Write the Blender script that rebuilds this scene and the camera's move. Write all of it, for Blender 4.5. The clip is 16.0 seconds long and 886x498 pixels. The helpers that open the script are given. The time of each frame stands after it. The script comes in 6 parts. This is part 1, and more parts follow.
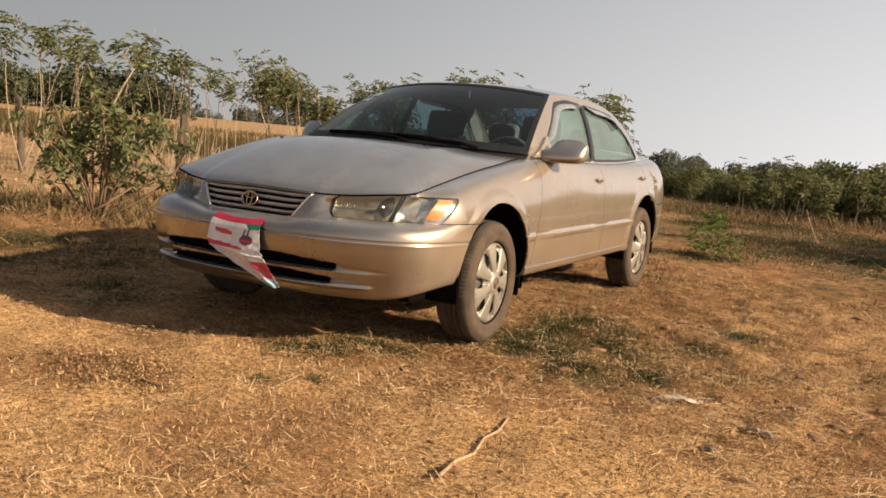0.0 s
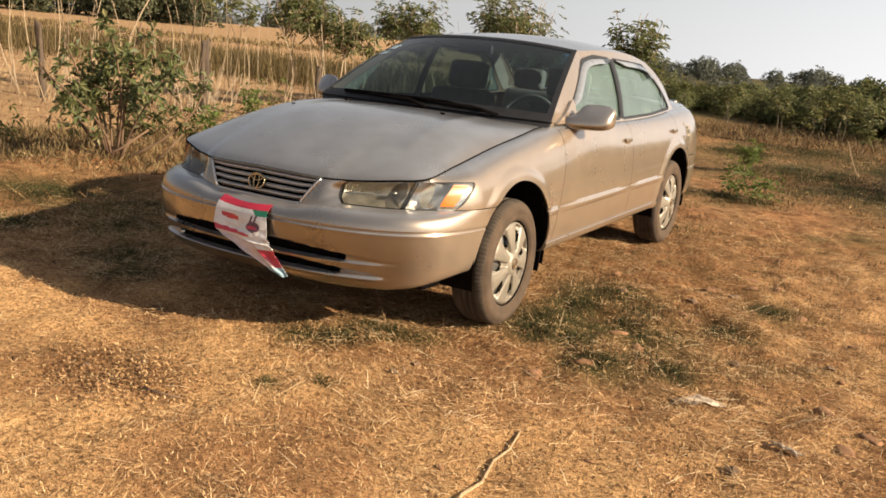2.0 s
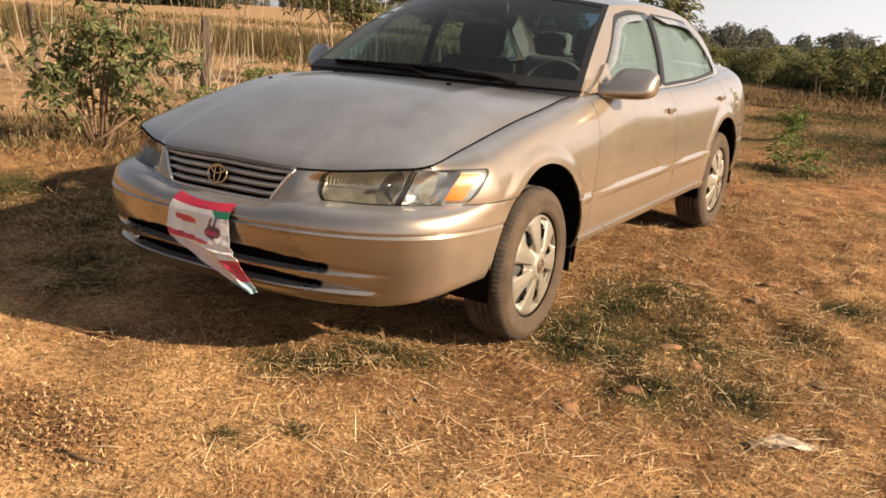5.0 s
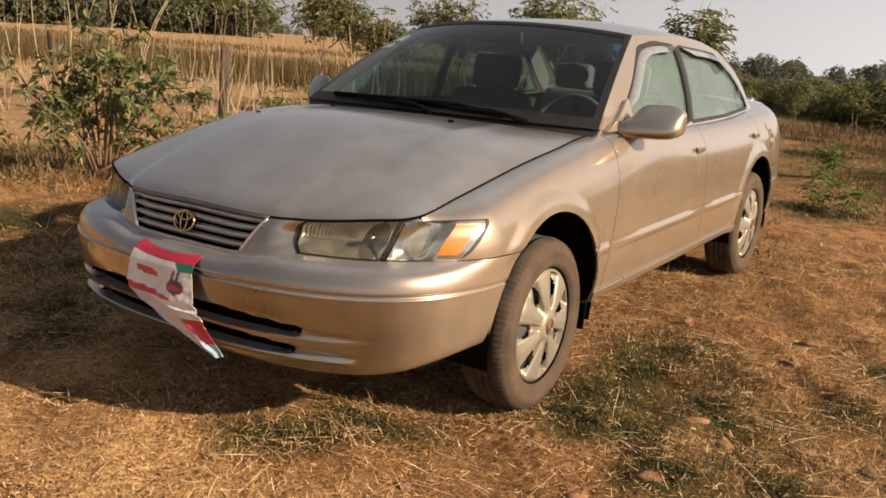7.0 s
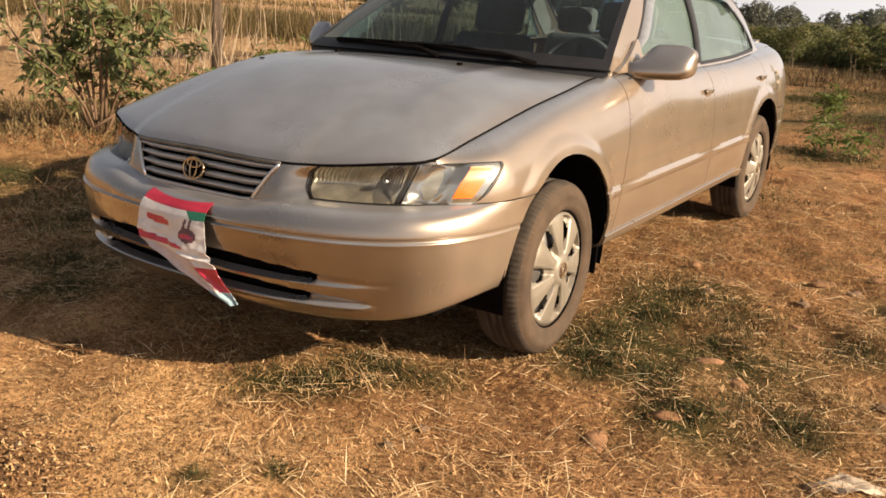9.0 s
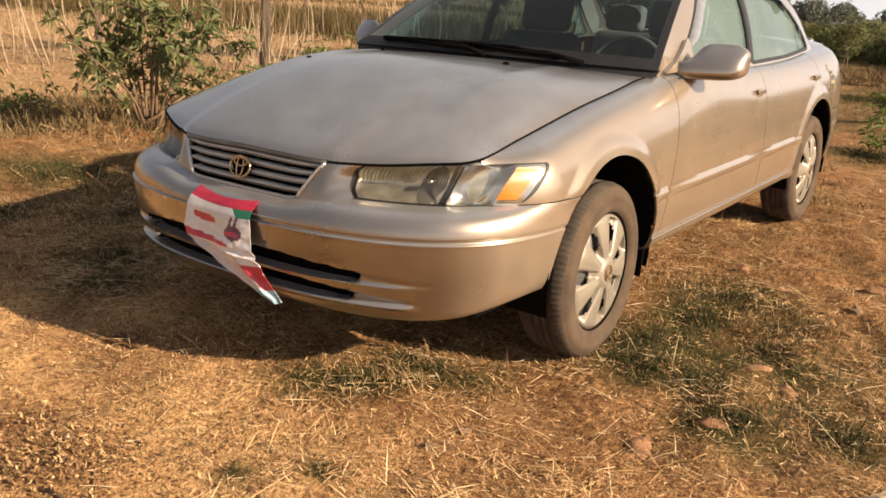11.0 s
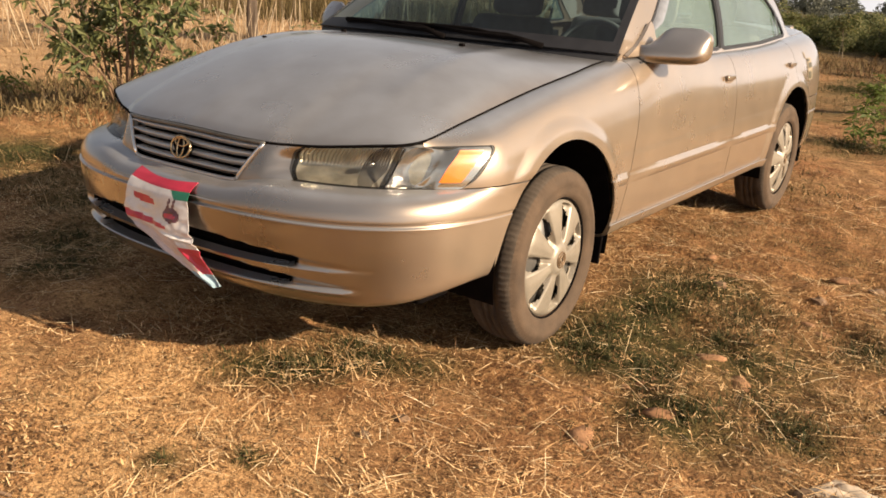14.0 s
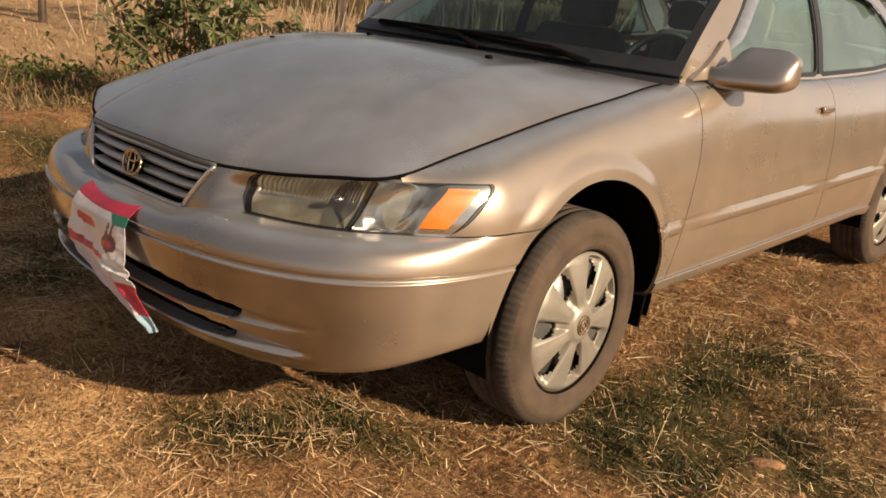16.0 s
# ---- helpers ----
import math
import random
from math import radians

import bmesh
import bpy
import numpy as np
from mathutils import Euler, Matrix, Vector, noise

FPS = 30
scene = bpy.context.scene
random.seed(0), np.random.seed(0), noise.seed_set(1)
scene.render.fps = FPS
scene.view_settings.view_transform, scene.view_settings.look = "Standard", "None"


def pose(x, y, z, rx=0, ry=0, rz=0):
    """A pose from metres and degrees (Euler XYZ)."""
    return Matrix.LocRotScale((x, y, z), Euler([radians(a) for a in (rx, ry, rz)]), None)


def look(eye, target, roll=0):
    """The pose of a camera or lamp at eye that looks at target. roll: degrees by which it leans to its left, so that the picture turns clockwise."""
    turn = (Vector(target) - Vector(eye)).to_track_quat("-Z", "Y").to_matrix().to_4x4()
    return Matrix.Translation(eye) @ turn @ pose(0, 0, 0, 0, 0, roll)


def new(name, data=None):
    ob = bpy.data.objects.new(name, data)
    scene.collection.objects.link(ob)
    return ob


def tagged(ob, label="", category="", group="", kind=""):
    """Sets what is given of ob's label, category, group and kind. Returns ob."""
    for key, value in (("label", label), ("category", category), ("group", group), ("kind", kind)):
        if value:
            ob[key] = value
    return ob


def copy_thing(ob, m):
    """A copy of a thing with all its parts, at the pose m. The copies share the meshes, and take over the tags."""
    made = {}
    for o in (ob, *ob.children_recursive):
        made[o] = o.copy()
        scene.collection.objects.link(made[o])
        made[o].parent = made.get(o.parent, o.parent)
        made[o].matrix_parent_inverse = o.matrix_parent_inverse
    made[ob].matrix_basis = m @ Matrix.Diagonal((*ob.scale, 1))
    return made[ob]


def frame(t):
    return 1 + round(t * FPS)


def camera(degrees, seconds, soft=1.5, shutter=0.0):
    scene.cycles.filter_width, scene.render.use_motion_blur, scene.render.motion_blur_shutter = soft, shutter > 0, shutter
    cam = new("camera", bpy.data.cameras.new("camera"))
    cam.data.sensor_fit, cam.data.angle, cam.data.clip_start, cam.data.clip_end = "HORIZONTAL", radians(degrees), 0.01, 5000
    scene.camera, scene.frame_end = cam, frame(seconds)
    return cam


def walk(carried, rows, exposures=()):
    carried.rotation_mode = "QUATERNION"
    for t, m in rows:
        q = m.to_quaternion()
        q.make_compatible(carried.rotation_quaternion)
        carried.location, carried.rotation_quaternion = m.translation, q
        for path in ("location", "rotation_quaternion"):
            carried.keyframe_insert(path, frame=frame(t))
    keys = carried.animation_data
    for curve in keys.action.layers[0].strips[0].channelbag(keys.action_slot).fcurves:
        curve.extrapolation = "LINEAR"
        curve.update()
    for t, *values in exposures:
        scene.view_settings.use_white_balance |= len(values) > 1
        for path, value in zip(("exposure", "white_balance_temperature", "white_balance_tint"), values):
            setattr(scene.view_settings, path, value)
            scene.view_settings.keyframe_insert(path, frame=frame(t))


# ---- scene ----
cam = camera(54.7, 16.0, soft=1.7)
PATH = [
    (0, (2.666, -3.936, 0.955), (1.724, -2.187, 0.723), 5.0),
    (0.5, (2.603, -3.993, 1.226), (1.687, -2.252, 0.864), 4.6),
    (1, (2.568, -4.024, 1.276), (1.688, -2.278, 0.857), 3.3),
    (1.5, (2.582, -3.881, 1.273), (1.673, -2.156, 0.826), 4.4),
    (2, (2.589, -3.713, 1.284), (1.619, -2.022, 0.834), 5.1),
    (2.5, (2.495, -3.569, 1.269), (1.522, -1.885, 0.803), 3.9),
    (3, (2.361, -3.458, 1.28), (1.403, -1.765, 0.816), 3.6),
    (3.2, (2.336, -3.436, 1.281), (1.373, -1.747, 0.813), 3.4),
    (5.3, (2.217, -2.951, 1.207), (1.207, -1.302, 0.698), 3.3),
    (5.5, (2.161, -2.909, 1.218), (1.169, -1.248, 0.711), 3.1),
    (6, (2.115, -2.842, 1.219), (1.151, -1.162, 0.72), 2.7),
    (6.5, (2.116, -2.743, 1.221), (1.108, -1.081, 0.748), 3.0),
    (7, (2.145, -2.642, 1.224), (1.069, -1.017, 0.777), 3.6),
    (7.5, (2.124, -2.618, 1.213), (1.049, -0.992, 0.767), 2.9),
    (8, (2.084, -2.648, 1.206), (1.037, -1.009, 0.739), 2.1),
    (8.5, (2.084, -2.662, 1.192), (1.042, -1.034, 0.68), 2.4),
    (9, (2.085, -2.66, 1.184), (1.039, -1.047, 0.634), 2.8),
    (9.5, (2.076, -2.656, 1.18), (0.992, -1.076, 0.609), 2.5),
    (9.7, (2.07, -2.651, 1.185), (0.969, -1.083, 0.61), 2.4),
    (12, (2.092, -2.644, 1.191), (0.96, -1.085, 0.653), 3.0),
    (12.5, (2.105, -2.638, 1.187), (0.98, -1.071, 0.659), 3.2),
    (13, (2.116, -2.625, 1.183), (1.0, -1.056, 0.643), 3.2),
    (13.5, (2.156, -2.58, 1.172), (1.034, -1.02, 0.615), 3.6),
    (14, (2.177, -2.505, 1.169), (1.058, -0.954, 0.584), 3.3),
    (14.5, (2.092, -2.346, 1.168), (1.016, -0.771, 0.567), 3.1),
    (15, (2.042, -2.223, 1.178), (0.99, -0.631, 0.578), 3.0),
    (15.5, (2.053, -2.071, 1.168), (0.896, -0.559, 0.557), 4.7),
    (16, (2.08, -1.918, 1.171), (0.785, -0.513, 0.581), 5.4),
]
walk(cam, [(t, look(eye, target, roll)) for t, eye, target, roll in PATH],
     exposures=[(0.0, 0.39, 6350, 8), (0.5, 0.53, 6250, 7.5), (1.0, 0.77, 6100, 6.5), (1.5, 0.63, 6175, 6.8), (2.0, 0.60, 6250, 7), (3.0, 0.60, 6400, 8.5), (5.5, 0.62, 6350, 9), (7.0, 0.35, 6465, 10), (8.0, 0.47, 6462, 10), (9.5, 0.61, 6458, 10), (12.5, 0.67, 6450, 10), (14.0, 0.65, 6450, 10), (14.6, 0.55, 6450, 10), (15.0, 0.23, 6450, 10), (15.5, 0.08, 6450, 10), (16.0, 0.19, 6450, 10)])

# ---- world, sun, exposure ----
SUN_AZ, SUN_EL = 9.0, 25.5          # degrees from +x towards +y, and above the horizon
world = bpy.data.worlds.new("world")
scene.world = world
world.use_nodes = True
wn = world.node_tree
wn.nodes.clear()
w_out = wn.nodes.new("ShaderNodeOutputWorld")
w_bg = wn.nodes.new("ShaderNodeBackground")
w_sky = wn.nodes.new("ShaderNodeTexSky")
w_sky.sky_type = "NISHITA"
w_sky.sun_disc = False
w_sky.sun_elevation = radians(SUN_EL)
w_sky.sun_rotation = radians(90 - SUN_AZ)
w_sky.air_density, w_sky.dust_density, w_sky.ozone_density = 1.0, 1.0, 1.0
w_hsv = wn.nodes.new("ShaderNodeHueSaturation")
w_hsv.inputs["Saturation"].default_value = 1.15
w_hsv.inputs["Value"].default_value = 0.38
wn.links.new(w_sky.outputs[0], w_hsv.inputs["Color"])
# dust haze that whitens the sky towards the horizon, all round
w_tc = wn.nodes.new("ShaderNodeTexCoord")
w_sep = wn.nodes.new("ShaderNodeSeparateXYZ")
wn.links.new(w_tc.outputs["Generated"], w_sep.inputs[0])
w_mul = wn.nodes.new("ShaderNodeMath")
w_mul.operation = "MULTIPLY"
w_mul.inputs[1].default_value = -2.0
wn.links.new(w_sep.outputs["Z"], w_mul.inputs[0])
w_exp = wn.nodes.new("ShaderNodeMath")
w_exp.operation = "EXPONENT"
w_exp.use_clamp = True
wn.links.new(w_mul.outputs[0], w_exp.inputs[0])
w_haze = wn.nodes.new("ShaderNodeMix")
w_haze.data_type = "RGBA"
# dust scatters forward: the haze brightens smoothly towards the sun's side of the sky
w_dot = wn.nodes.new("ShaderNodeVectorMath")
w_dot.operation = "DOT_PRODUCT"
w_dot.inputs[1].default_value = (math.cos(radians(SUN_AZ)) * math.cos(radians(SUN_EL)), math.sin(radians(SUN_AZ)) * math.cos(radians(SUN_EL)), math.sin(radians(SUN_EL)))
wn.links.new(w_tc.outputs["Generated"], w_dot.inputs[0])
w_lobe = wn.nodes.new("ShaderNodeMapRange")
w_lobe.interpolation_type = "SMOOTHSTEP"
w_lobe.inputs[1].default_value, w_lobe.inputs[2].default_value, w_lobe.inputs[3].default_value, w_lobe.inputs[4].default_value = -0.9, 1.0, 0.62, 2.4
wn.links.new(w_dot.outputs["Value"], w_lobe.inputs[0])
w_tint = wn.nodes.new("ShaderNodeVectorMath")
w_tint.operation = "SCALE"
w_tint.inputs[0].default_value = (10.5, 10.0, 9.9)
wn.links.new(w_lobe.outputs[0], w_tint.inputs["Scale"])
wn.links.new(w_tint.outputs[0], w_haze.inputs[7])
w_fac = wn.nodes.new("ShaderNodeMath")
w_fac.operation = "MULTIPLY"
w_fac.inputs[1].default_value = 0.8
wn.links.new(w_exp.outputs[0], w_fac.inputs[0])
wn.links.new(w_fac.outputs[0], w_haze.inputs[0])
wn.links.new(w_hsv.outputs[0], w_haze.inputs[6])
wn.links.new(w_haze.outputs[2], w_bg.inputs[0])
w_bg.inputs[1].default_value = 0.05
wn.links.new(w_bg.outputs[0], w_out.inputs[0])

sun_data = bpy.data.lights.new("sun", "SUN")
sun_data.energy, sun_data.angle, sun_data.color = 6.9, radians(0.9), (1.0, 0.79, 0.56)
sun = new("sun", sun_data)
az, el = radians(SUN_AZ), radians(SUN_EL)
sun.matrix_world = look((10 * math.cos(az), 10 * math.sin(az), 10 * math.tan(el)), (0, 0, 0))


# ---- materials ----
def ramp(nt, fac, stops):
    node = nt.nodes.new("ShaderNodeValToRGB")
    els = node.color_ramp.elements
    while len(els) < len(stops):
        els.new(0.5)
    for e, (p, c) in zip(els, stops):
        e.position, e.color = p, (*c, 1)
    nt.links.new(fac, node.inputs[0])
    return node.outputs[0]


def noise_tex(nt, scale, detail=4, rough=0.55, coord="Object", stretch=None, offset=0.0):
    tc = nt.nodes.new("ShaderNodeTexCoord")
    mp = nt.nodes.new("ShaderNodeMapping")
    mp.inputs["Location"].default_value = (offset, offset * 0.7, 0)
    if stretch:
        mp.inputs["Scale"].default_value = stretch
    nt.links.new(tc.outputs[coord], mp.inputs[0])
    n = nt.nodes.new("ShaderNodeTexNoise")
    n.inputs["Scale"].default_value, n.inputs["Detail"].default_value, n.inputs["Roughness"].default_value = scale, detail, rough
    nt.links.new(mp.outputs[0], n.inputs["Vector"])
    return n.outputs["Fac"]


def mix_rgb(nt, fac, a, b, mode="MIX"):
    m = nt.nodes.new("ShaderNodeMix")
    m.data_type, m.blend_type = "RGBA", mode
    for sock, val in ((m.inputs[0], fac), (m.inputs[6], a), (m.inputs[7], b)):
        if isinstance(val, (int, float)):
            sock.default_value = val
        elif isinstance(val, tuple):
            sock.default_value = (*val, 1)
        else:
            nt.links.new(val, sock)
    return m.outputs[2]


def bump(nt, bsdf, height, strength, distance):
    b = nt.nodes.new("ShaderNodeBump")
    b.inputs["Strength"].default_value, b.inputs["Distance"].default_value = strength, distance
    nt.links.new(height, b.inputs["Height"])
    nt.links.new(b.outputs[0], bsdf.inputs["Normal"])


def material(name, color, rough=0.6, metal=0.0, vary=0.15, scale=8.0, bumpy=0.0, bump_scale=60.0, coat=0.0, spec=0.5, fine=True, dist=0.004):
    """A painted or plain surface with two scales of variation in tone and gloss, and fine relief."""
    m = bpy.data.materials.new(name)
    m.use_nodes = True
    nt = m.node_tree
    b = nt.nodes["Principled BSDF"]
    dark = tuple(c * (1 - vary) for c in color)
    light = tuple(min(1, c * (1 + vary)) for c in color)
    big = ramp(nt, noise_tex(nt, scale), [(0.3, dark), (0.7, light)])
    if fine:
        small = ramp(nt, noise_tex(nt, scale * 14, 2), [(0.3, (0.86, 0.86, 0.86)), (0.7, (1.0, 1.0, 1.0))])
        big = mix_rgb(nt, 0.6, big, small, "MULTIPLY")
    nt.links.new(big, b.inputs["Base Color"])
    b.inputs["Roughness"].default_value, b.inputs["Metallic"].default_value = rough, metal
    b.inputs["Specular IOR Level"].default_value = spec
    b.inputs["Coat Weight"].default_value = coat
    b.inputs["Coat Roughness"].default_value = 0.08
    if bumpy:
        bump(nt, b, noise_tex(nt, bump_scale, 4), bumpy, dist)
    return m


def glass(name, tint, dust, dust_color, gloss_rough=0.02, ior=1.5):
    """A tinted pane: what is behind shows through it, the sky mirrors in it, with a film of dust."""
    m = bpy.data.materials.new(name)
    m.use_nodes = True
    nt = m.node_tree
    nt.nodes.clear()
    out = nt.nodes.new("ShaderNodeOutputMaterial")
    tr = nt.nodes.new("ShaderNodeBsdfTransparent")
    tr.inputs[0].default_value = (*tint, 1)
    gl = nt.nodes.new("ShaderNodeBsdfGlossy")
    gl.inputs["Roughness"].default_value = gloss_rough
    df = nt.nodes.new("ShaderNodeBsdfDiffuse")
    df.inputs[0].default_value = (*dust_color, 1)
    fr = nt.nodes.new("ShaderNodeFresnel")
    fr.inputs[0].default_value = ior
    m1 = nt.nodes.new("ShaderNodeMixShader")
    m2 = nt.nodes.new("ShaderNodeMixShader")
    f = noise_tex(nt, 5, 6)
    mr = nt.nodes.new("ShaderNodeMapRange")
    mr.inputs[3].default_value, mr.inputs[4].default_value = dust * 0.5, dust * 1.5
    nt.links.new(f, mr.inputs[0])
    nt.links.new(mr.outputs[0], m1.inputs[0])
    nt.links.new(tr.outputs[0], m1.inputs[1])
    nt.links.new(df.outputs[0], m1.inputs[2])
    nt.links.new(fr.outputs[0], m2.inputs[0])
    nt.links.new(m1.outputs[0], m2.inputs[1])
    nt.links.new(gl.outputs[0], m2.inputs[2])
    nt.links.new(m2.outputs[0], out.inputs[0])
    return m


def car_paint():
    m = bpy.data.materials.new("champagne_paint")
    m.use_nodes = True
    nt = m.node_tree
    b = nt.nodes["Principled BSDF"]
    base = ramp(nt, noise_tex(nt, 2.5, 5), [(0.3, (0.255, 0.218, 0.180)), (0.7, (0.290, 0.250, 0.207))])
    dust = ramp(nt, noise_tex(nt, 4, 5, 0.55, offset=3.0), [(0.35, (0, 0, 0)), (0.85, (1, 1, 1))])
    base = mix_rgb(nt, dust, base, (0.280, 0.232, 0.184))
    # fine grey dust lying on what faces up, blued to paint in mirrored sky
    geo = nt.nodes.new("ShaderNodeNewGeometry")
    sep = nt.nodes.new("ShaderNodeSeparateXYZ")
    nt.links.new(geo.outputs["Normal"], sep.inputs[0])
    flat = nt.nodes.new("ShaderNodeMapRange")
    flat.inputs[1].default_value, flat.inputs[2].default_value, flat.inputs[3].default_value, flat.inputs[4].default_value = 0.28, 0.88, 0.0, 0.74
    nt.links.new(sep.outputs["Z"], flat.inputs[0])
    sky_dust = nt.nodes.new("ShaderNodeMath")
    sky_dust.operation = "MULTIPLY"
    nt.links.new(flat.outputs[0], sky_dust.inputs[0])
    nt.links.new(ramp(nt, noise_tex(nt, 6, 6, 0.6, offset=9.0), [(0.3, (0.7, 0.7, 0.7)), (0.7, (1, 1, 1))]), sky_dust.inputs[1])
    base = mix_rgb(nt, sky_dust.outputs[0], base, (0.500, 0.525, 0.570))
    # pale road dust on the flanks, lightened to paint in the sunlight on them
    flank = nt.nodes.new("ShaderNodeMath")
    flank.operation = "ABSOLUTE"
    nt.links.new(sep.outputs["X"], flank.inputs[0])
    on_flank = nt.nodes.new("ShaderNodeMapRange")
    on_flank.inputs[1].default_value, on_flank.inputs[2].default_value, on_flank.inputs[3].default_value, on_flank.inputs[4].default_value = 0.42, 0.82, 0.0, 1.0
    nt.links.new(flank.outputs[0], on_flank.inputs[0])
    # left off what faces forward, so that the unlit nose stays dark
    nose = nt.nodes.new("ShaderNodeMath")
    nose.operation = "ABSOLUTE"
    nt.links.new(sep.outputs["Y"], nose.inputs[0])
    off_nose = nt.nodes.new("ShaderNodeMapRange")
    off_nose.inputs[1].default_value, off_nose.inputs[2].default_value, off_nose.inputs[3].default_value, off_nose.inputs[4].default_value = 0.35, 0.72, 1.0, 0.0
    nt.links.new(nose.outputs[0], off_nose.inputs[0])
    where = nt.nodes.new("ShaderNodeMath")
    where.operation = "MULTIPLY"
    nt.links.new(on_flank.outputs[0], where.inputs[0])
    nt.links.new(off_nose.outputs[0], where.inputs[1])
    dusty = nt.nodes.new("ShaderNodeMath")
    dusty.operation = "MULTIPLY"
    nt.links.new(where.outputs[0], dusty.inputs[0])
    nt.links.new(ramp(nt, noise_tex(nt, 7, 6, 0.65, offset=5.0), [(0.3, (0.78, 0.78, 0.78)), (0.7, (1, 1, 1))]), dusty.inputs[1])
    base = mix_rgb(nt, dusty.outputs[0], base, (0.385, 0.298, 0.218))
    less = nt.nodes.new("ShaderNodeMath")
    less.operation = "MULTIPLY_ADD"
    less.inputs[1].default_value, less.inputs[2].default_value = -0.44, 0.95
    film = nt.nodes.new("ShaderNodeMath")
    film.operation = "MAXIMUM"
    nt.links.new(dusty.outputs[0], film.inputs[0])
    nt.links.new(sky_dust.outputs[0], film.inputs[1])
    nt.links.new(film.outputs[0], less.inputs[0])
    nt.links.new(less.outputs[0], b.inputs["Metallic"])
    nt.links.new(base, b.inputs["Base Color"])
    rr = ramp(nt, dust, [(0.0, (0.27, 0.27, 0.27)), (1.0, (0.34, 0.34, 0.34))])
    nt.links.new(rr, b.inputs["Roughness"])
    b.inputs["Coat Weight"].default_value = 1.0
    b.inputs["Coat Roughness"].default_value = 0.12
    b.inputs["Coat IOR"].default_value = 1.65
    return m


PAINT = car_paint()
BLACK_TRIM = material("black_trim", (0.014, 0.014, 0.016), 0.5, vary=0.3, scale=20)
DARK_GAP = material("dark_plastic_and_gaps", (0.005, 0.004, 0.004), 0.95, vary=0.3, scale=20, spec=0.05)
RUBBER = material("dusty_rubber", (0.074, 0.048, 0.029), 0.90, vary=0.35, scale=9, bumpy=0.3, bump_scale=120)
TREAD = material("tread_rubber", (0.056, 0.042, 0.030), 0.92, vary=0.4, scale=14, bumpy=0.4, bump_scale=90)
CAP = material("silver_cap_paint", (0.29, 0.255, 0.205), 0.42, metal=0.35, vary=0.12, scale=12, bumpy=0.08, bump_scale=150)
CHROME = material("chrome", (0.75, 0.74, 0.72), 0.16, metal=1.0, vary=0.06, scale=20)
GOLD = material("gold_chrome", (0.52, 0.41, 0.25), 0.25, metal=1.0, vary=0.06, scale=20)
GRILLE_PLASTIC = material("grey_grille_plastic", (0.52, 0.51, 0.50), 0.30, metal=0.6, vary=0.12, scale=14)
REFLECTOR = material("lamp_reflector", (0.58, 0.56, 0.49), 0.28, metal=0.8, vary=0.35, scale=16)
CORNER_SILVER = material("silvered_corner", (0.52, 0.52, 0.52), 0.16, metal=0.95, vary=0.10, scale=20)
LAMP_TUB = material("lamp_tub", (0.26, 0.25, 0.22), 0.45, metal=0.3, vary=0.2, scale=14)
LAMP_DARK = material("lamp_housing", (0.13, 0.125, 0.115), 0.35, metal=0.4, vary=0.3, scale=10)
AMBER = material("amber_plastic", (0.78, 0.19, 0.008), 0.35, vary=0.18, scale=30, coat=0.3)
RED_LENS = material("red_lens", (0.30, 0.02, 0.02), 0.2, vary=0.15, scale=30, coat=0.6)
SEAT = material("beige_seat_cloth", (0.20, 0.19, 0.17), 0.9, vary=0.18, scale=14, bumpy=0.3, bump_scale=300)
DASH = material("grey_dashboard", (0.055, 0.055, 0.055), 0.75, vary=0.2, scale=12, bumpy=0.2, bump_scale=200)
INNER_TRIM = material("beige_inner_trim", (0.28, 0.26, 0.22), 0.8, vary=0.12, scale=10)
WINDSHIELD = glass("windshield_glass", (0.28, 0.41, 0.49), 0.014, (0.38, 0.41, 0.42), ior=1.55)
# the side windows' strong pale film paints in mirrored sky as well as dust
SIDE_GLASS = glass("side_glass", (0.46, 0.58, 0.51), 0.42, (0.20, 0.28, 0.25))
CLEAR_SIDE_GLASS = glass("clear_side_glass", (0.62, 0.76, 0.70), 0.30, (0.22, 0.30, 0.27))
LAMP_GLASS = glass("lamp_glass", (0.92, 0.90, 0.84), 0.015, (0.62, 0.56, 0.46), 0.06)
HUB_MARK = material("brown_hub_mark", (0.16, 0.105, 0.060), 0.4, metal=0.3, vary=0.2, scale=30)
HANDLE_SHADE = material("handle_hollow_shade", (0.29, 0.22, 0.16), 0.45, metal=0.4, vary=0.2, scale=20)
SILVER = material("silver_guard", (0.60, 0.60, 0.60), 0.20, metal=0.75, vary=0.12, scale=20)
SMOKE = material("smoked_acrylic", (0.035, 0.034, 0.034), 0.12, vary=0.1, scale=20, coat=1.0)


# ---- mesh helpers ----
def mesh_object(name, verts, faces, mats, parent=None, label="", index=None, smooth=True):
    me = bpy.data.meshes.new(name)
    me.from_pydata([tuple(map(float, v)) for v in verts], [], [tuple(map(int, f)) for f in faces])
    for m in mats if isinstance(mats, (list, tuple)) else [mats]:
        me.materials.append(m)
    if index is not None:
        me.polygons.foreach_set("material_index", np.asarray(index, dtype=np.int32))
    me.polygons.foreach_set("use_smooth", np.full(len(me.polygons), smooth))
    me.update()
    ob = new(name, me)
    if parent:
        ob.parent = parent
    if label:
        ob["label"] = label
    return ob


def part(name, bm, mat, parent, label="", smooth=True):
    me = bpy.data.meshes.new(name)
    bm.normal_update()
    bm.to_mesh(me)
    bm.free()
    me.materials.append(mat)
    me.polygons.foreach_set("use_smooth", np.full(len(me.polygons), smooth))
    ob = new(name, me)
    ob.parent = parent
    if label:
        ob["label"] = label
    return ob


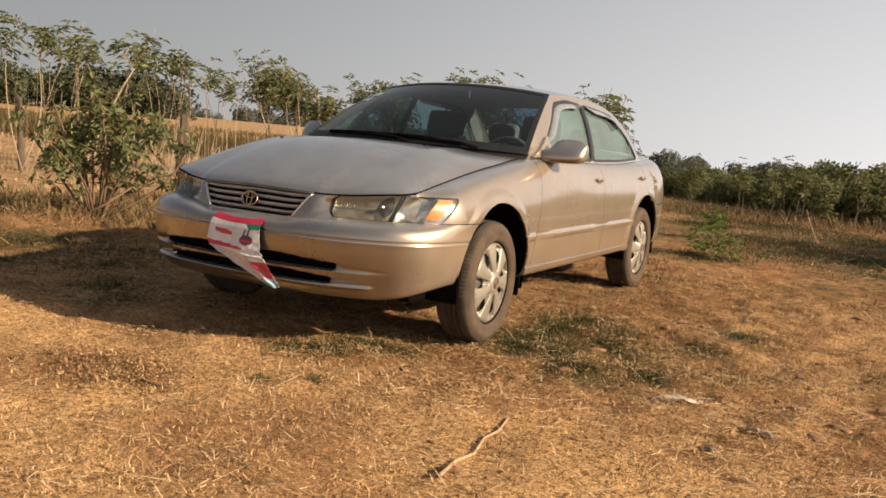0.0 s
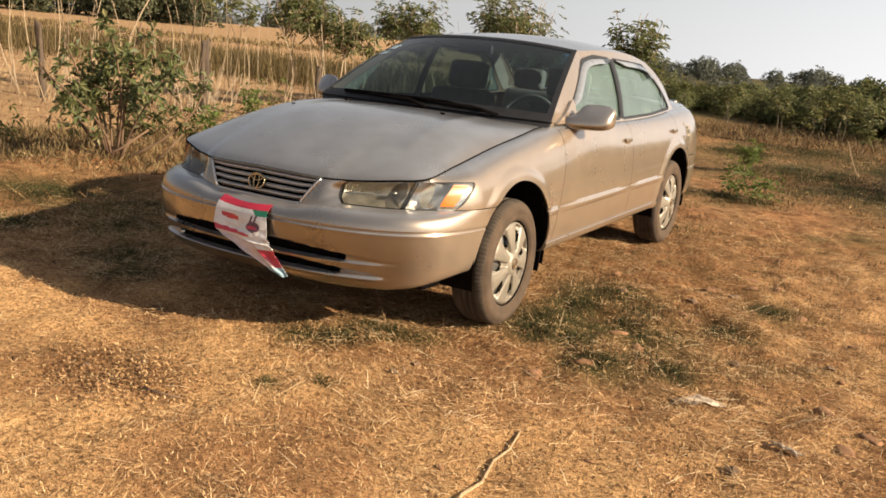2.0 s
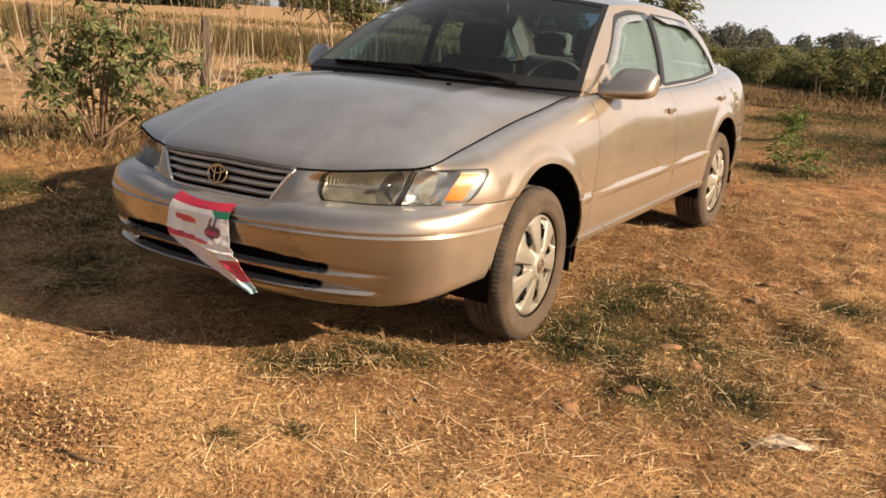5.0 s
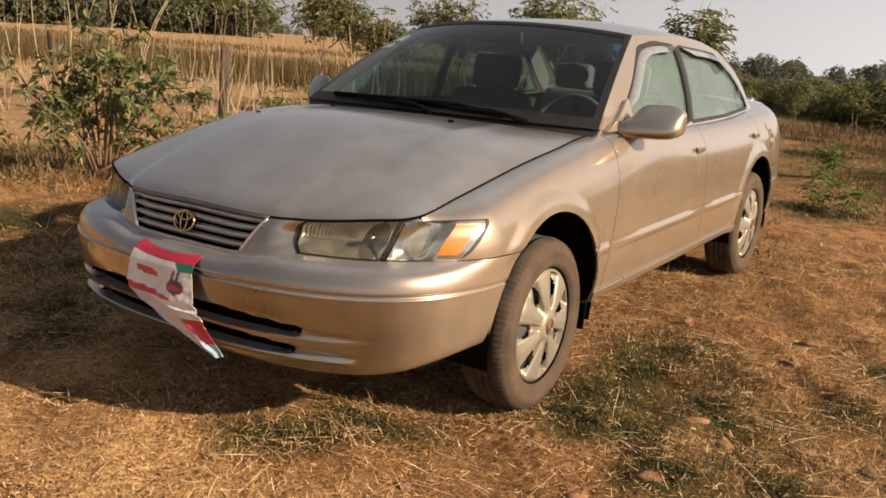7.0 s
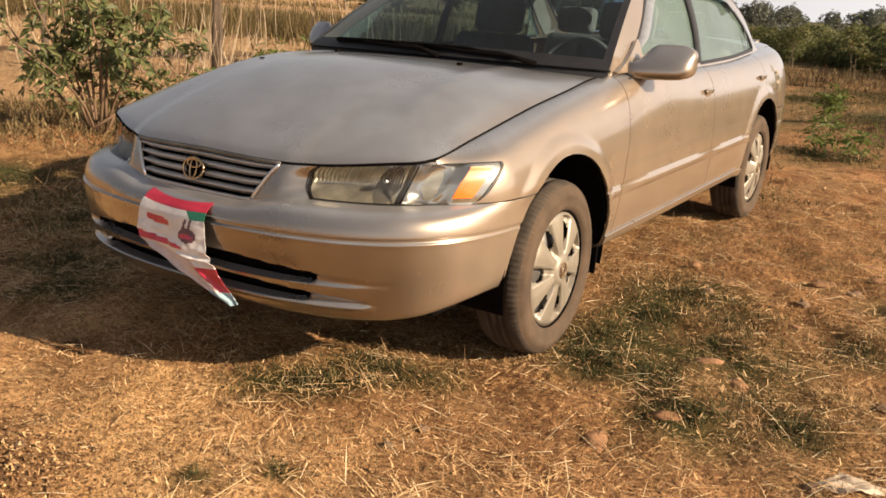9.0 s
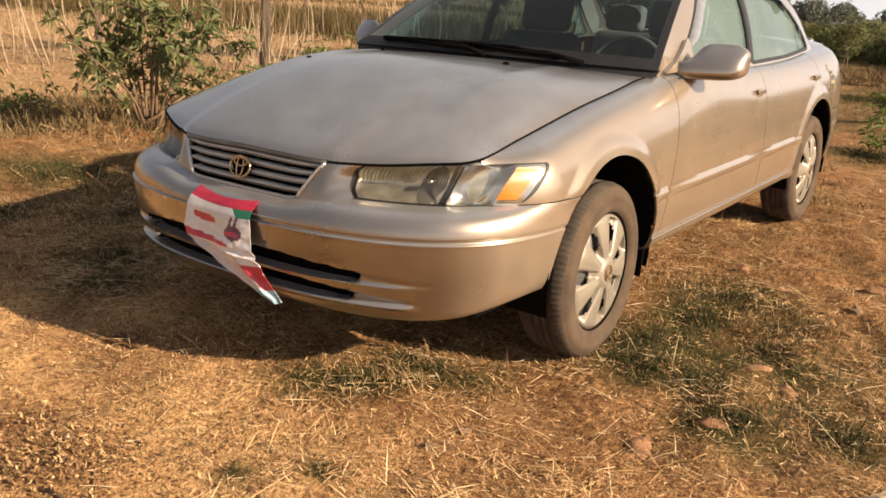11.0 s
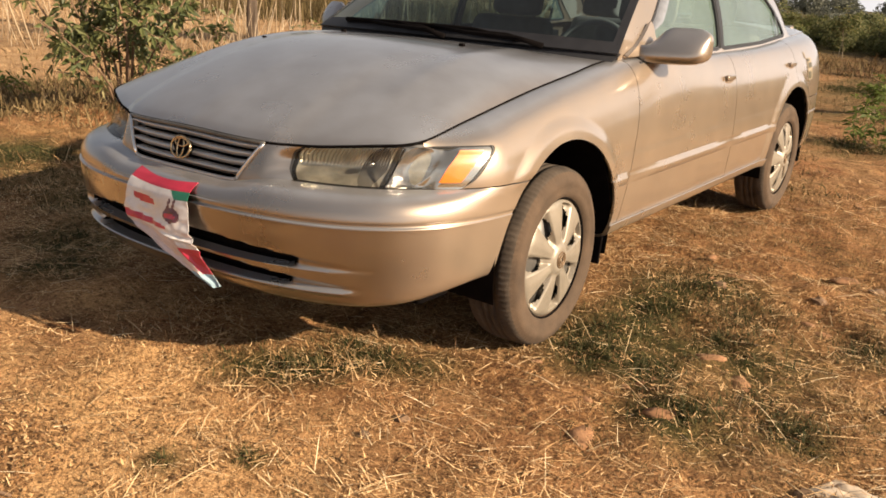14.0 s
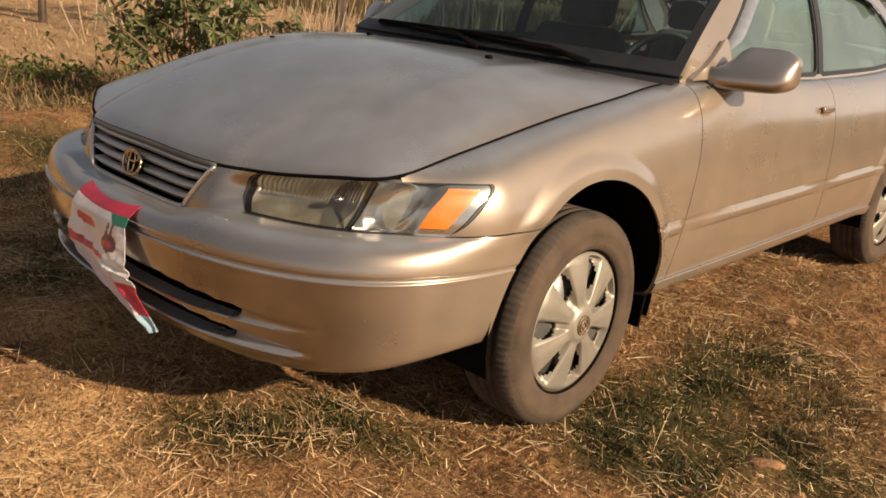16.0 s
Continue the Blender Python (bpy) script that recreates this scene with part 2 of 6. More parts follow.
def grid(nu, nv):
    """Faces of a grid of nu by nv points, the v index running fastest."""
    i, j = np.meshgrid(np.arange(nu - 1), np.arange(nv - 1), indexing="ij")
    a = (i * nv + j).ravel()
    return np.stack([a, a + nv, a + nv + 1, a + 1], 1)


def thick(ob, t, offset=-1.0):
    mod = ob.modifiers.new("thickness", "SOLIDIFY")
    mod.thickness, mod.offset = t, offset
    crisp = ob.modifiers.new("crisp_rims", "EDGE_SPLIT")
    crisp.split_angle = radians(42)
    return ob


def box(bm, lo, hi, bevel=0.0, seg=2):
    c = [(a + b) / 2 for a, b in zip(lo, hi)]
    d = [b - a for a, b in zip(lo, hi)]
    r = bmesh.ops.create_cube(bm, size=1, matrix=Matrix.Translation(c) @ Matrix.Diagonal((*d, 1)))
    if bevel:
        edges = list({e for v in r["verts"] for e in v.link_edges})
        bmesh.ops.bevel(bm, geom=edges, offset=bevel, segments=seg, affect="EDGES", profile=0.6)


def tube(points, radius, sides=8, taper=None):
    """Verts and faces of a tube along points."""
    pts = [Vector(p) for p in points]
    verts, faces = [], []
    for k, p in enumerate(pts):
        d = (pts[min(k + 1, len(pts) - 1)] - pts[max(k - 1, 0)]).normalized()
        u = d.orthogonal().normalized() if k == 0 else (u - d * u.dot(d)).normalized()
        w = d.cross(u)
        r = radius * (1 if taper is None else 1 + (taper - 1) * k / (len(pts) - 1))
        for q in range(sides):
            a = 2 * math.pi * q / sides
            verts.append(p + (u * math.cos(a) + w * math.sin(a)) * r)
    for k in range(len(pts) - 1):
        for q in range(sides):
            a, b = k * sides + q, k * sides + (q + 1) % sides
            faces.append((a, b, b + sides, a + sides))
    faces.append(tuple(reversed(range(sides))))
    faces.append(tuple(range((len(pts) - 1) * sides, len(pts) * sides)))
    return verts, faces


def lathe(profile, n, axis="x"):
    """Verts and faces of a profile of (radius, height) turned round the x axis."""
    verts, faces = [], []
    for k in range(n):
        a = 2 * math.pi * k / n
        for r, h in profile:
            verts.append((h, r * math.cos(a), r * math.sin(a)))
    m = len(profile)
    for k in range(n):
        for j in range(m - 1):
            a, b = k * m + j, ((k + 1) % n) * m + j
            faces.append((a, a + 1, b + 1, b))
    return verts, faces


def catmull(x, y, q):
    """A smooth curve through (x, y), read at q."""
    x, y, q = np.asarray(x, float), np.asarray(y, float), np.asarray(q, float)
    d = np.gradient(y, x)
    k = np.clip(np.searchsorted(x, q, side="right") - 1, 0, len(x) - 2)
    h = x[k + 1] - x[k]
    t = np.clip((q - x[k]) / h, 0, 1)
    return (2 * t**3 - 3 * t**2 + 1) * y[k] + (t**3 - 2 * t**2 + t) * h * d[k] + (-2 * t**3 + 3 * t**2) * y[k + 1] + (t**3 - t**2) * h * d[k + 1]


def step(a, b, x):
    t = np.clip((np.asarray(x, float) - a) / (b - a), 0, 1)
    return t * t * (3 - 2 * t)


# ---- the car: surfaces ----
# Local axes: x to the car's left, -y forward from the front axle, z up from the ground.
HALF, NOSE, TAIL = 0.89, 0.95, 3.835
WB, HUB, ARCH = 2.67, 0.298, 0.385
ARCHES = ((0.015, 0.325), (WB, 0.352))      # centres of the wheel openings: y, z


def rake(y):
    """The car stands a little nose-down on the sloping ground."""
    return 0.014 * np.clip(y, 0.0, 3.2)


def plan_curve():
    """Half the outline in plan, from the middle of the nose to the middle of the tail, by arc length."""
    p = np.linspace(0, math.pi / 2, 400)
    fx, fy = HALF * np.sin(p) ** (2 / 2.6), -NOSE * np.cos(p) ** (2 / 4.0)
    my = np.linspace(0.01, 2.29, 150)
    mx = np.full_like(my, HALF)
    q = np.linspace(math.pi / 2, 0, 400)
    rx, ry = HALF * np.sin(q) ** (2 / 3.4), 2.3 + (TAIL - 2.3) * np.cos(q) ** (2 / 5.0)
    x, y = np.concatenate([fx, mx, rx]), np.concatenate([fy, my, ry])
    s = np.concatenate([[0], np.cumsum(np.hypot(np.diff(x), np.diff(y)))])
    return s, x, y


PS, PX, PY = plan_curve()
S_END = PS[-1]


def s_at_y(y):
    """Where the outline passes y on its way along the side."""
    k = np.argmax(PX > 0.4), len(PX) - np.argmax(PX[::-1] > 0.4)
    return np.interp(y, PY[k[0]:k[1]], PS[k[0]:k[1]])


def s_at_x(x):
    k = np.argmax(PY > -0.5)
    return np.interp(x, PX[:k], PS[:k])


# The upper edge of the sides: lamps, bonnet edge, window sill, boot edge.
TK = np.array([
    (0.00, 0.000, -0.838, 0.712), (0.30, 0.290, -0.820, 0.706), (0.43, 0.405, -0.795, 0.705), (0.72, 0.625, -0.690, 0.724), (0.97, 0.728, -0.585, 0.742),
    (1.18, 0.738, -0.400, 0.782), (1.58, 0.736, 0.000, 0.857), (1.86, 0.735, 0.280, 0.900), (2.05, 0.735, 0.470, 0.932), (2.24, 0.775, 0.640, 0.946),
    (3.20, 0.782, 1.600, 0.945), (3.80, 0.770, 2.200, 0.958), (4.50, 0.728, 2.880, 0.994), (4.95, 0.690, 3.280, 1.012),
    (5.35, 0.610, 3.600, 1.012), (5.70, 0.400, 3.730, 1.005), (S_END, 0.000, 3.760, 1.005)])
# Rows from the lower edge to the seam over the bumper: inset and height, at the nose and along the side.
ROWS_F = np.array([(0.19, 0.236), (0.114, 0.238), (0.070, 0.252), (0.042, 0.295), (0.021, 0.36), (0.006, 0.44), (0.001, 0.500), (0.000, 0.514),
                   (0.008, 0.518), (0.009, 0.526), (0.006, 0.532), (0.012, 0.558), (0.028, 0.583), (0.055, 0.600), (0.085, 0.609)])
ROWS_S = np.array([(0.14, 0.278), (0.075, 0.280), (0.034, 0.292), (0.018, 0.322), (0.010, 0.366), (0.004, 0.430), (0.001, 0.500), (0.000, 0.514),
                   (0.003, 0.518), (0.003, 0.526), (0.000, 0.532), (0.000, 0.558), (0.000, 0.583), (0.001, 0.600), (0.002, 0.609)])
SEAM, TOP = 14.0, 20.0


def groove(s):
    """1 at the bumpers, where the groove and shelf are, 0 along the doors."""
    return 1 - step(0.86, 1.22, s) + 0.55 * step(4.9, 5.4, s)


def slots(x, z):
    """Depth of the two air slots of the front bumper, fading into hollows at their ends."""
    ax = np.abs(x)
    d = np.zeros_like(z)
    for z0, z1, xe, xt in ((0.380, 0.424, 0.49, 0.71), (0.318, 0.356, 0.46, 0.67)):
        taper = np.clip((xt - ax) / (xt - xe), 0, 1)
        hi = z0 + (z1 - z0) * (0.20 + 0.80 * np.clip((xt - 0.04 - ax) / (xt - 0.30), 0, 1) ** 0.8)
        inside = step(z0 - 0.004, z0 + 0.004, z) * (1 - step(hi - 0.003, hi + 0.010, z))
        end = xe + 0.6 * (z - z0)
        d = np.maximum(d, inside * (0.055 * (1 - step(end - 0.012, end + 0.020, ax)) + 0.014 * taper ** 0.7 * (ax > end - 0.012)))
        # a bright lip under each slot, running out past its end
        d = d - 0.012 * np.exp(-((z - z0 + 0.010) / 0.0085) ** 2) * step(0.0, 0.25, taper)
    return d


def body(s, v, out=0.0, slot=False):
    """Points of the outer skin: s along the outline (negative: the car's right side), v up the section."""
    s, v = np.broadcast_arrays(np.asarray(s, float), np.asarray(v, float))
    sg, a = np.where(s < 0, -1.0, 1.0), np.abs(s)
    px, py = np.interp(a, PS, PX), np.interp(a, PS, PY)
    tx, ty, tz = (catmull(TK[:, 0], TK[:, k], a) for k in (1, 2, 3))
    dx, dy = tx - px, ty - py
    length = np.hypot(dx, dy) + 1e-9
    ux, uy = dx / length, dy / length
    # below the upper edge the inset follows the outline's own normal
    e = 0.01
    gx, gy = np.interp(a + e, PS, PX) - np.interp(a - e, PS, PX), np.interp(a + e, PS, PY) - np.interp(a - e, PS, PY)
    gl = np.hypot(gx, gy) + 1e-9
    nx, ny = -gy / gl, gx / gl
    w = groove(a)
    k = np.arange(15)
    lo = np.clip(v, 0, SEAM)
    hf, zf = catmull(k, ROWS_F[:, 0], lo), catmull(k, ROWS_F[:, 1], lo)
    hs, zs = catmull(k, ROWS_S[:, 0], lo), catmull(k, ROWS_S[:, 1], lo)
    h, z = hf * w + hs * (1 - w), zf * w + zs * (1 - w)
    # the lower edge of the front bumper sweeps up to the wheels
    lift = (0.012 + 0.030 * step(0.70, 1.20, a)) * (1 - step(-0.15, 0.05, py))
    z = z + lift * np.clip((0.50 - z) / 0.27, 0, 1) ** 1.3
    # under the grille the shelf of the bumper dips
    z = z - 0.026 * (1 - step(0.20, 0.42, a)) * np.clip((lo - 9.5) / 3.5, 0, 1) + rake(py)
    f = np.clip((v - SEAM) / (TOP - SEAM), 0, 1)
    h0 = h
    tau = f * math.pi / 2
    h_s, z_s = 1 - np.cos(tau) ** 0.9, np.sin(tau) ** 0.92
    h_f, z_f = f ** 1.15, f ** 0.92
    hh, zz = h_f * w + h_s * (1 - w), z_f * w + z_s * (1 - w)
    up = v > SEAM
    h = np.where(up, h0 + (length - h0) * hh, h)
    z = np.where(up, z + (tz - z) * zz, z)
    mixd = np.where(up, np.clip((v - SEAM) / 2.0, 0, 1), 0)
    ix, iy = nx + (ux - nx) * mixd, ny + (uy - ny) * mixd
    x, y = px + ix * h, py + iy * h
    if slot:
        d = slots(x, z)
        x, y = x + nx * d, y + ny * d
    # the panels beside the grille fall back towards the lamps
    hollow = 0.042 * step(0.345, 0.455, a) * (1 - step(0.55, 1.0, a)) * step(12.6, 15.2, v) * (1 - 0.55 * step(17.0, 20.0, v))
    x, y = x + nx * hollow, y + ny * hollow
    # the wheel-arch lips stand proud
    for cy, cz in ARCHES:
        r = np.hypot(y - cy, z - cz)
        x = x + 0.011 * (1 - step(0.412, 0.462, r)) * step(0.45, 0.7, x) * np.where(y < cy - 0.05 if cy < 1 else y < -9, step(0.575, 0.64, z), 1.0)
    x, y = x - nx * out, y - ny * out
    # the front door's leading edge leans
    y = y + 0.22 * (z - 0.75) * np.exp(-((y - 0.56) / 0.16) ** 2) * (z < 0.96)
    return np.stack([sg * x, y, z], -1)


def patch(s0, s1, v0, v1, ns, nv, out=0.0, slot=False, side=1):
    """A panel of the skin; s0 and s1 may be functions of v. Returns verts, faces."""
    vs = np.linspace(v0, v1, nv)
    t = np.linspace(0, 1, ns)[:, None]
    a = np.array([s0(v) if callable(s0) else s0 for v in vs])
    b = np.array([s1(v) if callable(s1) else s1 for v in vs])
    s = a + (b - a) * t
    p = body(s, np.broadcast_to(vs, s.shape), out, slot).reshape(-1, 3)
    f = grid(ns, nv)
    if side < 0:
        p = p * (-1, 1, 1)
        f = f[:, ::-1]
    return p, f


def cut_arches(p, f):
    """Cuts the wheel openings out of a panel, and draws its edge to the circle."""
    for cy, cz in ARCHES:
        c = p[f].mean(1)
        keep = np.hypot(c[:, 1] - cy, c[:, 2] - cz) > ARCH
        drop = np.unique(f[~keep])
        f = f[keep]
        rim = np.intersect1d(drop, np.unique(f))
        if len(rim):
            y, z = p[rim, 1] - cy, p[rim, 2] - cz
            r = np.hypot(y, z)
            ok = z > -0.12
            p[rim[ok], 1], p[rim[ok], 2] = cy + (y / r * ARCH)[ok], cz + (z / r * ARCH)[ok]
    used = np.unique(f)
    new_id = np.full(len(p), -1)
    new_id[used] = np.arange(len(used))
    return p[used], new_id[f]


def join(*pieces):
    ps, fs, n = [], [], 0
    for p, f in pieces:
        ps.append(np.asarray(p, float))
        fs += [tuple(int(i) + n for i in q) for q in f]
        n += len(p)
    return np.concatenate(ps), fs


def coons(front, rear, left, right, n, m, bulge):
    """A sheet between four edges. front and rear run over a in -1..1, left and right over q in 0..1; bulge(a, q) lifts it."""
    a, q = np.linspace(-1, 1, n), np.linspace(0, 1, m)
    F, R, L, G = front(a), rear(a), left(q), right(q)
    u = ((a + 1) / 2)[:, None, None]
    w = q[None, :, None]
    p = (1 - w) * F[:, None] + w * R[:, None] + (1 - u) * L[None] + u * G[None]
    p = p - ((1 - u) * (1 - w) * F[0] + u * (1 - w) * F[-1] + (1 - u) * w * R[0] + u * w * R[-1])
    A, Q = np.meshgrid(a, q, indexing="ij")
    return p + bulge(A, Q), grid(n, m)


car = tagged(new("sedan_car"), "champagne-beige four-door saloon car parked on dry grass", "car")
CAR_AT = (-0.03, 0.0, 0.0)
car.location = CAR_AT
GAP = 0.0016
S_COWL, S_HC, S_DOOR, S_B, S_C, S_RB = 2.05, 0.985, s_at_y(0.555), s_at_y(1.655), s_at_y(2.68), s_at_y(3.02)


LAMP_TOP = 0.7300
LS = np.linspace(0.40, 1.75, 271)
LV = np.linspace(SEAM, TOP, 241)
LZ = body(np.repeat(LS[:, None], 241, 1), np.repeat(LV[None], 271, 0))[..., 2]
LVT = np.array([np.interp(LAMP_TOP, LZ[k], LV) for k in range(271)])
LVT = np.minimum(LVT, TOP - 0.12)


def lamp_top(s):
    """How far up the section the front lamp reaches."""
    return np.interp(s, LS, LVT)


def lamp_in(f):
    return s_at_x(0.422) + 0.012 * f + 0.040 * np.abs(2 * f - 1.0) ** 3.5


def lamp_out(f):
    return s_at_y(-0.505) + (s_at_y(-0.368) - s_at_y(-0.505)) * f - 0.026 * np.abs(2 * f - 1.0) ** 5


def lamp_split(f):
    return s_at_x(0.738) + 0.105 * f


def lamp_patch(a, b, f0, f1, ns, nf, out=0.0, side=1, depth=None):
    """A piece of the front lamp: a and b give its ends, f runs from its lower to its upper edge."""
    fs = np.linspace(f0, f1, nf)
    t = np.linspace(0, 1, ns)[:, None]
    s0, s1 = np.array([a(x) for x in fs]), np.array([b(x) for x in fs])
    S = s0 + (s1 - s0) * t
    V = SEAM - 0.22 + (lamp_top(S) - SEAM + 0.22) * fs
    o = out if depth is None else out + depth(t + 0 * S, fs + 0 * S)
    q = body(S, V, o).reshape(-1, 3)
    g = grid(ns, nf)
    return (q, g) if side > 0 else (q * (-1, 1, 1), g[:, ::-1])


def wing_start(v):
    """The front edge of the wing: behind the lamp, and over it."""
    so = lamp_out(1.0)
    vo = lamp_top(so)
    if v <= vo:
        return lamp_out(np.clip((v - SEAM) / (vo - SEAM), 0, 1)) + 0.005
    k = np.argmax(LS > 0.97), np.argmax(LS > so)
    s_, v_ = LS[k[0]:k[1] + 1], LVT[k[0]:k[1] + 1]
    return float(np.interp(v, v_[::-1], s_[::-1])) + 0.002


def grille_edge(v):
    return s_at_x(0.256) + 0.086 * (v - SEAM) / (TOP - SEAM)


def arch_s(sign):
    """The wheel opening's edge, as a place along the outline for each height v, before (-1) or behind (1) the front axle."""
    def at(v):
        s = s_at_y(sign * 0.33)
        for _ in range(4):
            q = body(s, v)
            dz = float(q[2]) - ARCHES[0][1]
            s = s + (ARCHES[0][0] + sign * math.sqrt(max(ARCH ** 2 - dz * dz, 0.0004)) - float(q[1]))
        return s
    return at


# front bumper with the panels beside the grille
fore = arch_s(-1)
fascia = [patch(lambda v: -fore(v), fore, 0, SEAM, 211, 180, slot=True)]
for sd in (1, -1):
    fascia.append(patch(grille_edge, lambda v: lamp_in((v - SEAM) / 6) - 0.002, SEAM, TOP - 0.15, 14, 12, side=sd))
p, f = join(*fascia)
fc = np.array([p[list(q)].mean(0) for q in f])
# faces deep in the slots are coloured black for the shade inside
deep = (slots(fc[:, 0], fc[:, 2]) > 0.03) & (fc[:, 1] < -0.5)
thick(mesh_object("front_bumper", p, f, [PAINT, DARK_GAP], car, "champagne-beige front bumper with two dark air slots", deep.astype(int)), 0.008)

# added box inside the bumper that stops a stray beam of sunlight
bm = bmesh.new()
box(bm, (-0.56, -0.76, 0.28), (0.56, -0.56, 0.575), 0.02)
part("sunlight_block", bm, DARK_GAP, car, "black box inside the bumper, added to block sunlight")

# bonnet
def hood_front(a):
    return body(a * S_HC, TOP) + np.stack([0 * a, 0.004 + 0 * a, 0.006 + 0 * a], -1)


def hood_side(sign):
    def edge(q):
        return body(sign * (S_HC + (S_COWL - S_HC) * q), TOP) - np.array([sign * 0.004, 0, -0.003])
    return edge


def hood_rear(a):
    e = body(S_COWL, TOP)
    return np.stack([a * (e[0] - 0.004), e[1] - 0.145 * (1 - np.abs(a) ** 2.2), e[2] + 0.003 + 0.027 * (1 - a * a)], -1)


def hood_bulge(A, Q):
    lift = 0.066 * np.sin(math.pi * Q ** 0.72) ** 0.9 * (1 - np.abs(A) ** 3.2) + 0.034 * np.sin(math.pi * Q ** 1.5) * (1 - np.abs(A) ** 5)
    crease = 0.006 * np.exp(-((np.abs(A) - 0.62) / 0.06) ** 2) * step(0.05, 0.5, Q) * step(0.0, 0.1, 1 - Q)
    return np.stack([0 * A, 0 * A, lift + crease], -1)


p, f = coons(hood_front, hood_rear, hood_side(-1), hood_side(1), 81, 61, hood_bulge)
hood = thick(mesh_object("bonnet", p.reshape(-1, 3), f, PAINT, car, "smooth champagne-beige bonnet, film of dust and sky sheen in its colour"), 0.010)
HOOD_PTS = p
for sd in (1, -1):
    q = np.array([body(s, TOP) for s in np.linspace(S_HC - 0.02, S_COWL, 60)]) * (sd, 1, 1) + (-sd * 0.001, 0, 0.0012)
    mesh_object("bonnet_gap", *tube(q, 0.0034, 6), DARK_GAP, hood, "dark shut line along the bonnet")
# dark tube in place of the shaded gap at the bonnet's front edge
q = np.array([body(s, TOP) for s in np.linspace(-S_HC, S_HC, 90)]) + (0, 0.001, 0.001)
mesh_object("bonnet_front_gap", *tube(q, 0.0045, 6), DARK_GAP, hood, "dark seal under the front edge of the bonnet")


def hood_at(x, y):
    k = np.argmin(((HOOD_PTS[..., :2] - (x, y)) ** 2).sum(-1))
    return HOOD_PTS.reshape(-1, 3)[k]


# sides
for sd, nm in ((1, "left"), (-1, "right")):
    lo = patch(arch_s(1), S_DOOR - GAP, 0.0, SEAM + 0.07, 30, 60, side=sd)
    up = cut_arches(*[c.copy() for c in patch(wing_start, S_DOOR - GAP, SEAM + 0.06, TOP, 150, 90, side=sd)])
    p, f = join(up, lo)
    thick(mesh_object("fender", p, f, PAINT, car, "front wing with a flared wheel arch"), 0.008)
    doors = []
    for a, b, name in ((S_DOOR + GAP, S_B - GAP, "front_door"), (S_B + GAP, S_C - GAP, "rear_door")):
        p, f = cut_arches(*[c.copy() for c in patch(a, b, 2.2, TOP, 110, 70, side=sd)])
        doors.append(thick(mesh_object(name, p, f, PAINT, car, "beige car door, closed"), 0.008))
    p, f = patch(S_DOOR - 0.12, S_C, 0.0, 3.3, 60, 14, out=0.009, side=sd)
    p, f = cut_arches(p.copy(), f)
    thick(mesh_object("sill", p, f, PAINT, car, "dusty painted sill under the doors"), 0.006)
    p, f = cut_arches(*[c.copy() for c in patch(S_C + GAP, s_at_y(3.62), SEAM + 0.05, TOP, 90, 40, side=sd)])
    p2, f2 = cut_arches(*[c.copy() for c in patch(S_C + GAP, S_RB, 0.0, SEAM + 0.05, 60, 60, side=sd)])
    p, f = join((p, f), (p2, f2))
    thick(mesh_object("rear_quarter", p, f, PAINT, car, "rear wing with a flared wheel arch"), 0.008)
    # side rubbing strip: one length on the wing, one on each door
    for a, b, host in ((s_at_y(0.375), S_DOOR - GAP, None), (S_DOOR + GAP, S_B - GAP, doors[0]), (S_B + GAP, s_at_y(2.345), doors[1])):
        v = np.interp(np.linspace(0.478, 0.534, 9), ROWS_S[:, 1], np.arange(15))
        s = np.linspace(a, b, 40)[:, None] + 0 * v
        prof = 0.011 * np.sin(np.linspace(0, math.pi, 9)) ** 0.7 * np.clip(np.minimum(np.arange(40), np.arange(39, -1, -1)) / 9.0, 0.005, 1)[:, None]
        q = body(s, v + 0 * s)
        q[..., 0] += prof + 0.001
        q = q.reshape(-1, 3) * (sd, 1, 1)
        g = grid(40, 9)
        mesh_object("rubbing_strip", q, g if sd > 0 else g[:, ::-1], PAINT, host or car, "body-coloured side rubbing strip")
    # handles
    for host, yh in ((doors[0], 1.545), (doors[1], 2.575)):
        c = body(s_at_y(yh), 16.4) * (sd, 1, 1)
        # a darker raised plate stands in for the shade in the handle recess
        bm = bmesh.new()
        bmesh.ops.create_uvsphere(bm, u_segments=28, v_segments=14, radius=1)
        for v in bm.verts:
            q = np.array(v.co)
            v.co = (c[0] + sd * (0.0035 * q[0] - 0.001), yh + 0.062 * np.sign(q[1]) * abs(q[1]) ** 0.6, c[2] - 0.002 + 0.029 * np.sign(q[2]) * abs(q[2]) ** 0.6)
        part("handle_shade", bm, HANDLE_SHADE, host, "darker plate painted as the shade under the handle")
        bm = bmesh.new()
        box(bm, (c[0] - 0.005, yh - 0.056, c[2] + 0.004), (c[0] + 0.005, yh + 0.056, c[2] + 0.027), 0.0045)
        for v in bm.verts:
            v.co.x += sd * 0.009
        part("door_handle", bm, PAINT, host, "body-coloured flap handle")

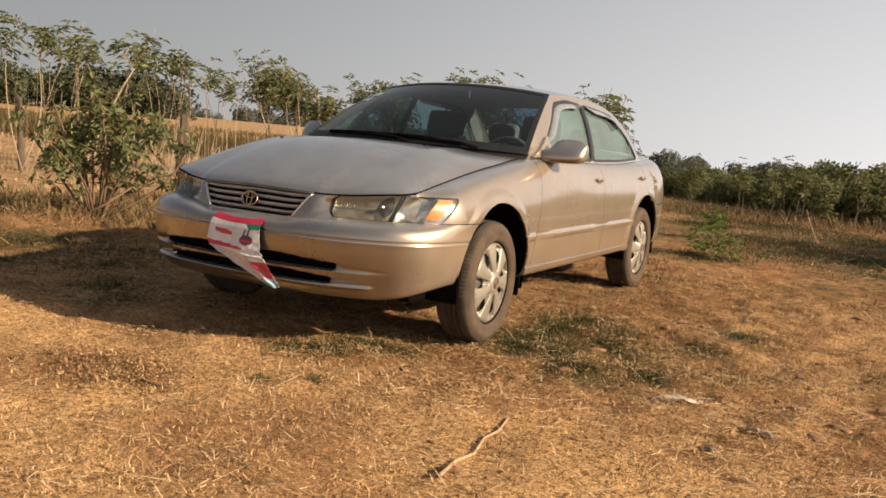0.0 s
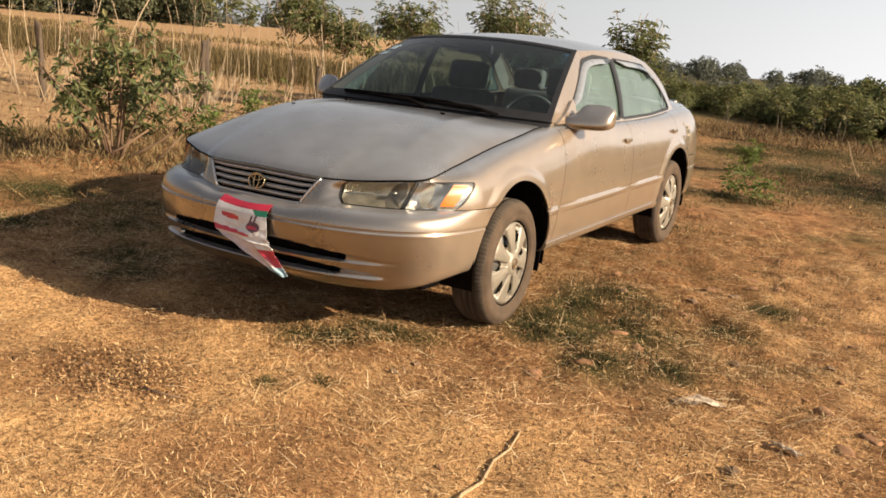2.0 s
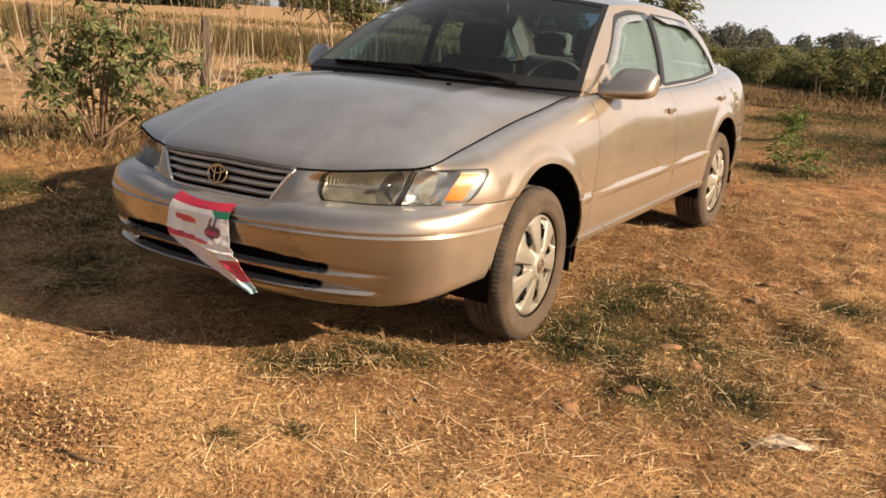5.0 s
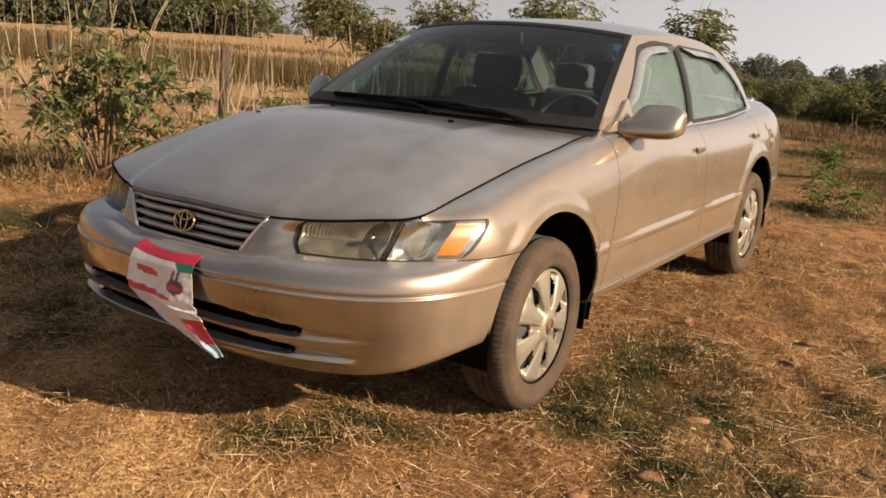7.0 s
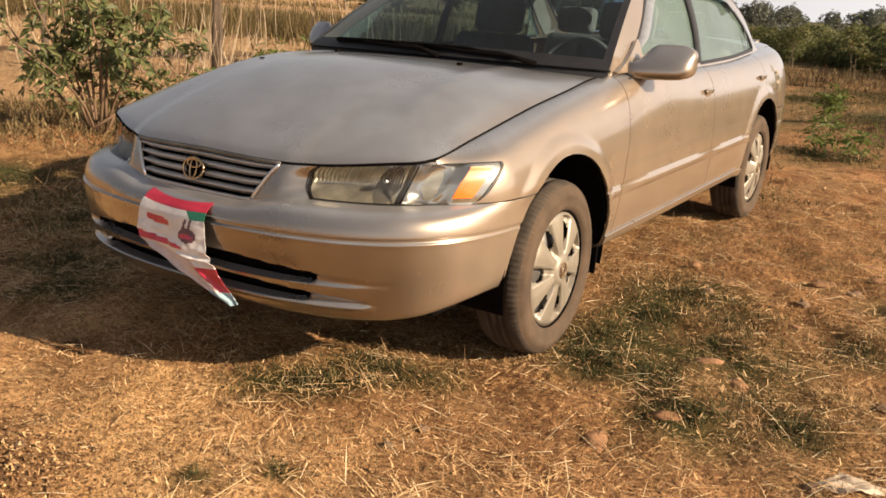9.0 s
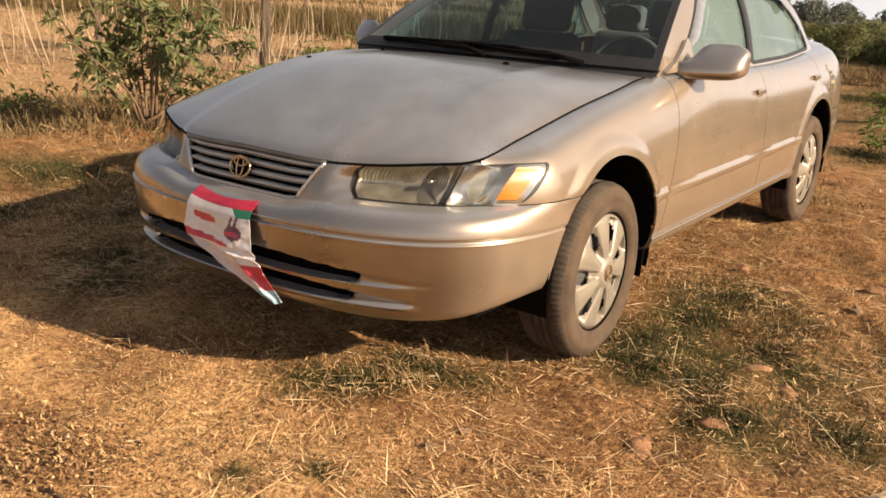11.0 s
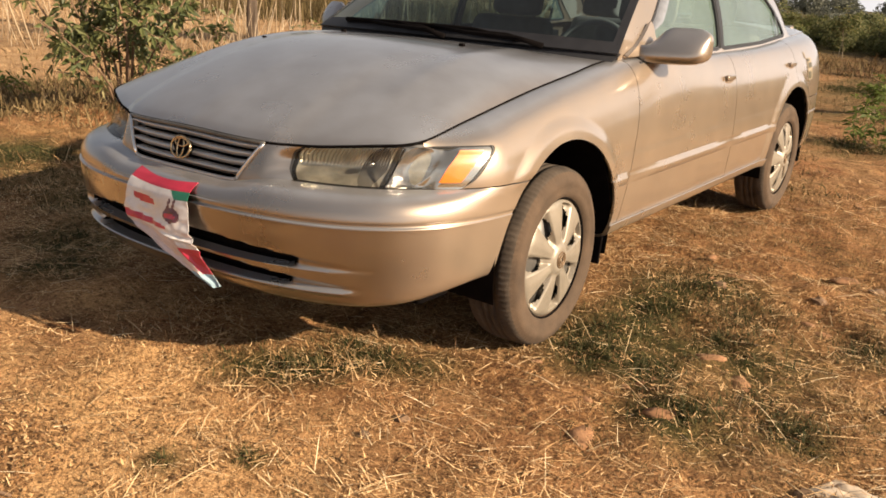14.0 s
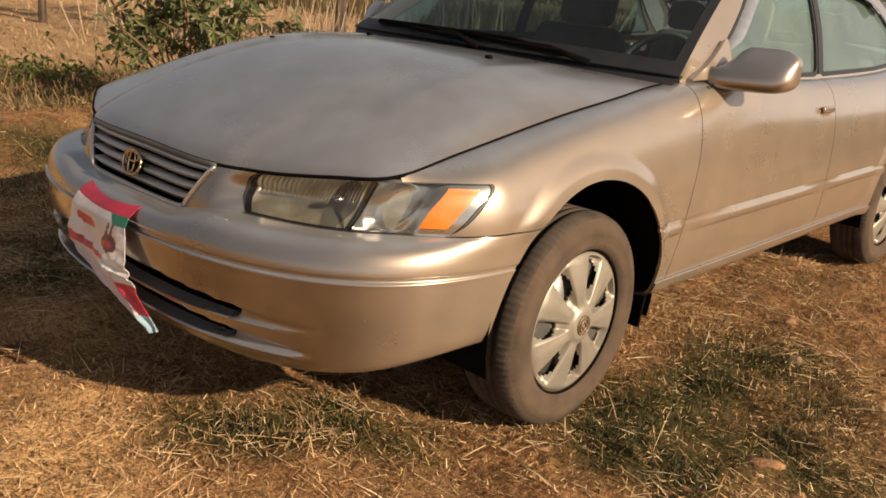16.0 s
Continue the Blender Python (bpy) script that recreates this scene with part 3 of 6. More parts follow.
# front lamps
for sd in (1, -1):
    lamp = new("headlight")
    lamp.parent = car
    lamp["label"] = "clear wrap-around headlight with amber indicator"
    p, f = lamp_patch(lambda x: lamp_in(x) - 0.002, lambda x: lamp_out(x) + 0.005, -0.03, 1.05, 101, 31, out=-0.002, side=sd)
    c0, c1 = np.arange(len(f)) // 30, np.arange(len(f)) % 30
    edge = (c0 < 1) | (c0 > 98) | (c1 < 2) | (c1 > 27)
    mesh_object("gasket", p, f[edge], BLACK_TRIM, lamp, "black rubber gasket")
    p, f = lamp_patch(lamp_in, lamp_out, 0.0, 1.0, 60, 16, out=-0.060, side=sd)
    mesh_object("reflector_tub", p, f, LAMP_TUB, lamp, "dark lamp housing")
    def flutes(t, x):
        return -0.026 * (1 - (2 * t - 1) ** 2) * (1 - (2 * x - 1) ** 2) + 0.0022 * np.sin(t * 170) * step(0.35, 0.6, x) + 0.004 * np.sin(x * 11 + 3 * t)
    p, f = lamp_patch(lambda x: lamp_in(x) + 0.004, lambda x: lamp_split(x) - 0.014, 0.02, 0.98, 200, 24, out=-0.030, side=sd, depth=flutes)
    ct, cx = (np.arange(len(f)) // 23 + 0.5) / 199, (np.arange(len(f)) % 23 + 0.5) / 23
    # dark oval patch towards the outer end of the reflector
    shield = ((ct - 0.82) / 0.16) ** 2 + ((cx - 0.44) / 0.50) ** 2 < 1
    mesh_object("main_reflector", p, f, [REFLECTOR, LAMP_DARK], lamp, "silvered fluted main reflector with a dark oval patch", shield.astype(int))
    c = lamp_patch(lambda x: lamp_in(x) + (lamp_split(x) - lamp_in(x)) * 0.74, lamp_split, 0.52, 0.52, 2, 1, out=-0.030)[0][0] * (sd, 1, 1)
    bm = bmesh.new()
    bmesh.ops.create_uvsphere(bm, u_segments=12, v_segments=8, radius=0.011)
    for v in bm.verts:
        v.co = Vector(c) + Vector((v.co.x * 0.9, v.co.y * 1.6, v.co.z * 0.8))
    part("bulb", bm, CHROME, lamp, "small silvered bulb cap")
    def corner_depth(t, x):
        r2 = ((t - 0.30) / 0.29) ** 2 + ((x - 0.48) / 0.46) ** 2
        bowl = -0.022 * np.clip(1 - r2, 0, 1)
        ribs = 0.0012 * np.sin(t * 190) * (t < 0.24)
        return bowl + ribs + 0.016 * step(0.55, 0.70, t) 
    p, f = lamp_patch(lambda x: lamp_split(x) + 0.006, lambda x: lamp_out(x) - 0.002, 0.02, 0.98, 120, 30, out=-0.022, side=sd, depth=corner_depth)
    ct, cx = (np.arange(len(f)) // 29 + 0.5) / 119, (np.arange(len(f)) % 29 + 0.5) / 29
    dish = ((ct - 0.42) / 0.10) ** 2 + ((cx - 0.42) / 0.36) ** 2 < 1
    mesh_object("corner_reflector", p, f, [CORNER_SILVER, REFLECTOR], lamp, "silvered corner reflector with a round bowl", dish.astype(int))
    p, f = lamp_patch(lambda x: lamp_split(x) + (lamp_out(x) - lamp_split(x)) * (0.655 + 0.02 * x), lambda x: lamp_out(x) - 0.030, 0.16, 0.88, 24, 16, out=-0.003, side=sd,
                      depth=lambda t, x: 0.0008 * np.sin(x * 60))
    thick(mesh_object("amber_reflector", p, f, AMBER, lamp, "amber indicator lens"), 0.003)
    for a, b, nm in ((lambda x: lamp_in(x) + 0.003, lambda x: lamp_split(x) - 0.002, "main_lens"), (lambda x: lamp_split(x) + 0.002, lambda x: lamp_out(x) - 0.003, "corner_lens")):
        p, f = lamp_patch(a, b, 0.025, 0.975, 40, 16, out=0.002, side=sd)
        o = mesh_object(nm, p, f, LAMP_GLASS, lamp, "clear ribbed lens")
        o.visible_shadow = False
    c = np.array([lamp_patch(lamp_split, lamp_split, x, x, 2, 1, out=-0.003)[0][0] for x in np.linspace(0.05, 0.95, 9)]) * (sd, 1, 1)
    mesh_object("lens_divider", *tube(c, 0.003, 6), DARK_GAP, lamp)

# grille
grille = new("grille")
grille.parent = car
grille["label"] = "grey slatted grille with a gold oval badge"
p, f = patch(lambda v: -grille_edge(v), grille_edge, SEAM - 0.05, TOP - 0.05, 40, 8, out=-0.050)
mesh_object("grille_back", p, f, DARK_GAP, grille, "black mesh behind the slats")
for k in range(4):
    v = SEAM + 0.92 + 1.36 * k
    rows = []
    ss = np.linspace(-grille_edge(v) + 0.004, grille_edge(v) - 0.004, 41)
    for dv, depth in ((-0.42, -0.036), (-0.39, -0.012), (0.02, -0.002), (0.29, 0.005), (0.36, -0.030)):
        rows.append(body(ss, min(v + dv, TOP), depth))
    q = np.stack(rows, 1).reshape(-1, 3)
    mesh_object("slat", q, grid(41, 5), GRILLE_PLASTIC, grille)
for sd in (1, -1):
    q = [body(grille_edge(v) - 0.003, v, 0.002) * (sd, 1, 1) for v in np.linspace(SEAM, TOP - 0.2, 8)]
    mesh_object("grille_surround", *tube(q, 0.0065, 8), CHROME, grille, "bright side trim")
q = [body(s, TOP - 0.12, 0.001) for s in np.linspace(-grille_edge(TOP), grille_edge(TOP), 30)]
mesh_object("grille_top_trim", *tube(q, 0.006, 8), LAMP_DARK, grille)
q = [body(s, SEAM + 0.06, 0.001) for s in np.linspace(-grille_edge(SEAM), grille_edge(SEAM), 30)]
mesh_object("grille_lower_trim", *tube(q, 0.006, 8), GRILLE_PLASTIC, grille)


def oval(cx, cz, a, b, y, r, tilt=0.25):
    pts = [(cx + a * math.cos(k * math.pi / 16), y + (cz + b * math.sin(k * math.pi / 16) - 0.655) * tilt, cz + b * math.sin(k * math.pi / 16)) for k in range(33)]
    return tube(pts, r, 6)


yb = float(body(0.0, 17.0)[1]) - 0.012
mesh_object("badge", *join(oval(0, 0.650, 0.046, 0.032, yb, 0.0040), oval(0, 0.650, 0.015, 0.030, yb, 0.0030), oval(0, 0.665, 0.030, 0.012, yb, 0.0030)), GOLD, grille, "gold oval badge")
bm = bmesh.new()
bmesh.ops.create_uvsphere(bm, u_segments=20, v_segments=10, radius=1, matrix=Matrix.Translation((0, yb + 0.008, 0.65)) @ Matrix.Diagonal((0.047, 0.008, 0.033, 1)))
part("badge_back", bm, DARK_GAP, grille)

# windscreen, roof, rear window, boot lid
def across(x, y, z, dy, dz, power=2.2):
    """A bowed cross edge: x at its ends, bulging by dy and dz in the middle."""
    return lambda a: np.stack([a * x, y + dy * (1 - np.abs(a) ** power), z + dz * (1 - np.abs(a) ** power)], -1)


A_BASE, A_TOP = (0.775, 0.530, 0.962), (0.592, 1.215, 1.352)
C_TOP, C_BASE = (0.600, 2.500, 1.328), (0.672, 3.020, 1.045)
ws_base, ws_top = across(*A_BASE, -0.165, 0.012), across(*A_TOP, -0.105, 0.036)
rw_top, rw_base = across(*C_TOP, 0.09, 0.035), across(*C_BASE, 0.10, 0.022)


def pillar(lo, hi, bow):
    lo, hi = np.array(lo), np.array(hi)
    return lambda sign: (lambda q: (lo + (hi - lo) * np.asarray(q)[:, None] + np.sin(math.pi * np.asarray(q))[:, None] * np.array(bow)) * (sign, 1, 1))


a_edge, c_edge = pillar(A_BASE, A_TOP, (0.006, -0.012, 0.022)), pillar(C_TOP, C_BASE, (0.012, 0.01, 0.020))


def rail(sign):
    k = np.array([(0.0, *A_TOP), (0.32, 0.622, 1.62, 1.372), (0.62, 0.626, 2.02, 1.368), (1.0, *C_TOP)])
    return lambda q: np.stack([sign * catmull(k[:, 0], k[:, 1], q), catmull(k[:, 0], k[:, 2], q), catmull(k[:, 0], k[:, 3], q)], -1)


def pane(base, top, edge, n, m, lift, direction):
    d = np.array(direction)
    return coons(base, top, edge(-1), edge(1), n, m, lambda A, Q: (lift * np.sin(math.pi * Q) * (1 - A * A))[..., None] * d)


p, f = pane(ws_base, ws_top, a_edge, 101, 61, 0.02, (0, -0.6, 0.8))
WS = p
inset = p[1:-1, 1:-1]
ws = mesh_object("windscreen", inset.reshape(-1, 3), grid(*inset.shape[:2]), WINDSHIELD, car, "clear greenish windscreen reflecting the sky")
ws.visible_shadow = False
ring = np.ones((100, 60), bool)
ring[1:-1, 3:-2] = False
thick(mesh_object("windscreen_seal", p.reshape(-1, 3), f[ring.ravel()], BLACK_TRIM, car, "black rubber windscreen seal"), 0.006, 0.2)

p, f = coons(ws_top, rw_top, rail(-1), rail(1), 41, 41, lambda A, Q: np.stack([0 * A, 0 * A, 0.030 * np.sin(math.pi * Q) * (1 - A * A) ** 0.8], -1))
thick(mesh_object("roof", p.reshape(-1, 3), f, PAINT, car, "champagne-beige roof panel"), 0.012)
mesh_object("headliner", p.reshape(-1, 3) * (0.96, 1, 1) - (0, 0, 0.022), f, INNER_TRIM, car, "beige cloth headliner")
p, f = pane(rw_top, rw_base, c_edge, 101, 61, 0.02, (0, 0.5, 0.8))
inset = p[2:-2, 1:-1]
rw = mesh_object("rear_window", inset.reshape(-1, 3), grid(*inset.shape[:2]), WINDSHIELD, car, "curved rear window")
rw.visible_shadow = False
if rw.data.polygons[1500].normal.y > 0:
    rw.data.flip_normals()
thick(mesh_object("rear_window_seal", p.reshape(-1, 3), f[ring.ravel()], BLACK_TRIM, car, "black rubber seal"), 0.006, 0.2)

S_BOOT = s_at_y(3.02)
S_BC = 5.45


def boot_side(sign):
    return lambda q: np.concatenate([body(sign * (S_BOOT + (S_BC - S_BOOT) * np.asarray(q)), TOP)]) + np.array([0, 0, 0.003])


def boot_rear(a):
    return body(np.where(a < 0, -1, 1) * (S_END - (S_END - S_BC) * np.abs(a)), TOP) + np.array([0, 0, 0.003])


def boot_front(a):
    e, m = body(S_BOOT, TOP), np.array(rw_base(np.array([0.0]))[0])
    return np.stack([a * e[0], e[1] + (m[1] - e[1] + 0.02) * (1 - np.abs(a) ** 2.2), e[2] + 0.003 + (m[2] - e[2]) * (1 - a * a)], -1)


p, f = coons(boot_front, boot_rear, boot_side(-1), boot_side(1), 51, 31, lambda A, Q: np.stack([0 * A, 0 * A, 0.035 * np.sin(math.pi * Q) * (1 - A * A) ** 0.8], -1))
boot = thick(mesh_object("boot_lid", p.reshape(-1, 3), f, PAINT, car, "champagne-beige boot lid"), 0.010)
# lip spoiler along the rear edge
ss = np.linspace(-0.92, 0.92, 41)
q = []
for a in ss:
    e = boot_rear(np.array([a]))[0] + (0, -0.04, 0.014)
    q.append(e)
mesh_object("spoiler", *tube(q, 0.022, 10), PAINT, boot, "low body-coloured boot spoiler")

STRIP = material("pale_strip", (0.26, 0.21, 0.14), 0.5, vary=0.2, scale=40)
# rear end: bumper, tail lamps, panel between
p, f = patch(S_RB + GAP, S_END, 0, SEAM, 60, 40)
p2, f2 = patch(S_RB + GAP, S_END, 0, SEAM, 60, 40, side=-1)
thick(mesh_object("rear_bumper", *join((p, f), (p2, f2)), PAINT, car, "champagne-beige rear bumper"), 0.008)
for sd in (1, -1):
    p, f = patch(s_at_y(3.62) + GAP, 5.72, SEAM + 0.4, TOP - 0.6, 30, 14, side=sd)
    lamp = thick(mesh_object("tail_light", p, f, RED_LENS, car, "red wrap-around tail light"), 0.01)
    p, f = patch(5.72 + GAP, S_END, SEAM + 0.02, TOP, 20, 14, side=sd)
    thick(mesh_object("tail_panel", p, f, PAINT, car, "painted panel between the tail lights"), 0.008)
# worn sticker on the wing behind the rear door
OLIVE_PRINT = material("olive_print", (0.075, 0.065, 0.035), 0.45, vary=0.3, scale=60)
for y0, y1, v0, v1, mt, lb in ((2.925, 3.030, 15.15, 16.75, STRIP, "pale worn backing of the sticker"), (2.935, 3.000, 15.20, 15.70, OLIVE_PRINT, "dark olive print"), (2.940, 3.022, 15.95, 16.35, OLIVE_PRINT, "dark olive print"),
                               (2.932, 2.985, 16.45, 16.68, OLIVE_PRINT, "dark olive print"), (2.890, 2.912, 16.75, 17.35, STRIP, "torn pale corner of the sticker")):
    p, f = patch(s_at_y(y0), s_at_y(y1), v0, v1, 6, 8, out=0.0025 if mt is STRIP else 0.0040)
    mesh_object("wing_sticker", p, f, mt, car, lb)

# ---- side glass, pillars ----
BY = np.linspace(0.56, 3.02, 120)
BELT = body(s_at_y(BY), TOP)
EDGE = np.concatenate([a_edge(1)(np.linspace(0, 1, 30)), rail(1)(np.linspace(0, 1, 40))[1:], c_edge(1)(np.linspace(0, 1, 30))[1:]])


def on_side(y, z):
    """The point of the cabin's side at y, z."""
    b = [np.interp(y, BELT[:, 1], BELT[:, k]) for k in (0, 2)]
    e = [np.interp(y, EDGE[:, 1], EDGE[:, k]) for k in (0, 2)]
    t = np.clip((z - b[1]) / max(e[1] - b[1], 0.01), -0.2, 1.2)
    full = min(1.0, (e[1] - b[1]) / 0.3)
    return (b[0] + (e[0] - b[0]) * t + 0.022 * full * math.sin(math.pi * min(max(t, 0), 1)), y, z)


def offset_loop(loop, d):
    """A loop in y, z drawn inwards by d (outwards: minus)."""
    n = len(loop)
    area = sum(loop[i][0] * loop[(i + 1) % n][1] - loop[(i + 1) % n][0] * loop[i][1] for i in range(n))
    sg = 1 if area > 0 else -1
    res = []
    for i in range(n):
        p0, p1, p2 = Vector(loop[i - 1]), Vector(loop[i]), Vector(loop[(i + 1) % n])
        a, b = (p1 - p0).normalized(), (p2 - p1).normalized()
        na, nb = Vector((-a.y, a.x)) * sg, Vector((-b.y, b.x)) * sg
        m = (na + nb).normalized()
        res.append(tuple(p1 + m * d / max(0.4, m.dot(na))))
    return res


def rounded(loop, r, n=4):
    out = []
    k = len(loop)
    for i in range(k):
        p0, p1, p2 = Vector(loop[i - 1]), Vector(loop[i]), Vector(loop[(i + 1) % k])
        a = p1 + (p0 - p1).normalized() * min(r, (p0 - p1).length * 0.45)
        b = p1 + (p2 - p1).normalized() * min(r, (p2 - p1).length * 0.45)
        for j in range(n + 1):
            t = j / n
            out.append(tuple(a * (1 - t) ** 2 + p1 * 2 * t * (1 - t) + b * t * t))
    return out


def dense(loop, d=0.05):
    out = []
    for i, p0 in enumerate(loop):
        p1 = loop[(i + 1) % len(loop)]
        n = max(1, int(math.dist(p0, p1) / d))
        out += [(p0[0] + (p1[0] - p0[0]) * j / n, p0[1] + (p1[1] - p0[1]) * j / n) for j in range(n)]
    return out


def side_sheet(name, loops, mat, parent, sd, out=0.0, label=""):
    """A sheet of the cabin's side between an outer loop and holes, all in y, z."""
    bm = bmesh.new()
    for loop in loops:
        vs = [bm.verts.new((0, y, z)) for y, z in dense(loop)]
        for i in range(len(vs)):
            bm.edges.new((vs[i - 1], vs[i]))
    bmesh.ops.triangle_fill(bm, use_beauty=True, use_dissolve=False, edges=bm.edges[:], normal=(1, 0, 0))
    for v in bm.verts:
        x, y, z = on_side(v.co.y, v.co.z)
        v.co = (sd * (x + out), y, z)
    bm.normal_update()
    flip = [q for q in bm.faces if q.normal.x * sd < 0]
    bmesh.ops.reverse_faces(bm, faces=flip)
    return part(name, bm, mat, parent, label)


WIN_F = rounded([(0.690, 0.970), (1.606, 0.966), (1.616, 1.318), (1.40, 1.326), (1.215, 1.294)], 0.03)
WIN_R = rounded([(1.668, 0.967), (2.300, 0.983), (2.790, 1.012), (2.500, 1.232), (2.320, 1.298), (1.678, 1.318)], 0.018)
OUTER = [tuple(q[1:]) for q in EDGE] + [tuple(q) for q in BELT[::-1][:, 1:]]
for sd in (1, -1):
    holes = [offset_loop(WIN_F, -0.014), offset_loop(WIN_R, -0.014)]
    thick(side_sheet("cabin_side", [OUTER] + holes, PAINT, car, sd, 0.0, "beige pillars and roof side"), 0.012)
    for win, nm in ((WIN_F, "front"), (WIN_R, "rear")):
        thick(side_sheet("window_seal", [offset_loop(win, -0.014), offset_loop(win, 0.004)], BLACK_TRIM, car, sd, 0.003, "black rubber window seal"), 0.01)
        g = side_sheet("side_window", [offset_loop(win, -0.004)], SIDE_GLASS if sd > 0 else CLEAR_SIDE_GLASS, car, sd, -0.008, "dusty green-tinted side window, sky sheen in its film, closed")
        g.visible_shadow = False
        if sd < 0:
            g.data.flip_normals()
    bm_loop = [(1.617, 0.962), (1.657, 0.963), (1.667, 1.322), (1.627, 1.322)]
    side_sheet("centre_pillar", [bm_loop], BLACK_TRIM, car, sd, 0.006, "black centre pillar")
    side_sheet("window_divider", [[(2.640, 1.000), (2.668, 1.002), (2.640, 1.128), (2.614, 1.148)]], BLACK_TRIM, car, sd, 0.004, "black divider bar")
    # rain guards over the windows, silver towards the front, smoked behind
    for path in ([(0.800, 1.052), (1.000, 1.180), (1.205, 1.288), (1.40, 1.324), (1.605, 1.326)], [(1.695, 1.326), (2.05, 1.320), (2.320, 1.302), (2.420, 1.268), (2.490, 1.232)]):
        k = np.array(path)
        t = np.linspace(0, len(k) - 1, 40)
        cy, cz = catmull(np.arange(len(k)), k[:, 0], t), catmull(np.arange(len(k)), k[:, 1], t)
        verts = []
        for i in range(40):
            d = Vector((cy[min(i + 1, 39)] - cy[max(i - 1, 0)], cz[min(i + 1, 39)] - cz[max(i - 1, 0)])).normalized()
            inn = Vector((d.y, -d.x))
            wd = 0.034 * min(1, 0.25 + i / 6, 0.25 + (39 - i) / 6)
            for u, o in ((0.25, 0.004), (0.32, 0.010), (0.5, 0.015), (0.8, 0.019), (1.1, 0.020)):
                x, y, z = on_side(cy[i] + inn.x * wd * u, cz[i] + inn.y * wd * u)
                verts.append((sd * (x + o), y, z))
        g = grid(40, 5)
        front = path[0][0] < 1
        shade = ((np.arange(len(g)) // 4 > 33) if front else (np.arange(len(g)) // 4 > 10)).astype(int)
        thick(mesh_object("rain_guard", verts, g if sd < 0 else g[:, ::-1], [SILVER, SMOKE], car, "glossy acrylic rain guard, silvery at its front", shade), 0.003)
    # door mirror
    mir = new("door_mirror")
    mir.parent = car
    mir["label"] = "body-coloured door mirror"
    bm = bmesh.new()
    bmesh.ops.create_cube(bm, size=1)
    bmesh.ops.subdivide_edges(bm, edges=bm.edges[:], cuts=11, use_grid_fill=True)
    for v in bm.verts:
        c = np.array(v.co) * 2
        # a rounded block, blunt outside, drawn in towards the door and flat behind
        r = (np.abs(c) ** 4.5).sum() ** (1 / 4.5)
        c = c / r
        u = (c[0] + 1) / 2
        hz = (-0.052 + 0.122 * step(-0.12, 0.46, u) if c[2] > 0 else 0.078 - 0.004 * u) - 0.008 * step(0.8, 1.0, u)
        x = 0.772 + 0.248 * u
        y = 0.735 + 0.102 * (u ** 1.2) - 0.062 * np.clip(-c[1], 0, 1) * (0.65 + 0.35 * (1 - c[2] ** 2)) + 0.040 * c[2] * np.clip(-c[1], 0, 1) + 0.028 * np.clip(c[1], 0, 1)
        z = 0.996 + 0.004 * u + hz * c[2] * (1.0 if c[2] > 0 else 0.92)
        v.co = (sd * x, y, z)
    if sd < 0:
        bmesh.ops.reverse_faces(bm, faces=bm.faces[:])
    part("mirror_shell", bm, PAINT, mir, "rounded beige mirror shell")
    bm = bmesh.new()
    box(bm, (0.845, 0.838, 0.950), (1.005, 0.862, 1.042), 0.010)
    for v in bm.verts:
        v.co.x *= sd
    if sd < 0:
        bmesh.ops.reverse_faces(bm, faces=bm.faces[:])
    part("mirror_glass", bm, CHROME, mir, "mirror glass")
    tri = [(0.600, 0.950), (0.815, 0.956), (0.815, 1.085)]
    thick(side_sheet("mirror_base", [rounded(tri, 0.02)], PAINT, mir, sd, 0.012, "triangular mirror base"), 0.02, 0.0)
    bm = bmesh.new()
    box(bm, (0.765, 0.655, 0.915), (0.815, 0.760, 0.935), 0.006)
    for v in bm.verts:
        v.co.x *= sd
    if sd < 0:
        bmesh.ops.reverse_faces(bm, faces=bm.faces[:])
    part("mirror_foot", bm, BLACK_TRIM, mir, "black mirror foot")

# cowl and wipers
cow = []
for a in np.linspace(-1, 1, 41):
    h, w_ = hood_rear(np.array([a]))[0], ws_base(np.array([a]))[0]
    cow += [h + (0, -0.03, -0.030), h + (0, 0.004, -0.026), (h + w_) / 2 + (0, 0, -0.022), w_ + (0, 0.005, -0.008), w_ + (0, 0.02, 0.002)]
thick(mesh_object("cowl", cow, grid(41, 5), BLACK_TRIM, car, "black plastic cowl below the windscreen"), 0.004)


def on_ws(a, q):
    i = int(np.clip((a + 1) / 2 * 100, 0, 100))
    j = int(np.clip(q * 60, 0, 60))
    return WS[i, j]


for x0, a_tip, q_tip in ((0.10, -0.62, 0.035), (0.52, -0.18, 0.045)):
    wiper = new("wiper")
    wiper.parent = car
    wiper["label"] = "black windscreen wiper, at rest"
    piv = np.array(ws_base(np.array([x0 / A_BASE[0]]))[0]) + (0, -0.03, 0.006)
    tip = on_ws(a_tip, q_tip) + (0, -0.02, 0.02)
    mid = on_ws((x0 / A_BASE[0] + a_tip) / 2, 0.025) + (0, -0.022, 0.020)
    arm = [piv, piv * 0.7 + mid * 0.3 + (0, -0.005, 0.012), mid, mid * 0.5 + tip * 0.5 + (0, 0, 0.006)]
    mesh_object("wiper_arm", *tube(arm, 0.011, 8, 0.6), DARK_GAP, wiper, "black wiper arm")
    bl = [on_ws(x0 / A_BASE[0] * (1 - t) + (a_tip - 0.10) * t, 0.020 + 0.040 * math.sin(t * math.pi * 0.7)) + (0, -0.006, 0.012) for t in np.linspace(0.12, 1, 10)]
    mesh_object("wiper_blade", *tube(bl, 0.0105, 6), DARK_GAP, wiper, "rubber wiper blade")
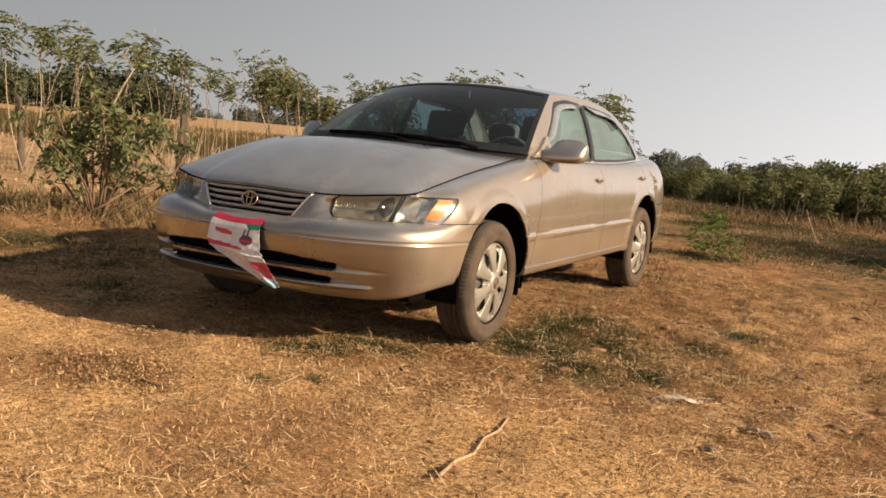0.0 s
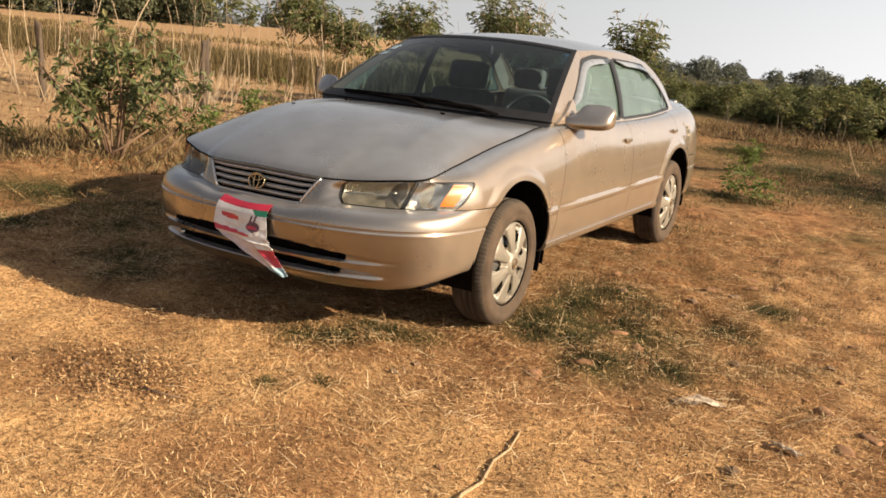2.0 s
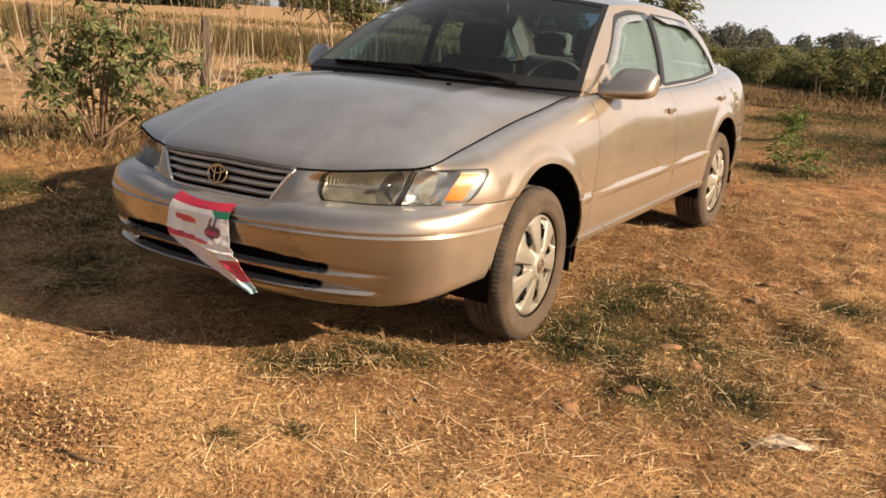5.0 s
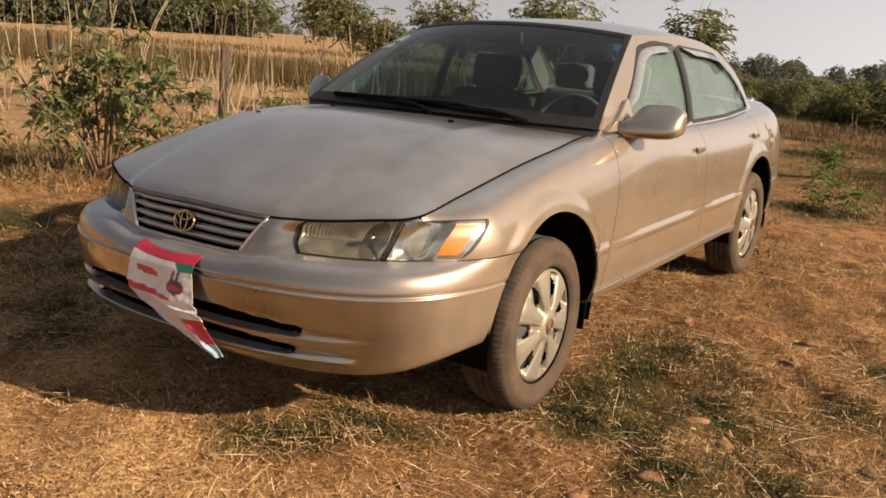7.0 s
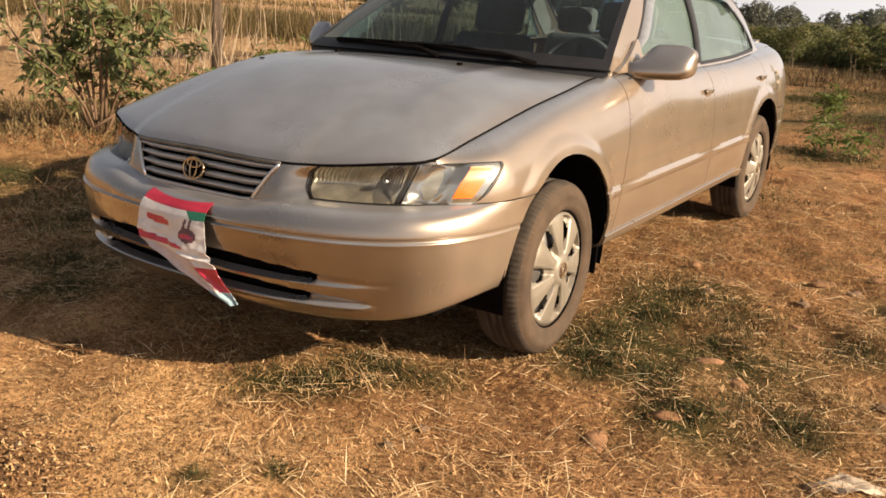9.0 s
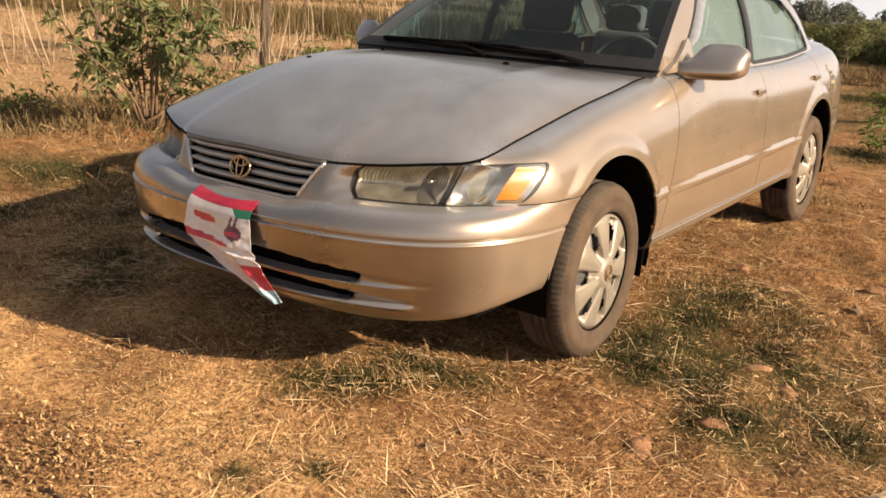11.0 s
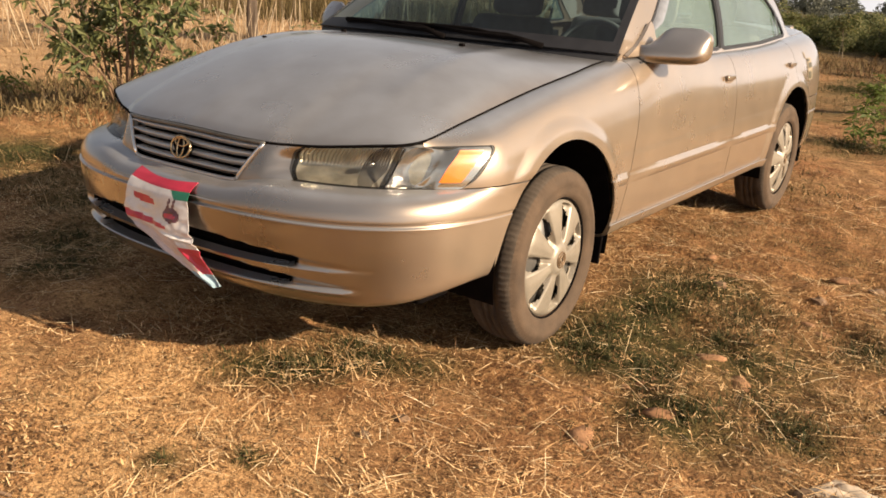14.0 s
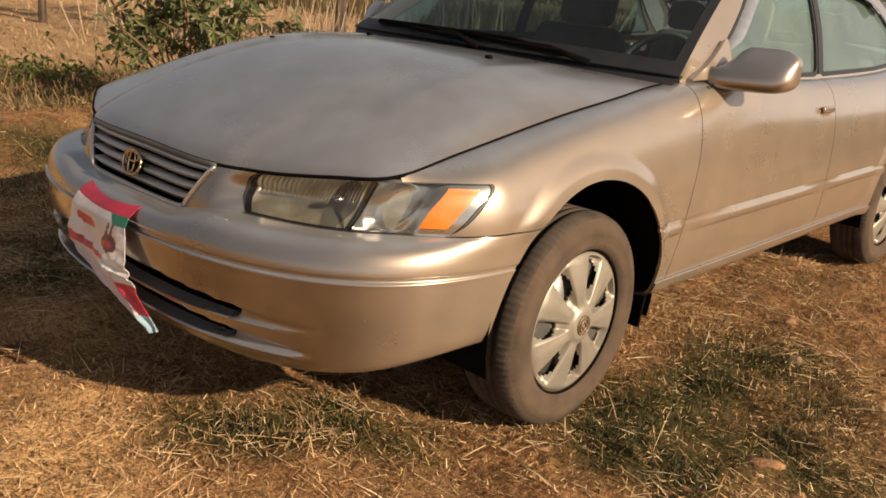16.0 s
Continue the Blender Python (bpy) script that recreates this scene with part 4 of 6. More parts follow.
for x, y in ((-0.39, 0.285), (0.34, 0.115)):
    c = hood_at(x, y)
    bm = bmesh.new()
    box(bm, (c[0] - 0.010, c[1] - 0.010, c[2] - 0.002), (c[0] + 0.010, c[1] + 0.008, c[2] + 0.010), 0.004)
    part("washer_jet", bm, DARK_GAP, hood, "black washer jet")
# small dark raised mark on the far side of the bonnet
c = hood_at(-0.45, -0.13)
bm = bmesh.new()
box(bm, (c[0] - 0.009, c[1] - 0.006, c[2] - 0.001), (c[0] + 0.009, c[1] + 0.006, c[2] + 0.004), 0.002)
part("bonnet_mark", bm, DARK_GAP, hood, "small dark raised mark on the bonnet")

# black border of the windscreen
ni, nj = WS.shape[0] - 1, WS.shape[1] - 1
g = grid(ni + 1, nj + 1)
ci, cj = np.arange(len(g)) // nj, np.arange(len(g)) % nj
rim = (ci < 2) | (ci >= ni - 2) | (cj >= nj - 3) | (cj < 5)
mesh_object("windscreen_border", (WS + np.array([0, -0.002, 0.002])).reshape(-1, 3), g[rim], BLACK_TRIM, car, "black printed border of the windscreen")

# two paper stickers behind the corner of the windscreen
STICKER = material("sticker_paper", (0.42, 0.55, 0.66), 0.5, vary=0.25, scale=30)
for i0, i1, j0, j1 in ((3, 7, 36, 40), (3, 8, 42, 47)):
    q = WS[i0:i1 + 1, j0:j1 + 1] + np.array([0, -0.003, 0.003])
    thick(mesh_object("sticker", q.reshape(-1, 3), grid(i1 - i0 + 1, j1 - j0 + 1), STICKER, car, "pale blue paper sticker on the windscreen"), 0.001)

# ---- underside, wheel wells ----
bm = bmesh.new()
box(bm, (-0.66, -0.40, 0.25), (0.66, 3.45, 0.34), 0.03)
part("floor_pan", bm, DARK_GAP, car, "dark underside")
for cy, cz in ARCHES:
    for sd in (1, -1):
        vs, n = [], 24
        for k in range(n + 1):
            a = math.pi * (k / n) * 1.16 - 0.25
            for x in (0.52, 0.70, 0.872):
                vs.append((sd * x, cy + (ARCH + 0.012) * math.cos(a), cz + (ARCH + 0.012) * math.sin(a)))
        mesh_object("wheel_well", vs, grid(n + 1, 3), DARK_GAP, car, "black wheel-arch liner")
        bm = bmesh.new()
        box(bm, (-0.09, -0.006, 0.0), (0.09, 0.006, 0.20), 0.004)
        fl = part("mud_flap", bm, DARK_GAP, car, "black rubber mud flap")
        fl.location = (sd * 0.765, cy + 0.376, cz - 0.140)
        fl.rotation_euler = (radians(-8), 0, 0)

# boxes added before the wheels to keep sunlight from passing under the bumper
for sd in (1, -1):
    bm = bmesh.new()
    box(bm, (0.36 if sd > 0 else -0.725, -0.56, 0.232), (0.725 if sd > 0 else -0.36, -0.40, 0.34), 0.02)
    part("wheel_sun_block", bm, DARK_GAP, car, "black box before the wheel, added to block sunlight")

# ---- wheels ----
def tyre_profile():
    r, w = 0.315, 0.094
    return [(0.194, -0.07), (0.208, -0.086), (0.24, -w - 0.004), (0.281, -w + 0.002), (0.302, -0.082), (0.310, -0.070), (r, -0.048), (r, -0.032), (r - 0.008, -0.030), (r - 0.008, -0.022),
            (r, -0.020), (r, -0.004), (r - 0.008, -0.002), (r - 0.008, 0.006), (r, 0.008), (r, 0.024), (r - 0.008, 0.026), (r - 0.008, 0.034), (r, 0.036), (r, 0.050), (0.310, 0.070),
            (0.302, 0.082), (0.286, w - 0.004), (0.283, w - 0.001), (0.262, w + 0.004), (0.258, w + 0.0015), (0.236, w + 0.003), (0.218, 0.090), (0.213, 0.080), (0.205, 0.07), (0.200, 0.05)]


def make_wheel():
    wheel = new("wheel")
    n = 288
    prof = tyre_profile()
    verts, faces = lathe(prof, n)
    m = len(prof)
    verts = np.array(verts)
    # tread blocks: every other slice of the shoulder is cut lower
    for k in range(n):
        if k % 3 == 0:
            for j in (4, 5, 6, 19, 20, 21):
                v = verts[k * m + j]
                r = math.hypot(v[1], v[2])
                v[1:] *= (r - 0.0035) / r
    idx = [1 if 4 <= i % (m - 1) <= 20 else 0 for i in range(len(faces))]
    mesh_object("tyre", verts, [q[::-1] for q in faces], [RUBBER, TREAD], wheel, "dusty black tyre with worn tread", idx)
    # seven-spoke cover
    nr, nt = 32, 252
    rr, th = np.linspace(0.0, 0.209, nr), np.linspace(0, 2 * math.pi, nt, endpoint=False)
    V = []
    for t in th:
        for r in rr:
            ph = (t * 7 / (2 * math.pi)) % 1.0
            spoke = abs(ph - 0.5) * 2            # 0 between spokes, 1 on a spoke
            dome = 0.078 + 0.020 * (1 - (r / 0.21) ** 2) - 0.014 * step(0.200, 0.209, r)
            hub_boss = 0.008 * (1 - step(0.044, 0.052, r))
            well = step(0.055, 0.085, r) * (1 - step(0.186, 0.198, r))
            h = dome + hub_boss - 0.022 * well * (1 - step(0.20, 0.50, spoke)) + 0.003 * well * step(0.5, 0.95, spoke)
            V.append((h, r * math.cos(t), r * math.sin(t)))
    V = np.array(V)
    F = []
    for i in range(nt):
        for j in range(nr - 1):
            r, t = (rr[j] + rr[j + 1]) / 2, (i + 0.5) / nt * 7 % 1.0
            gap = abs(t - 0.5) * 2
            lim = 0.38 - 0.26 * abs((r - 0.135) / 0.048) ** 3
            if 0.085 < r < 0.182 and gap < lim:
                continue
            a, b = i * nr + j, ((i + 1) % nt) * nr + j
            F.append((a, a + 1, b + 1, b))
    thick(mesh_object("wheel_cover", V, F, CAP, wheel, "silver seven-spoke wheel cover"), 0.008, -1.0)
    bm = bmesh.new()
    bmesh.ops.create_cone(bm, cap_ends=True, segments=48, radius1=0.19, radius2=0.17, depth=0.05, matrix=Matrix.Translation((0.035, 0, 0)) @ Matrix.Rotation(radians(90), 4, "Y"))
    part("steel_rim", bm, LAMP_DARK, wheel, "dark steel rim behind the cover")
    ring = [(0.107, 0.027 * math.cos(k * math.pi / 14), 0.027 * math.sin(k * math.pi / 14)) for k in range(29)]
    inner = [(0.108, 0.020 * math.cos(k * math.pi / 12), 0.014 * math.sin(k * math.pi / 12)) for k in range(25)]
    upright = [(0.108, 0.008 * math.cos(k * math.pi / 12), 0.014 * math.sin(k * math.pi / 12)) for k in range(25)]
    mesh_object("hub_badge", *join(tube(ring, 0.003, 6), tube(inner, 0.003, 6), tube(upright, 0.0025, 6)), HUB_MARK, wheel, "brown oval hub mark")
    gap = [(0.078, 0.2115 * math.cos(k * math.pi / 40), 0.2115 * math.sin(k * math.pi / 40)) for k in range(81)]
    mesh_object("rim_gap", *tube(gap, 0.0045, 6), DARK_GAP, wheel, "dark gap round the cover")
    return wheel


wheel = make_wheel()
wheel.parent = car
wheel["label"] = "dusty road wheel with silver cover"
STEER = -1.5
first = True
for x, y, turn in ((0.792, 0.0, -STEER), (0.788, WB, 0.0), (-0.792, 0.0, 180 - STEER), (-0.788, WB, 180.0)):
    m = pose(x, y, HUB + 0.6 * float(rake(y)), 0, 0, turn) @ pose(0, 0, 0, 20 if y else 47, 0, 0)
    if first:
        wheel.matrix_basis = m
        first = False
    else:
        copy_thing(wheel, m)

# ---- cabin ----
bm = bmesh.new()
box(bm, (-0.70, 0.60, 0.62), (0.70, 0.98, 0.93), 0.06, 4)
part("dashboard", bm, DASH, car, "dark grey dashboard")
bm = bmesh.new()
box(bm, (0.20, 0.86, 0.86), (0.58, 1.02, 0.975), 0.04, 4)
part("instrument_hood", bm, DASH, car, "dark instrument hood")
ring = [Vector((0.37 + 0.19 * math.cos(k * math.pi / 20), 0.19 * math.sin(k * math.pi / 20) * 0.42 + 1.08, 0.885 + 0.19 * math.sin(k * math.pi / 20) * 0.9)) for k in range(41)]
st = mesh_object("steering_wheel", *tube(ring, 0.015, 10), SEAT, car, "steering wheel")
bm = bmesh.new()
box(bm, (0.29, 1.00, 0.84), (0.45, 1.06, 0.93), 0.03, 3)
box(bm, (0.19, 1.045, 0.872), (0.55, 1.062, 0.895), 0.006)
part("steering_boss", bm, DASH, st, "steering wheel boss and spokes")


def make_seat():
    seat = new("seat")
    for nm, lo, hi, bv, tilt in (("seat_cushion", (-0.25, -0.26, -0.09), (0.25, 0.26, 0.09), 0.07, 8), ("seat_back", (-0.24, -0.07, 0.0), (0.24, 0.07, 0.60), 0.07, -16), ("headrest", (-0.145, -0.05, 0.0), (0.145, 0.05, 0.19), 0.05, -12)):
        bm = bmesh.new()
        box(bm, lo, hi, bv, 5)
        o = part(nm, bm, SEAT, seat, {"headrest": "padded headrest"}.get(nm, ""))
        o.location = {"seat_cushion": (0, 0, 0.42), "seat_back": (0, 0.26, 0.46), "headrest": (0, 0.440, 1.045)}[nm]
        o.rotation_euler = (radians(tilt), 0, 0)
    return seat


seat = make_seat()
seat.parent = car
seat["label"] = "beige cloth front seat"
seat.matrix_basis = pose(0.38, 1.20, 0)
copy_thing(seat, pose(-0.38, 1.20, 0))
bench = new("rear_seat")
bench.parent = car
bench["label"] = "beige cloth rear bench"
for nm, lo, hi, at, tilt in (("bench_cushion", (-0.62, -0.26, -0.09), (0.62, 0.26, 0.09), (0, 2.35, 0.45), 6), ("bench_back", (-0.62, -0.08, 0), (0.62, 0.08, 0.58), (0, 2.58, 0.48), -20)):
    bm = bmesh.new()
    box(bm, lo, hi, 0.07, 5)
    o = part(nm, bm, SEAT, bench)
    o.location, o.rotation_euler = at, (radians(tilt), 0, 0)
for x in (0.36, -0.36):
    bm = bmesh.new()
    box(bm, (-0.125, -0.05, 0.0), (0.125, 0.05, 0.16), 0.04, 4)
    o = part("rear_headrest", bm, SEAT, bench, "padded headrest with pale piping")
    o.location, o.rotation_euler = (x, 2.62, 1.045), (radians(-10), 0, 0)
    rim = [(0.122 * math.cos(a), -0.046, 0.08 + 0.072 * math.sin(a)) for a in np.linspace(-0.4, math.pi + 0.4, 24)]
    mesh_object("piping", *tube(rim, 0.005, 6), INNER_TRIM, o, "pale piping")
for sd in (1, -1):
    side_sheet("pillar_trim", [[(2.44, 1.262), (2.62, 1.165), (2.86, 1.010), (2.98, 1.035), (2.66, 1.235), (2.48, 1.300)]], INNER_TRIM, car, sd, -0.022, "beige inner trim of the rear pillar")
bm = bmesh.new()
box(bm, (-0.62, 2.74, 0.94), (0.62, 3.10, 0.99), 0.01)
part("parcel_shelf", bm, DASH, car, "dark parcel shelf")
bm = bmesh.new()
box(bm, (-0.74, 0.60, 0.30), (0.74, 3.00, 0.36), 0.01)
part("cabin_floor", bm, DASH, car, "dark carpet")
for sd in (1, -1):
    bm = bmesh.new()
    box(bm, (sd * 0.735 - 0.012, 0.65, 0.34), (sd * 0.735 + 0.012, 2.75, 0.935), 0.01)
    part("door_trim", bm, INNER_TRIM, car, "beige inner door trim")
bm = bmesh.new()
box(bm, (-0.12, 1.02, 1.285), (0.12, 1.05, 1.345), 0.015)
part("inner_mirror", bm, BLACK_TRIM, car, "black inside mirror")
bm = bmesh.new()
box(bm, (-0.50, -0.62, 0.34), (0.50, 0.60, 0.62), 0.05)
part("engine_block", bm, DARK_GAP, car, "dark engine bay")


# ---- ground ----
GREEN_PATCHES = [(0.22, -0.86, 0.13), (0.31, -0.76, 0.16), (0.40, -0.68, 0.15), (0.37, -0.45, 0.17), (0.50, -0.52, 0.15), (0.62, -0.42, 0.14), (0.53, -1.38, 0.06), (0.68, -1.22, 0.05), (0.95, 0.30, 0.30), (1.32, 0.42, 0.38), (1.55, 0.10, 0.26), (1.72, -0.08, 0.16), (1.22, 0.02, 0.18), (1.05, 0.95, 0.30), (1.00, 0.60, 0.28), (1.45, -0.20, 0.22), (0.98, 0.02, 0.20), (1.30, 0.75, 0.22), (-3.05, 0.25, 0.60), (0.70, 5.60, 0.55), (1.75, 0.75, 0.22),
                 (2.8, 0.8, 0.25), (1.2, 9.2, 2.2), (2.2, 7.6, 1.6), (3.4, 6.5, 1.6), (-0.4, 11.5, 1.0), (3.2, 3.4, 0.6), (-2.4, -0.5, 0.35), (1.9, 1.3, 0.25),
                 (4.6, 10.4, 2.2), (2.6, 11.8, 2.2), (0.2, 13.4, 1.8), (-1.35, -0.45, 0.30), (-1.0, -0.75, 0.22), (-1.9, -0.1, 0.35), (-2.3, 0.5, 0.4)]


def fbm(x, y, scale, octaves=3, seed=0.0):
    return np.array([noise.fractal((float(a) * scale + seed, float(b) * scale - seed, seed * 0.37), 1.0, 2.0, octaves) for a, b in zip(np.ravel(x), np.ravel(y))]).reshape(np.shape(x))


def bank(x, y):
    """A low bank of red soil along the foot of the bush, and gentle swells."""
    d = (x + 4.45) * 0.93 + (y - 1.5) * 0.36
    return 0.07 * np.exp(-(d / 0.35) ** 2) * step(-2.0, 0.0, y) * (1 - step(4.0, 7.0, y))


def axis_steps(n, core, far):
    """Steps that are even in the middle and grow outwards."""
    t = np.linspace(-1, 1, n)
    return np.sign(t) * (core * np.abs(t) / 0.75 * (np.abs(t) <= 0.75) + (np.abs(t) > 0.75) * core * (far / core) ** ((np.abs(t) - 0.75) / 0.25))


EYE0 = (2.6, -3.9)
NG = 431


def rise(x, y):
    """The fields beyond the fence climb gently."""
    d, az_ = np.hypot(x - EYE0[0], y - EYE0[1]), np.degrees(np.arctan2(EYE0[0] - x, y - EYE0[1]))
    return 0.0208 * np.clip(d - 12.0, 0, 110) * step(22, 36, az_) * (1 - step(95, 130, az_))


GX, GY = axis_steps(NG, 5.0, 3000.0) + 0.4, axis_steps(NG, 5.0, 3000.0) + 1.2
XX, YY = np.meshgrid(GX, GY, indexing="ij")
near = np.exp(-((XX - 0.4) ** 2 + (YY - 1.2) ** 2) / 60)
rough_m = 0.35 + 0.65 * step(-0.9, -0.2, YY) * step(0.6, 1.6, XX) + 0.5 * step(1.0, 3.0, -XX)
lumps = fbm(XX, YY, 5.0, 3, 9.0)
ZZ = (0.016 * fbm(XX, YY, 1.1, 3, 3.0) + (0.013 + 0.016 * rough_m) * lumps + 0.018 * rough_m * np.abs(fbm(XX, YY, 12.0, 3, 17.0))) * near + bank(XX, YY) - 0.014 + rise(XX, YY) + 0.006 * np.clip(YY, 0, 6)
ground_p = np.stack([XX, YY, ZZ], -1).reshape(-1, 3)


def ground_z(x, y):
    x, y = np.asarray(x, float), np.asarray(y, float)
    i = np.clip(np.searchsorted(GX, x) - 1, 0, NG - 2)
    j = np.clip(np.searchsorted(GY, y) - 1, 0, NG - 2)
    u, w = (x - GX[i]) / (GX[i + 1] - GX[i]), (y - GY[j]) / (GY[j + 1] - GY[j])
    return (1 - u) * ((1 - w) * ZZ[i, j] + w * ZZ[i, j + 1]) + u * ((1 - w) * ZZ[i + 1, j] + w * ZZ[i + 1, j + 1])


def ground_material():
    m = bpy.data.materials.new("dry_soil_and_straw")
    m.use_nodes = True
    nt = m.node_tree
    b = nt.nodes["Principled BSDF"]
    soil = ramp(nt, noise_tex(nt, 0.9, 6, 0.6), [(0.32, (0.235, 0.106, 0.055)), (0.50, (0.450, 0.230, 0.112)), (0.68, (0.620, 0.375, 0.195))])
    litter = ramp(nt, noise_tex(nt, 26, 6, 0.72, stretch=(1, 2.2, 1)), [(0.34, (0.114, 0.072, 0.040)), (0.47, (0.343, 0.222, 0.116)), (0.58, (0.599, 0.418, 0.221)), (0.72, (0.762, 0.572, 0.328))])
    cover = ramp(nt, noise_tex(nt, 1.6, 7, 0.62, offset=5.0), [(0.40, (0.25, 0.25, 0.25)), (0.60, (0.85, 0.85, 0.85))])
    c = mix_rgb(nt, cover, soil, litter)
    weed = ramp(nt, noise_tex(nt, 0.55, 8, 0.66, offset=11.0), [(0.55, (0, 0, 0)), (0.68, (0.75, 0.75, 0.75))])
    c = mix_rgb(nt, weed, c, (0.105, 0.110, 0.040))
    def held(name):
        a = nt.nodes.new("ShaderNodeAttribute")
        a.attribute_name = name
        return a.outputs["Fac"]
    dark_litter = ramp(nt, noise_tex(nt, 30, 6, 0.74, stretch=(2.0, 1, 1)), [(0.34, (0.075, 0.041, 0.022)), (0.48, (0.276, 0.147, 0.070)), (0.60, (0.486, 0.289, 0.140)), (0.74, (0.697, 0.478, 0.247))])
    sand = ramp(nt, noise_tex(nt, 34, 6, 0.78, offset=7.0), [(0.37, (0.190, 0.110, 0.055)), (0.45, (0.600, 0.375, 0.182)), (0.58, (0.860, 0.580, 0.300))])
    thatch = ramp(nt, noise_tex(nt, 6.5, 5, 0.68, offset=17.0), [(0.36, (0.36, 0.30, 0.27)), (0.47, (0.80, 0.77, 0.75)), (0.58, (1.0, 1.0, 1.0))])
    c = mix_rgb(nt, 0.85, c, thatch, "MULTIPLY")
    c = mix_rgb(nt, held("sandy"), c, sand)
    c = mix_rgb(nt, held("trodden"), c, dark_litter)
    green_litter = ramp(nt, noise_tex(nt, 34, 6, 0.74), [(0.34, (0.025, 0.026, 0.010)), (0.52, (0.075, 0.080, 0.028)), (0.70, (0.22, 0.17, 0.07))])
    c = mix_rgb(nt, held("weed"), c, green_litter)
    stubble = ramp(nt, noise_tex(nt, 3.0, 8, 0.75), [(0.34, (0.331, 0.215, 0.121)), (0.52, (0.484, 0.337, 0.198)), (0.70, (0.588, 0.436, 0.266))])
    c = mix_rgb(nt, held("golden"), c, stubble)
    speck = ramp(nt, noise_tex(nt, 70, 5, 0.68, offset=2.0), [(0.38, (0.26, 0.24, 0.22)), (0.50, (1.0, 1.0, 1.0))])
    c = mix_rgb(nt, 0.75, c, speck, "MULTIPLY")
    c = mix_rgb(nt, 1.0, c, (0.92, 0.845, 0.755), "MULTIPLY")
    nt.links.new(c, b.inputs["Base Color"])
    b.inputs["Roughness"].default_value = 0.95
    b.inputs["Specular IOR Level"].default_value = 0.15
    h = mix_rgb(nt, 0.5, noise_tex(nt, 26, 6, 0.72, stretch=(1, 2.2, 1)), noise_tex(nt, 120, 3, 0.6, offset=2.0))
    bump(nt, b, h, 1.0, 0.026)
    return m


ground = mesh_object("ground", ground_p, grid(NG, NG), ground_material())
wobble = fbm(XX, YY, 2.2, 4, 14.0)
weed_mask = np.zeros_like(XX)
for cx, cy, r in GREEN_PATCHES:
    weed_mask = np.maximum(weed_mask, np.exp(-(((XX - cx) ** 2 + (YY - cy) ** 2) / (r * r)) ** 1.5))
weed_mask = np.clip(weed_mask * (0.75 + 0.9 * wobble), 0, 1)
far_right = np.hypot(XX - EYE0[0], YY - EYE0[1]), np.degrees(np.arctan2(EYE0[0] - XX, YY - EYE0[1]))
# dull, darker weed and litter tone on the ground left of the car
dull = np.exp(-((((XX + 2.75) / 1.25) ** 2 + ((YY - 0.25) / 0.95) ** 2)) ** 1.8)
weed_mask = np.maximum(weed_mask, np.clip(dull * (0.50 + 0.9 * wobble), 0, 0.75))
# broad patch of darker olive tone on the ground beyond the car
olive_patch = np.exp(-((((XX - 1.7) / 2.6) ** 2 + ((YY - 9.8) / 3.0) ** 2)) ** 1.5)
weed_mask = np.maximum(weed_mask, np.clip(olive_patch * (0.72 + 0.9 * wobble), 0, 0.9))
weed_mask = np.maximum(weed_mask, 0.92 * step(20, 30, far_right[0]) * (1 - step(23, 27, far_right[1])) * (YY > 0))
trodden = step(-0.95, -0.35, YY + 0.45 * wobble) * step(0.1, 0.6, XX + 0.3 * wobble) * (1 - step(1.25, 1.9, XX + 0.5 * wobble)) * (1 - step(2.0, 4.0, YY)) * (0.45 + 0.55 * step(-0.15, 0.15, wobble))
golden = step(9.0, 12.0, (EYE0[0] - XX) * 0.78 + (YY - EYE0[1]) * 0.62 + wobble) * step(25, 29, np.degrees(np.arctan2(EYE0[0] - XX, YY - EYE0[1])))
sandy = (0.7 + 0.25 * (1 - step(0.2, 1.0, XX))) * (1 - step(-1.25, -0.75, YY + 0.5 * wobble)) * (0.35 + 0.65 * step(-0.2, 0.15, fbm(XX, YY, 1.3, 3, 41.0) + 0.1)) + 0.55 * step(1.5, 2.1, XX + 0.6 * wobble) * (1 - step(3.0, 4.5, YY)) * (0.4 + 0.6 * step(-0.12, 0.12, fbm(XX, YY, 3.2, 3, 47.0)))
bare = np.exp(-((((XX + 0.75) / 0.75) ** 2 + ((YY + 1.45) / 0.24) ** 2)) ** 1.5)
sandy = np.maximum(sandy, bare)
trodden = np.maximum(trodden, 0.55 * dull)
hollows = step(0.05, 0.28, fbm(XX, YY, 3.6, 3, 91.0)) * step(-1.6, -0.9, YY + 0.4 * wobble) * step(0.7, 1.2, XX) * (1 - step(6.0, 8.0, YY))
trodden = np.maximum(trodden, 0.75 * hollows)
# darker litter tone under and before the left end of the bumper
trodden = np.maximum(trodden, 0.95 * np.exp(-((((XX - 0.55) / 0.62) ** 2 + ((YY + 0.66) / 0.46) ** 2)) ** 1.5) * (0.8 + 0.7 * wobble))
trodden = np.maximum(trodden, np.exp(-((((XX - 0.06) / 0.32) ** 2 + ((YY + 1.66) / 0.20) ** 2)) ** 1.5) * (0.75 + 0.8 * wobble))
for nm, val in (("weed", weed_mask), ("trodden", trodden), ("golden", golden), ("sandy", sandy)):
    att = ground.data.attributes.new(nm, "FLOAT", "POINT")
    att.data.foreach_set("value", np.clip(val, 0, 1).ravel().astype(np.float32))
tagged(ground, "dry reddish soil with trampled straw and weeds", "ground", kind="structure")


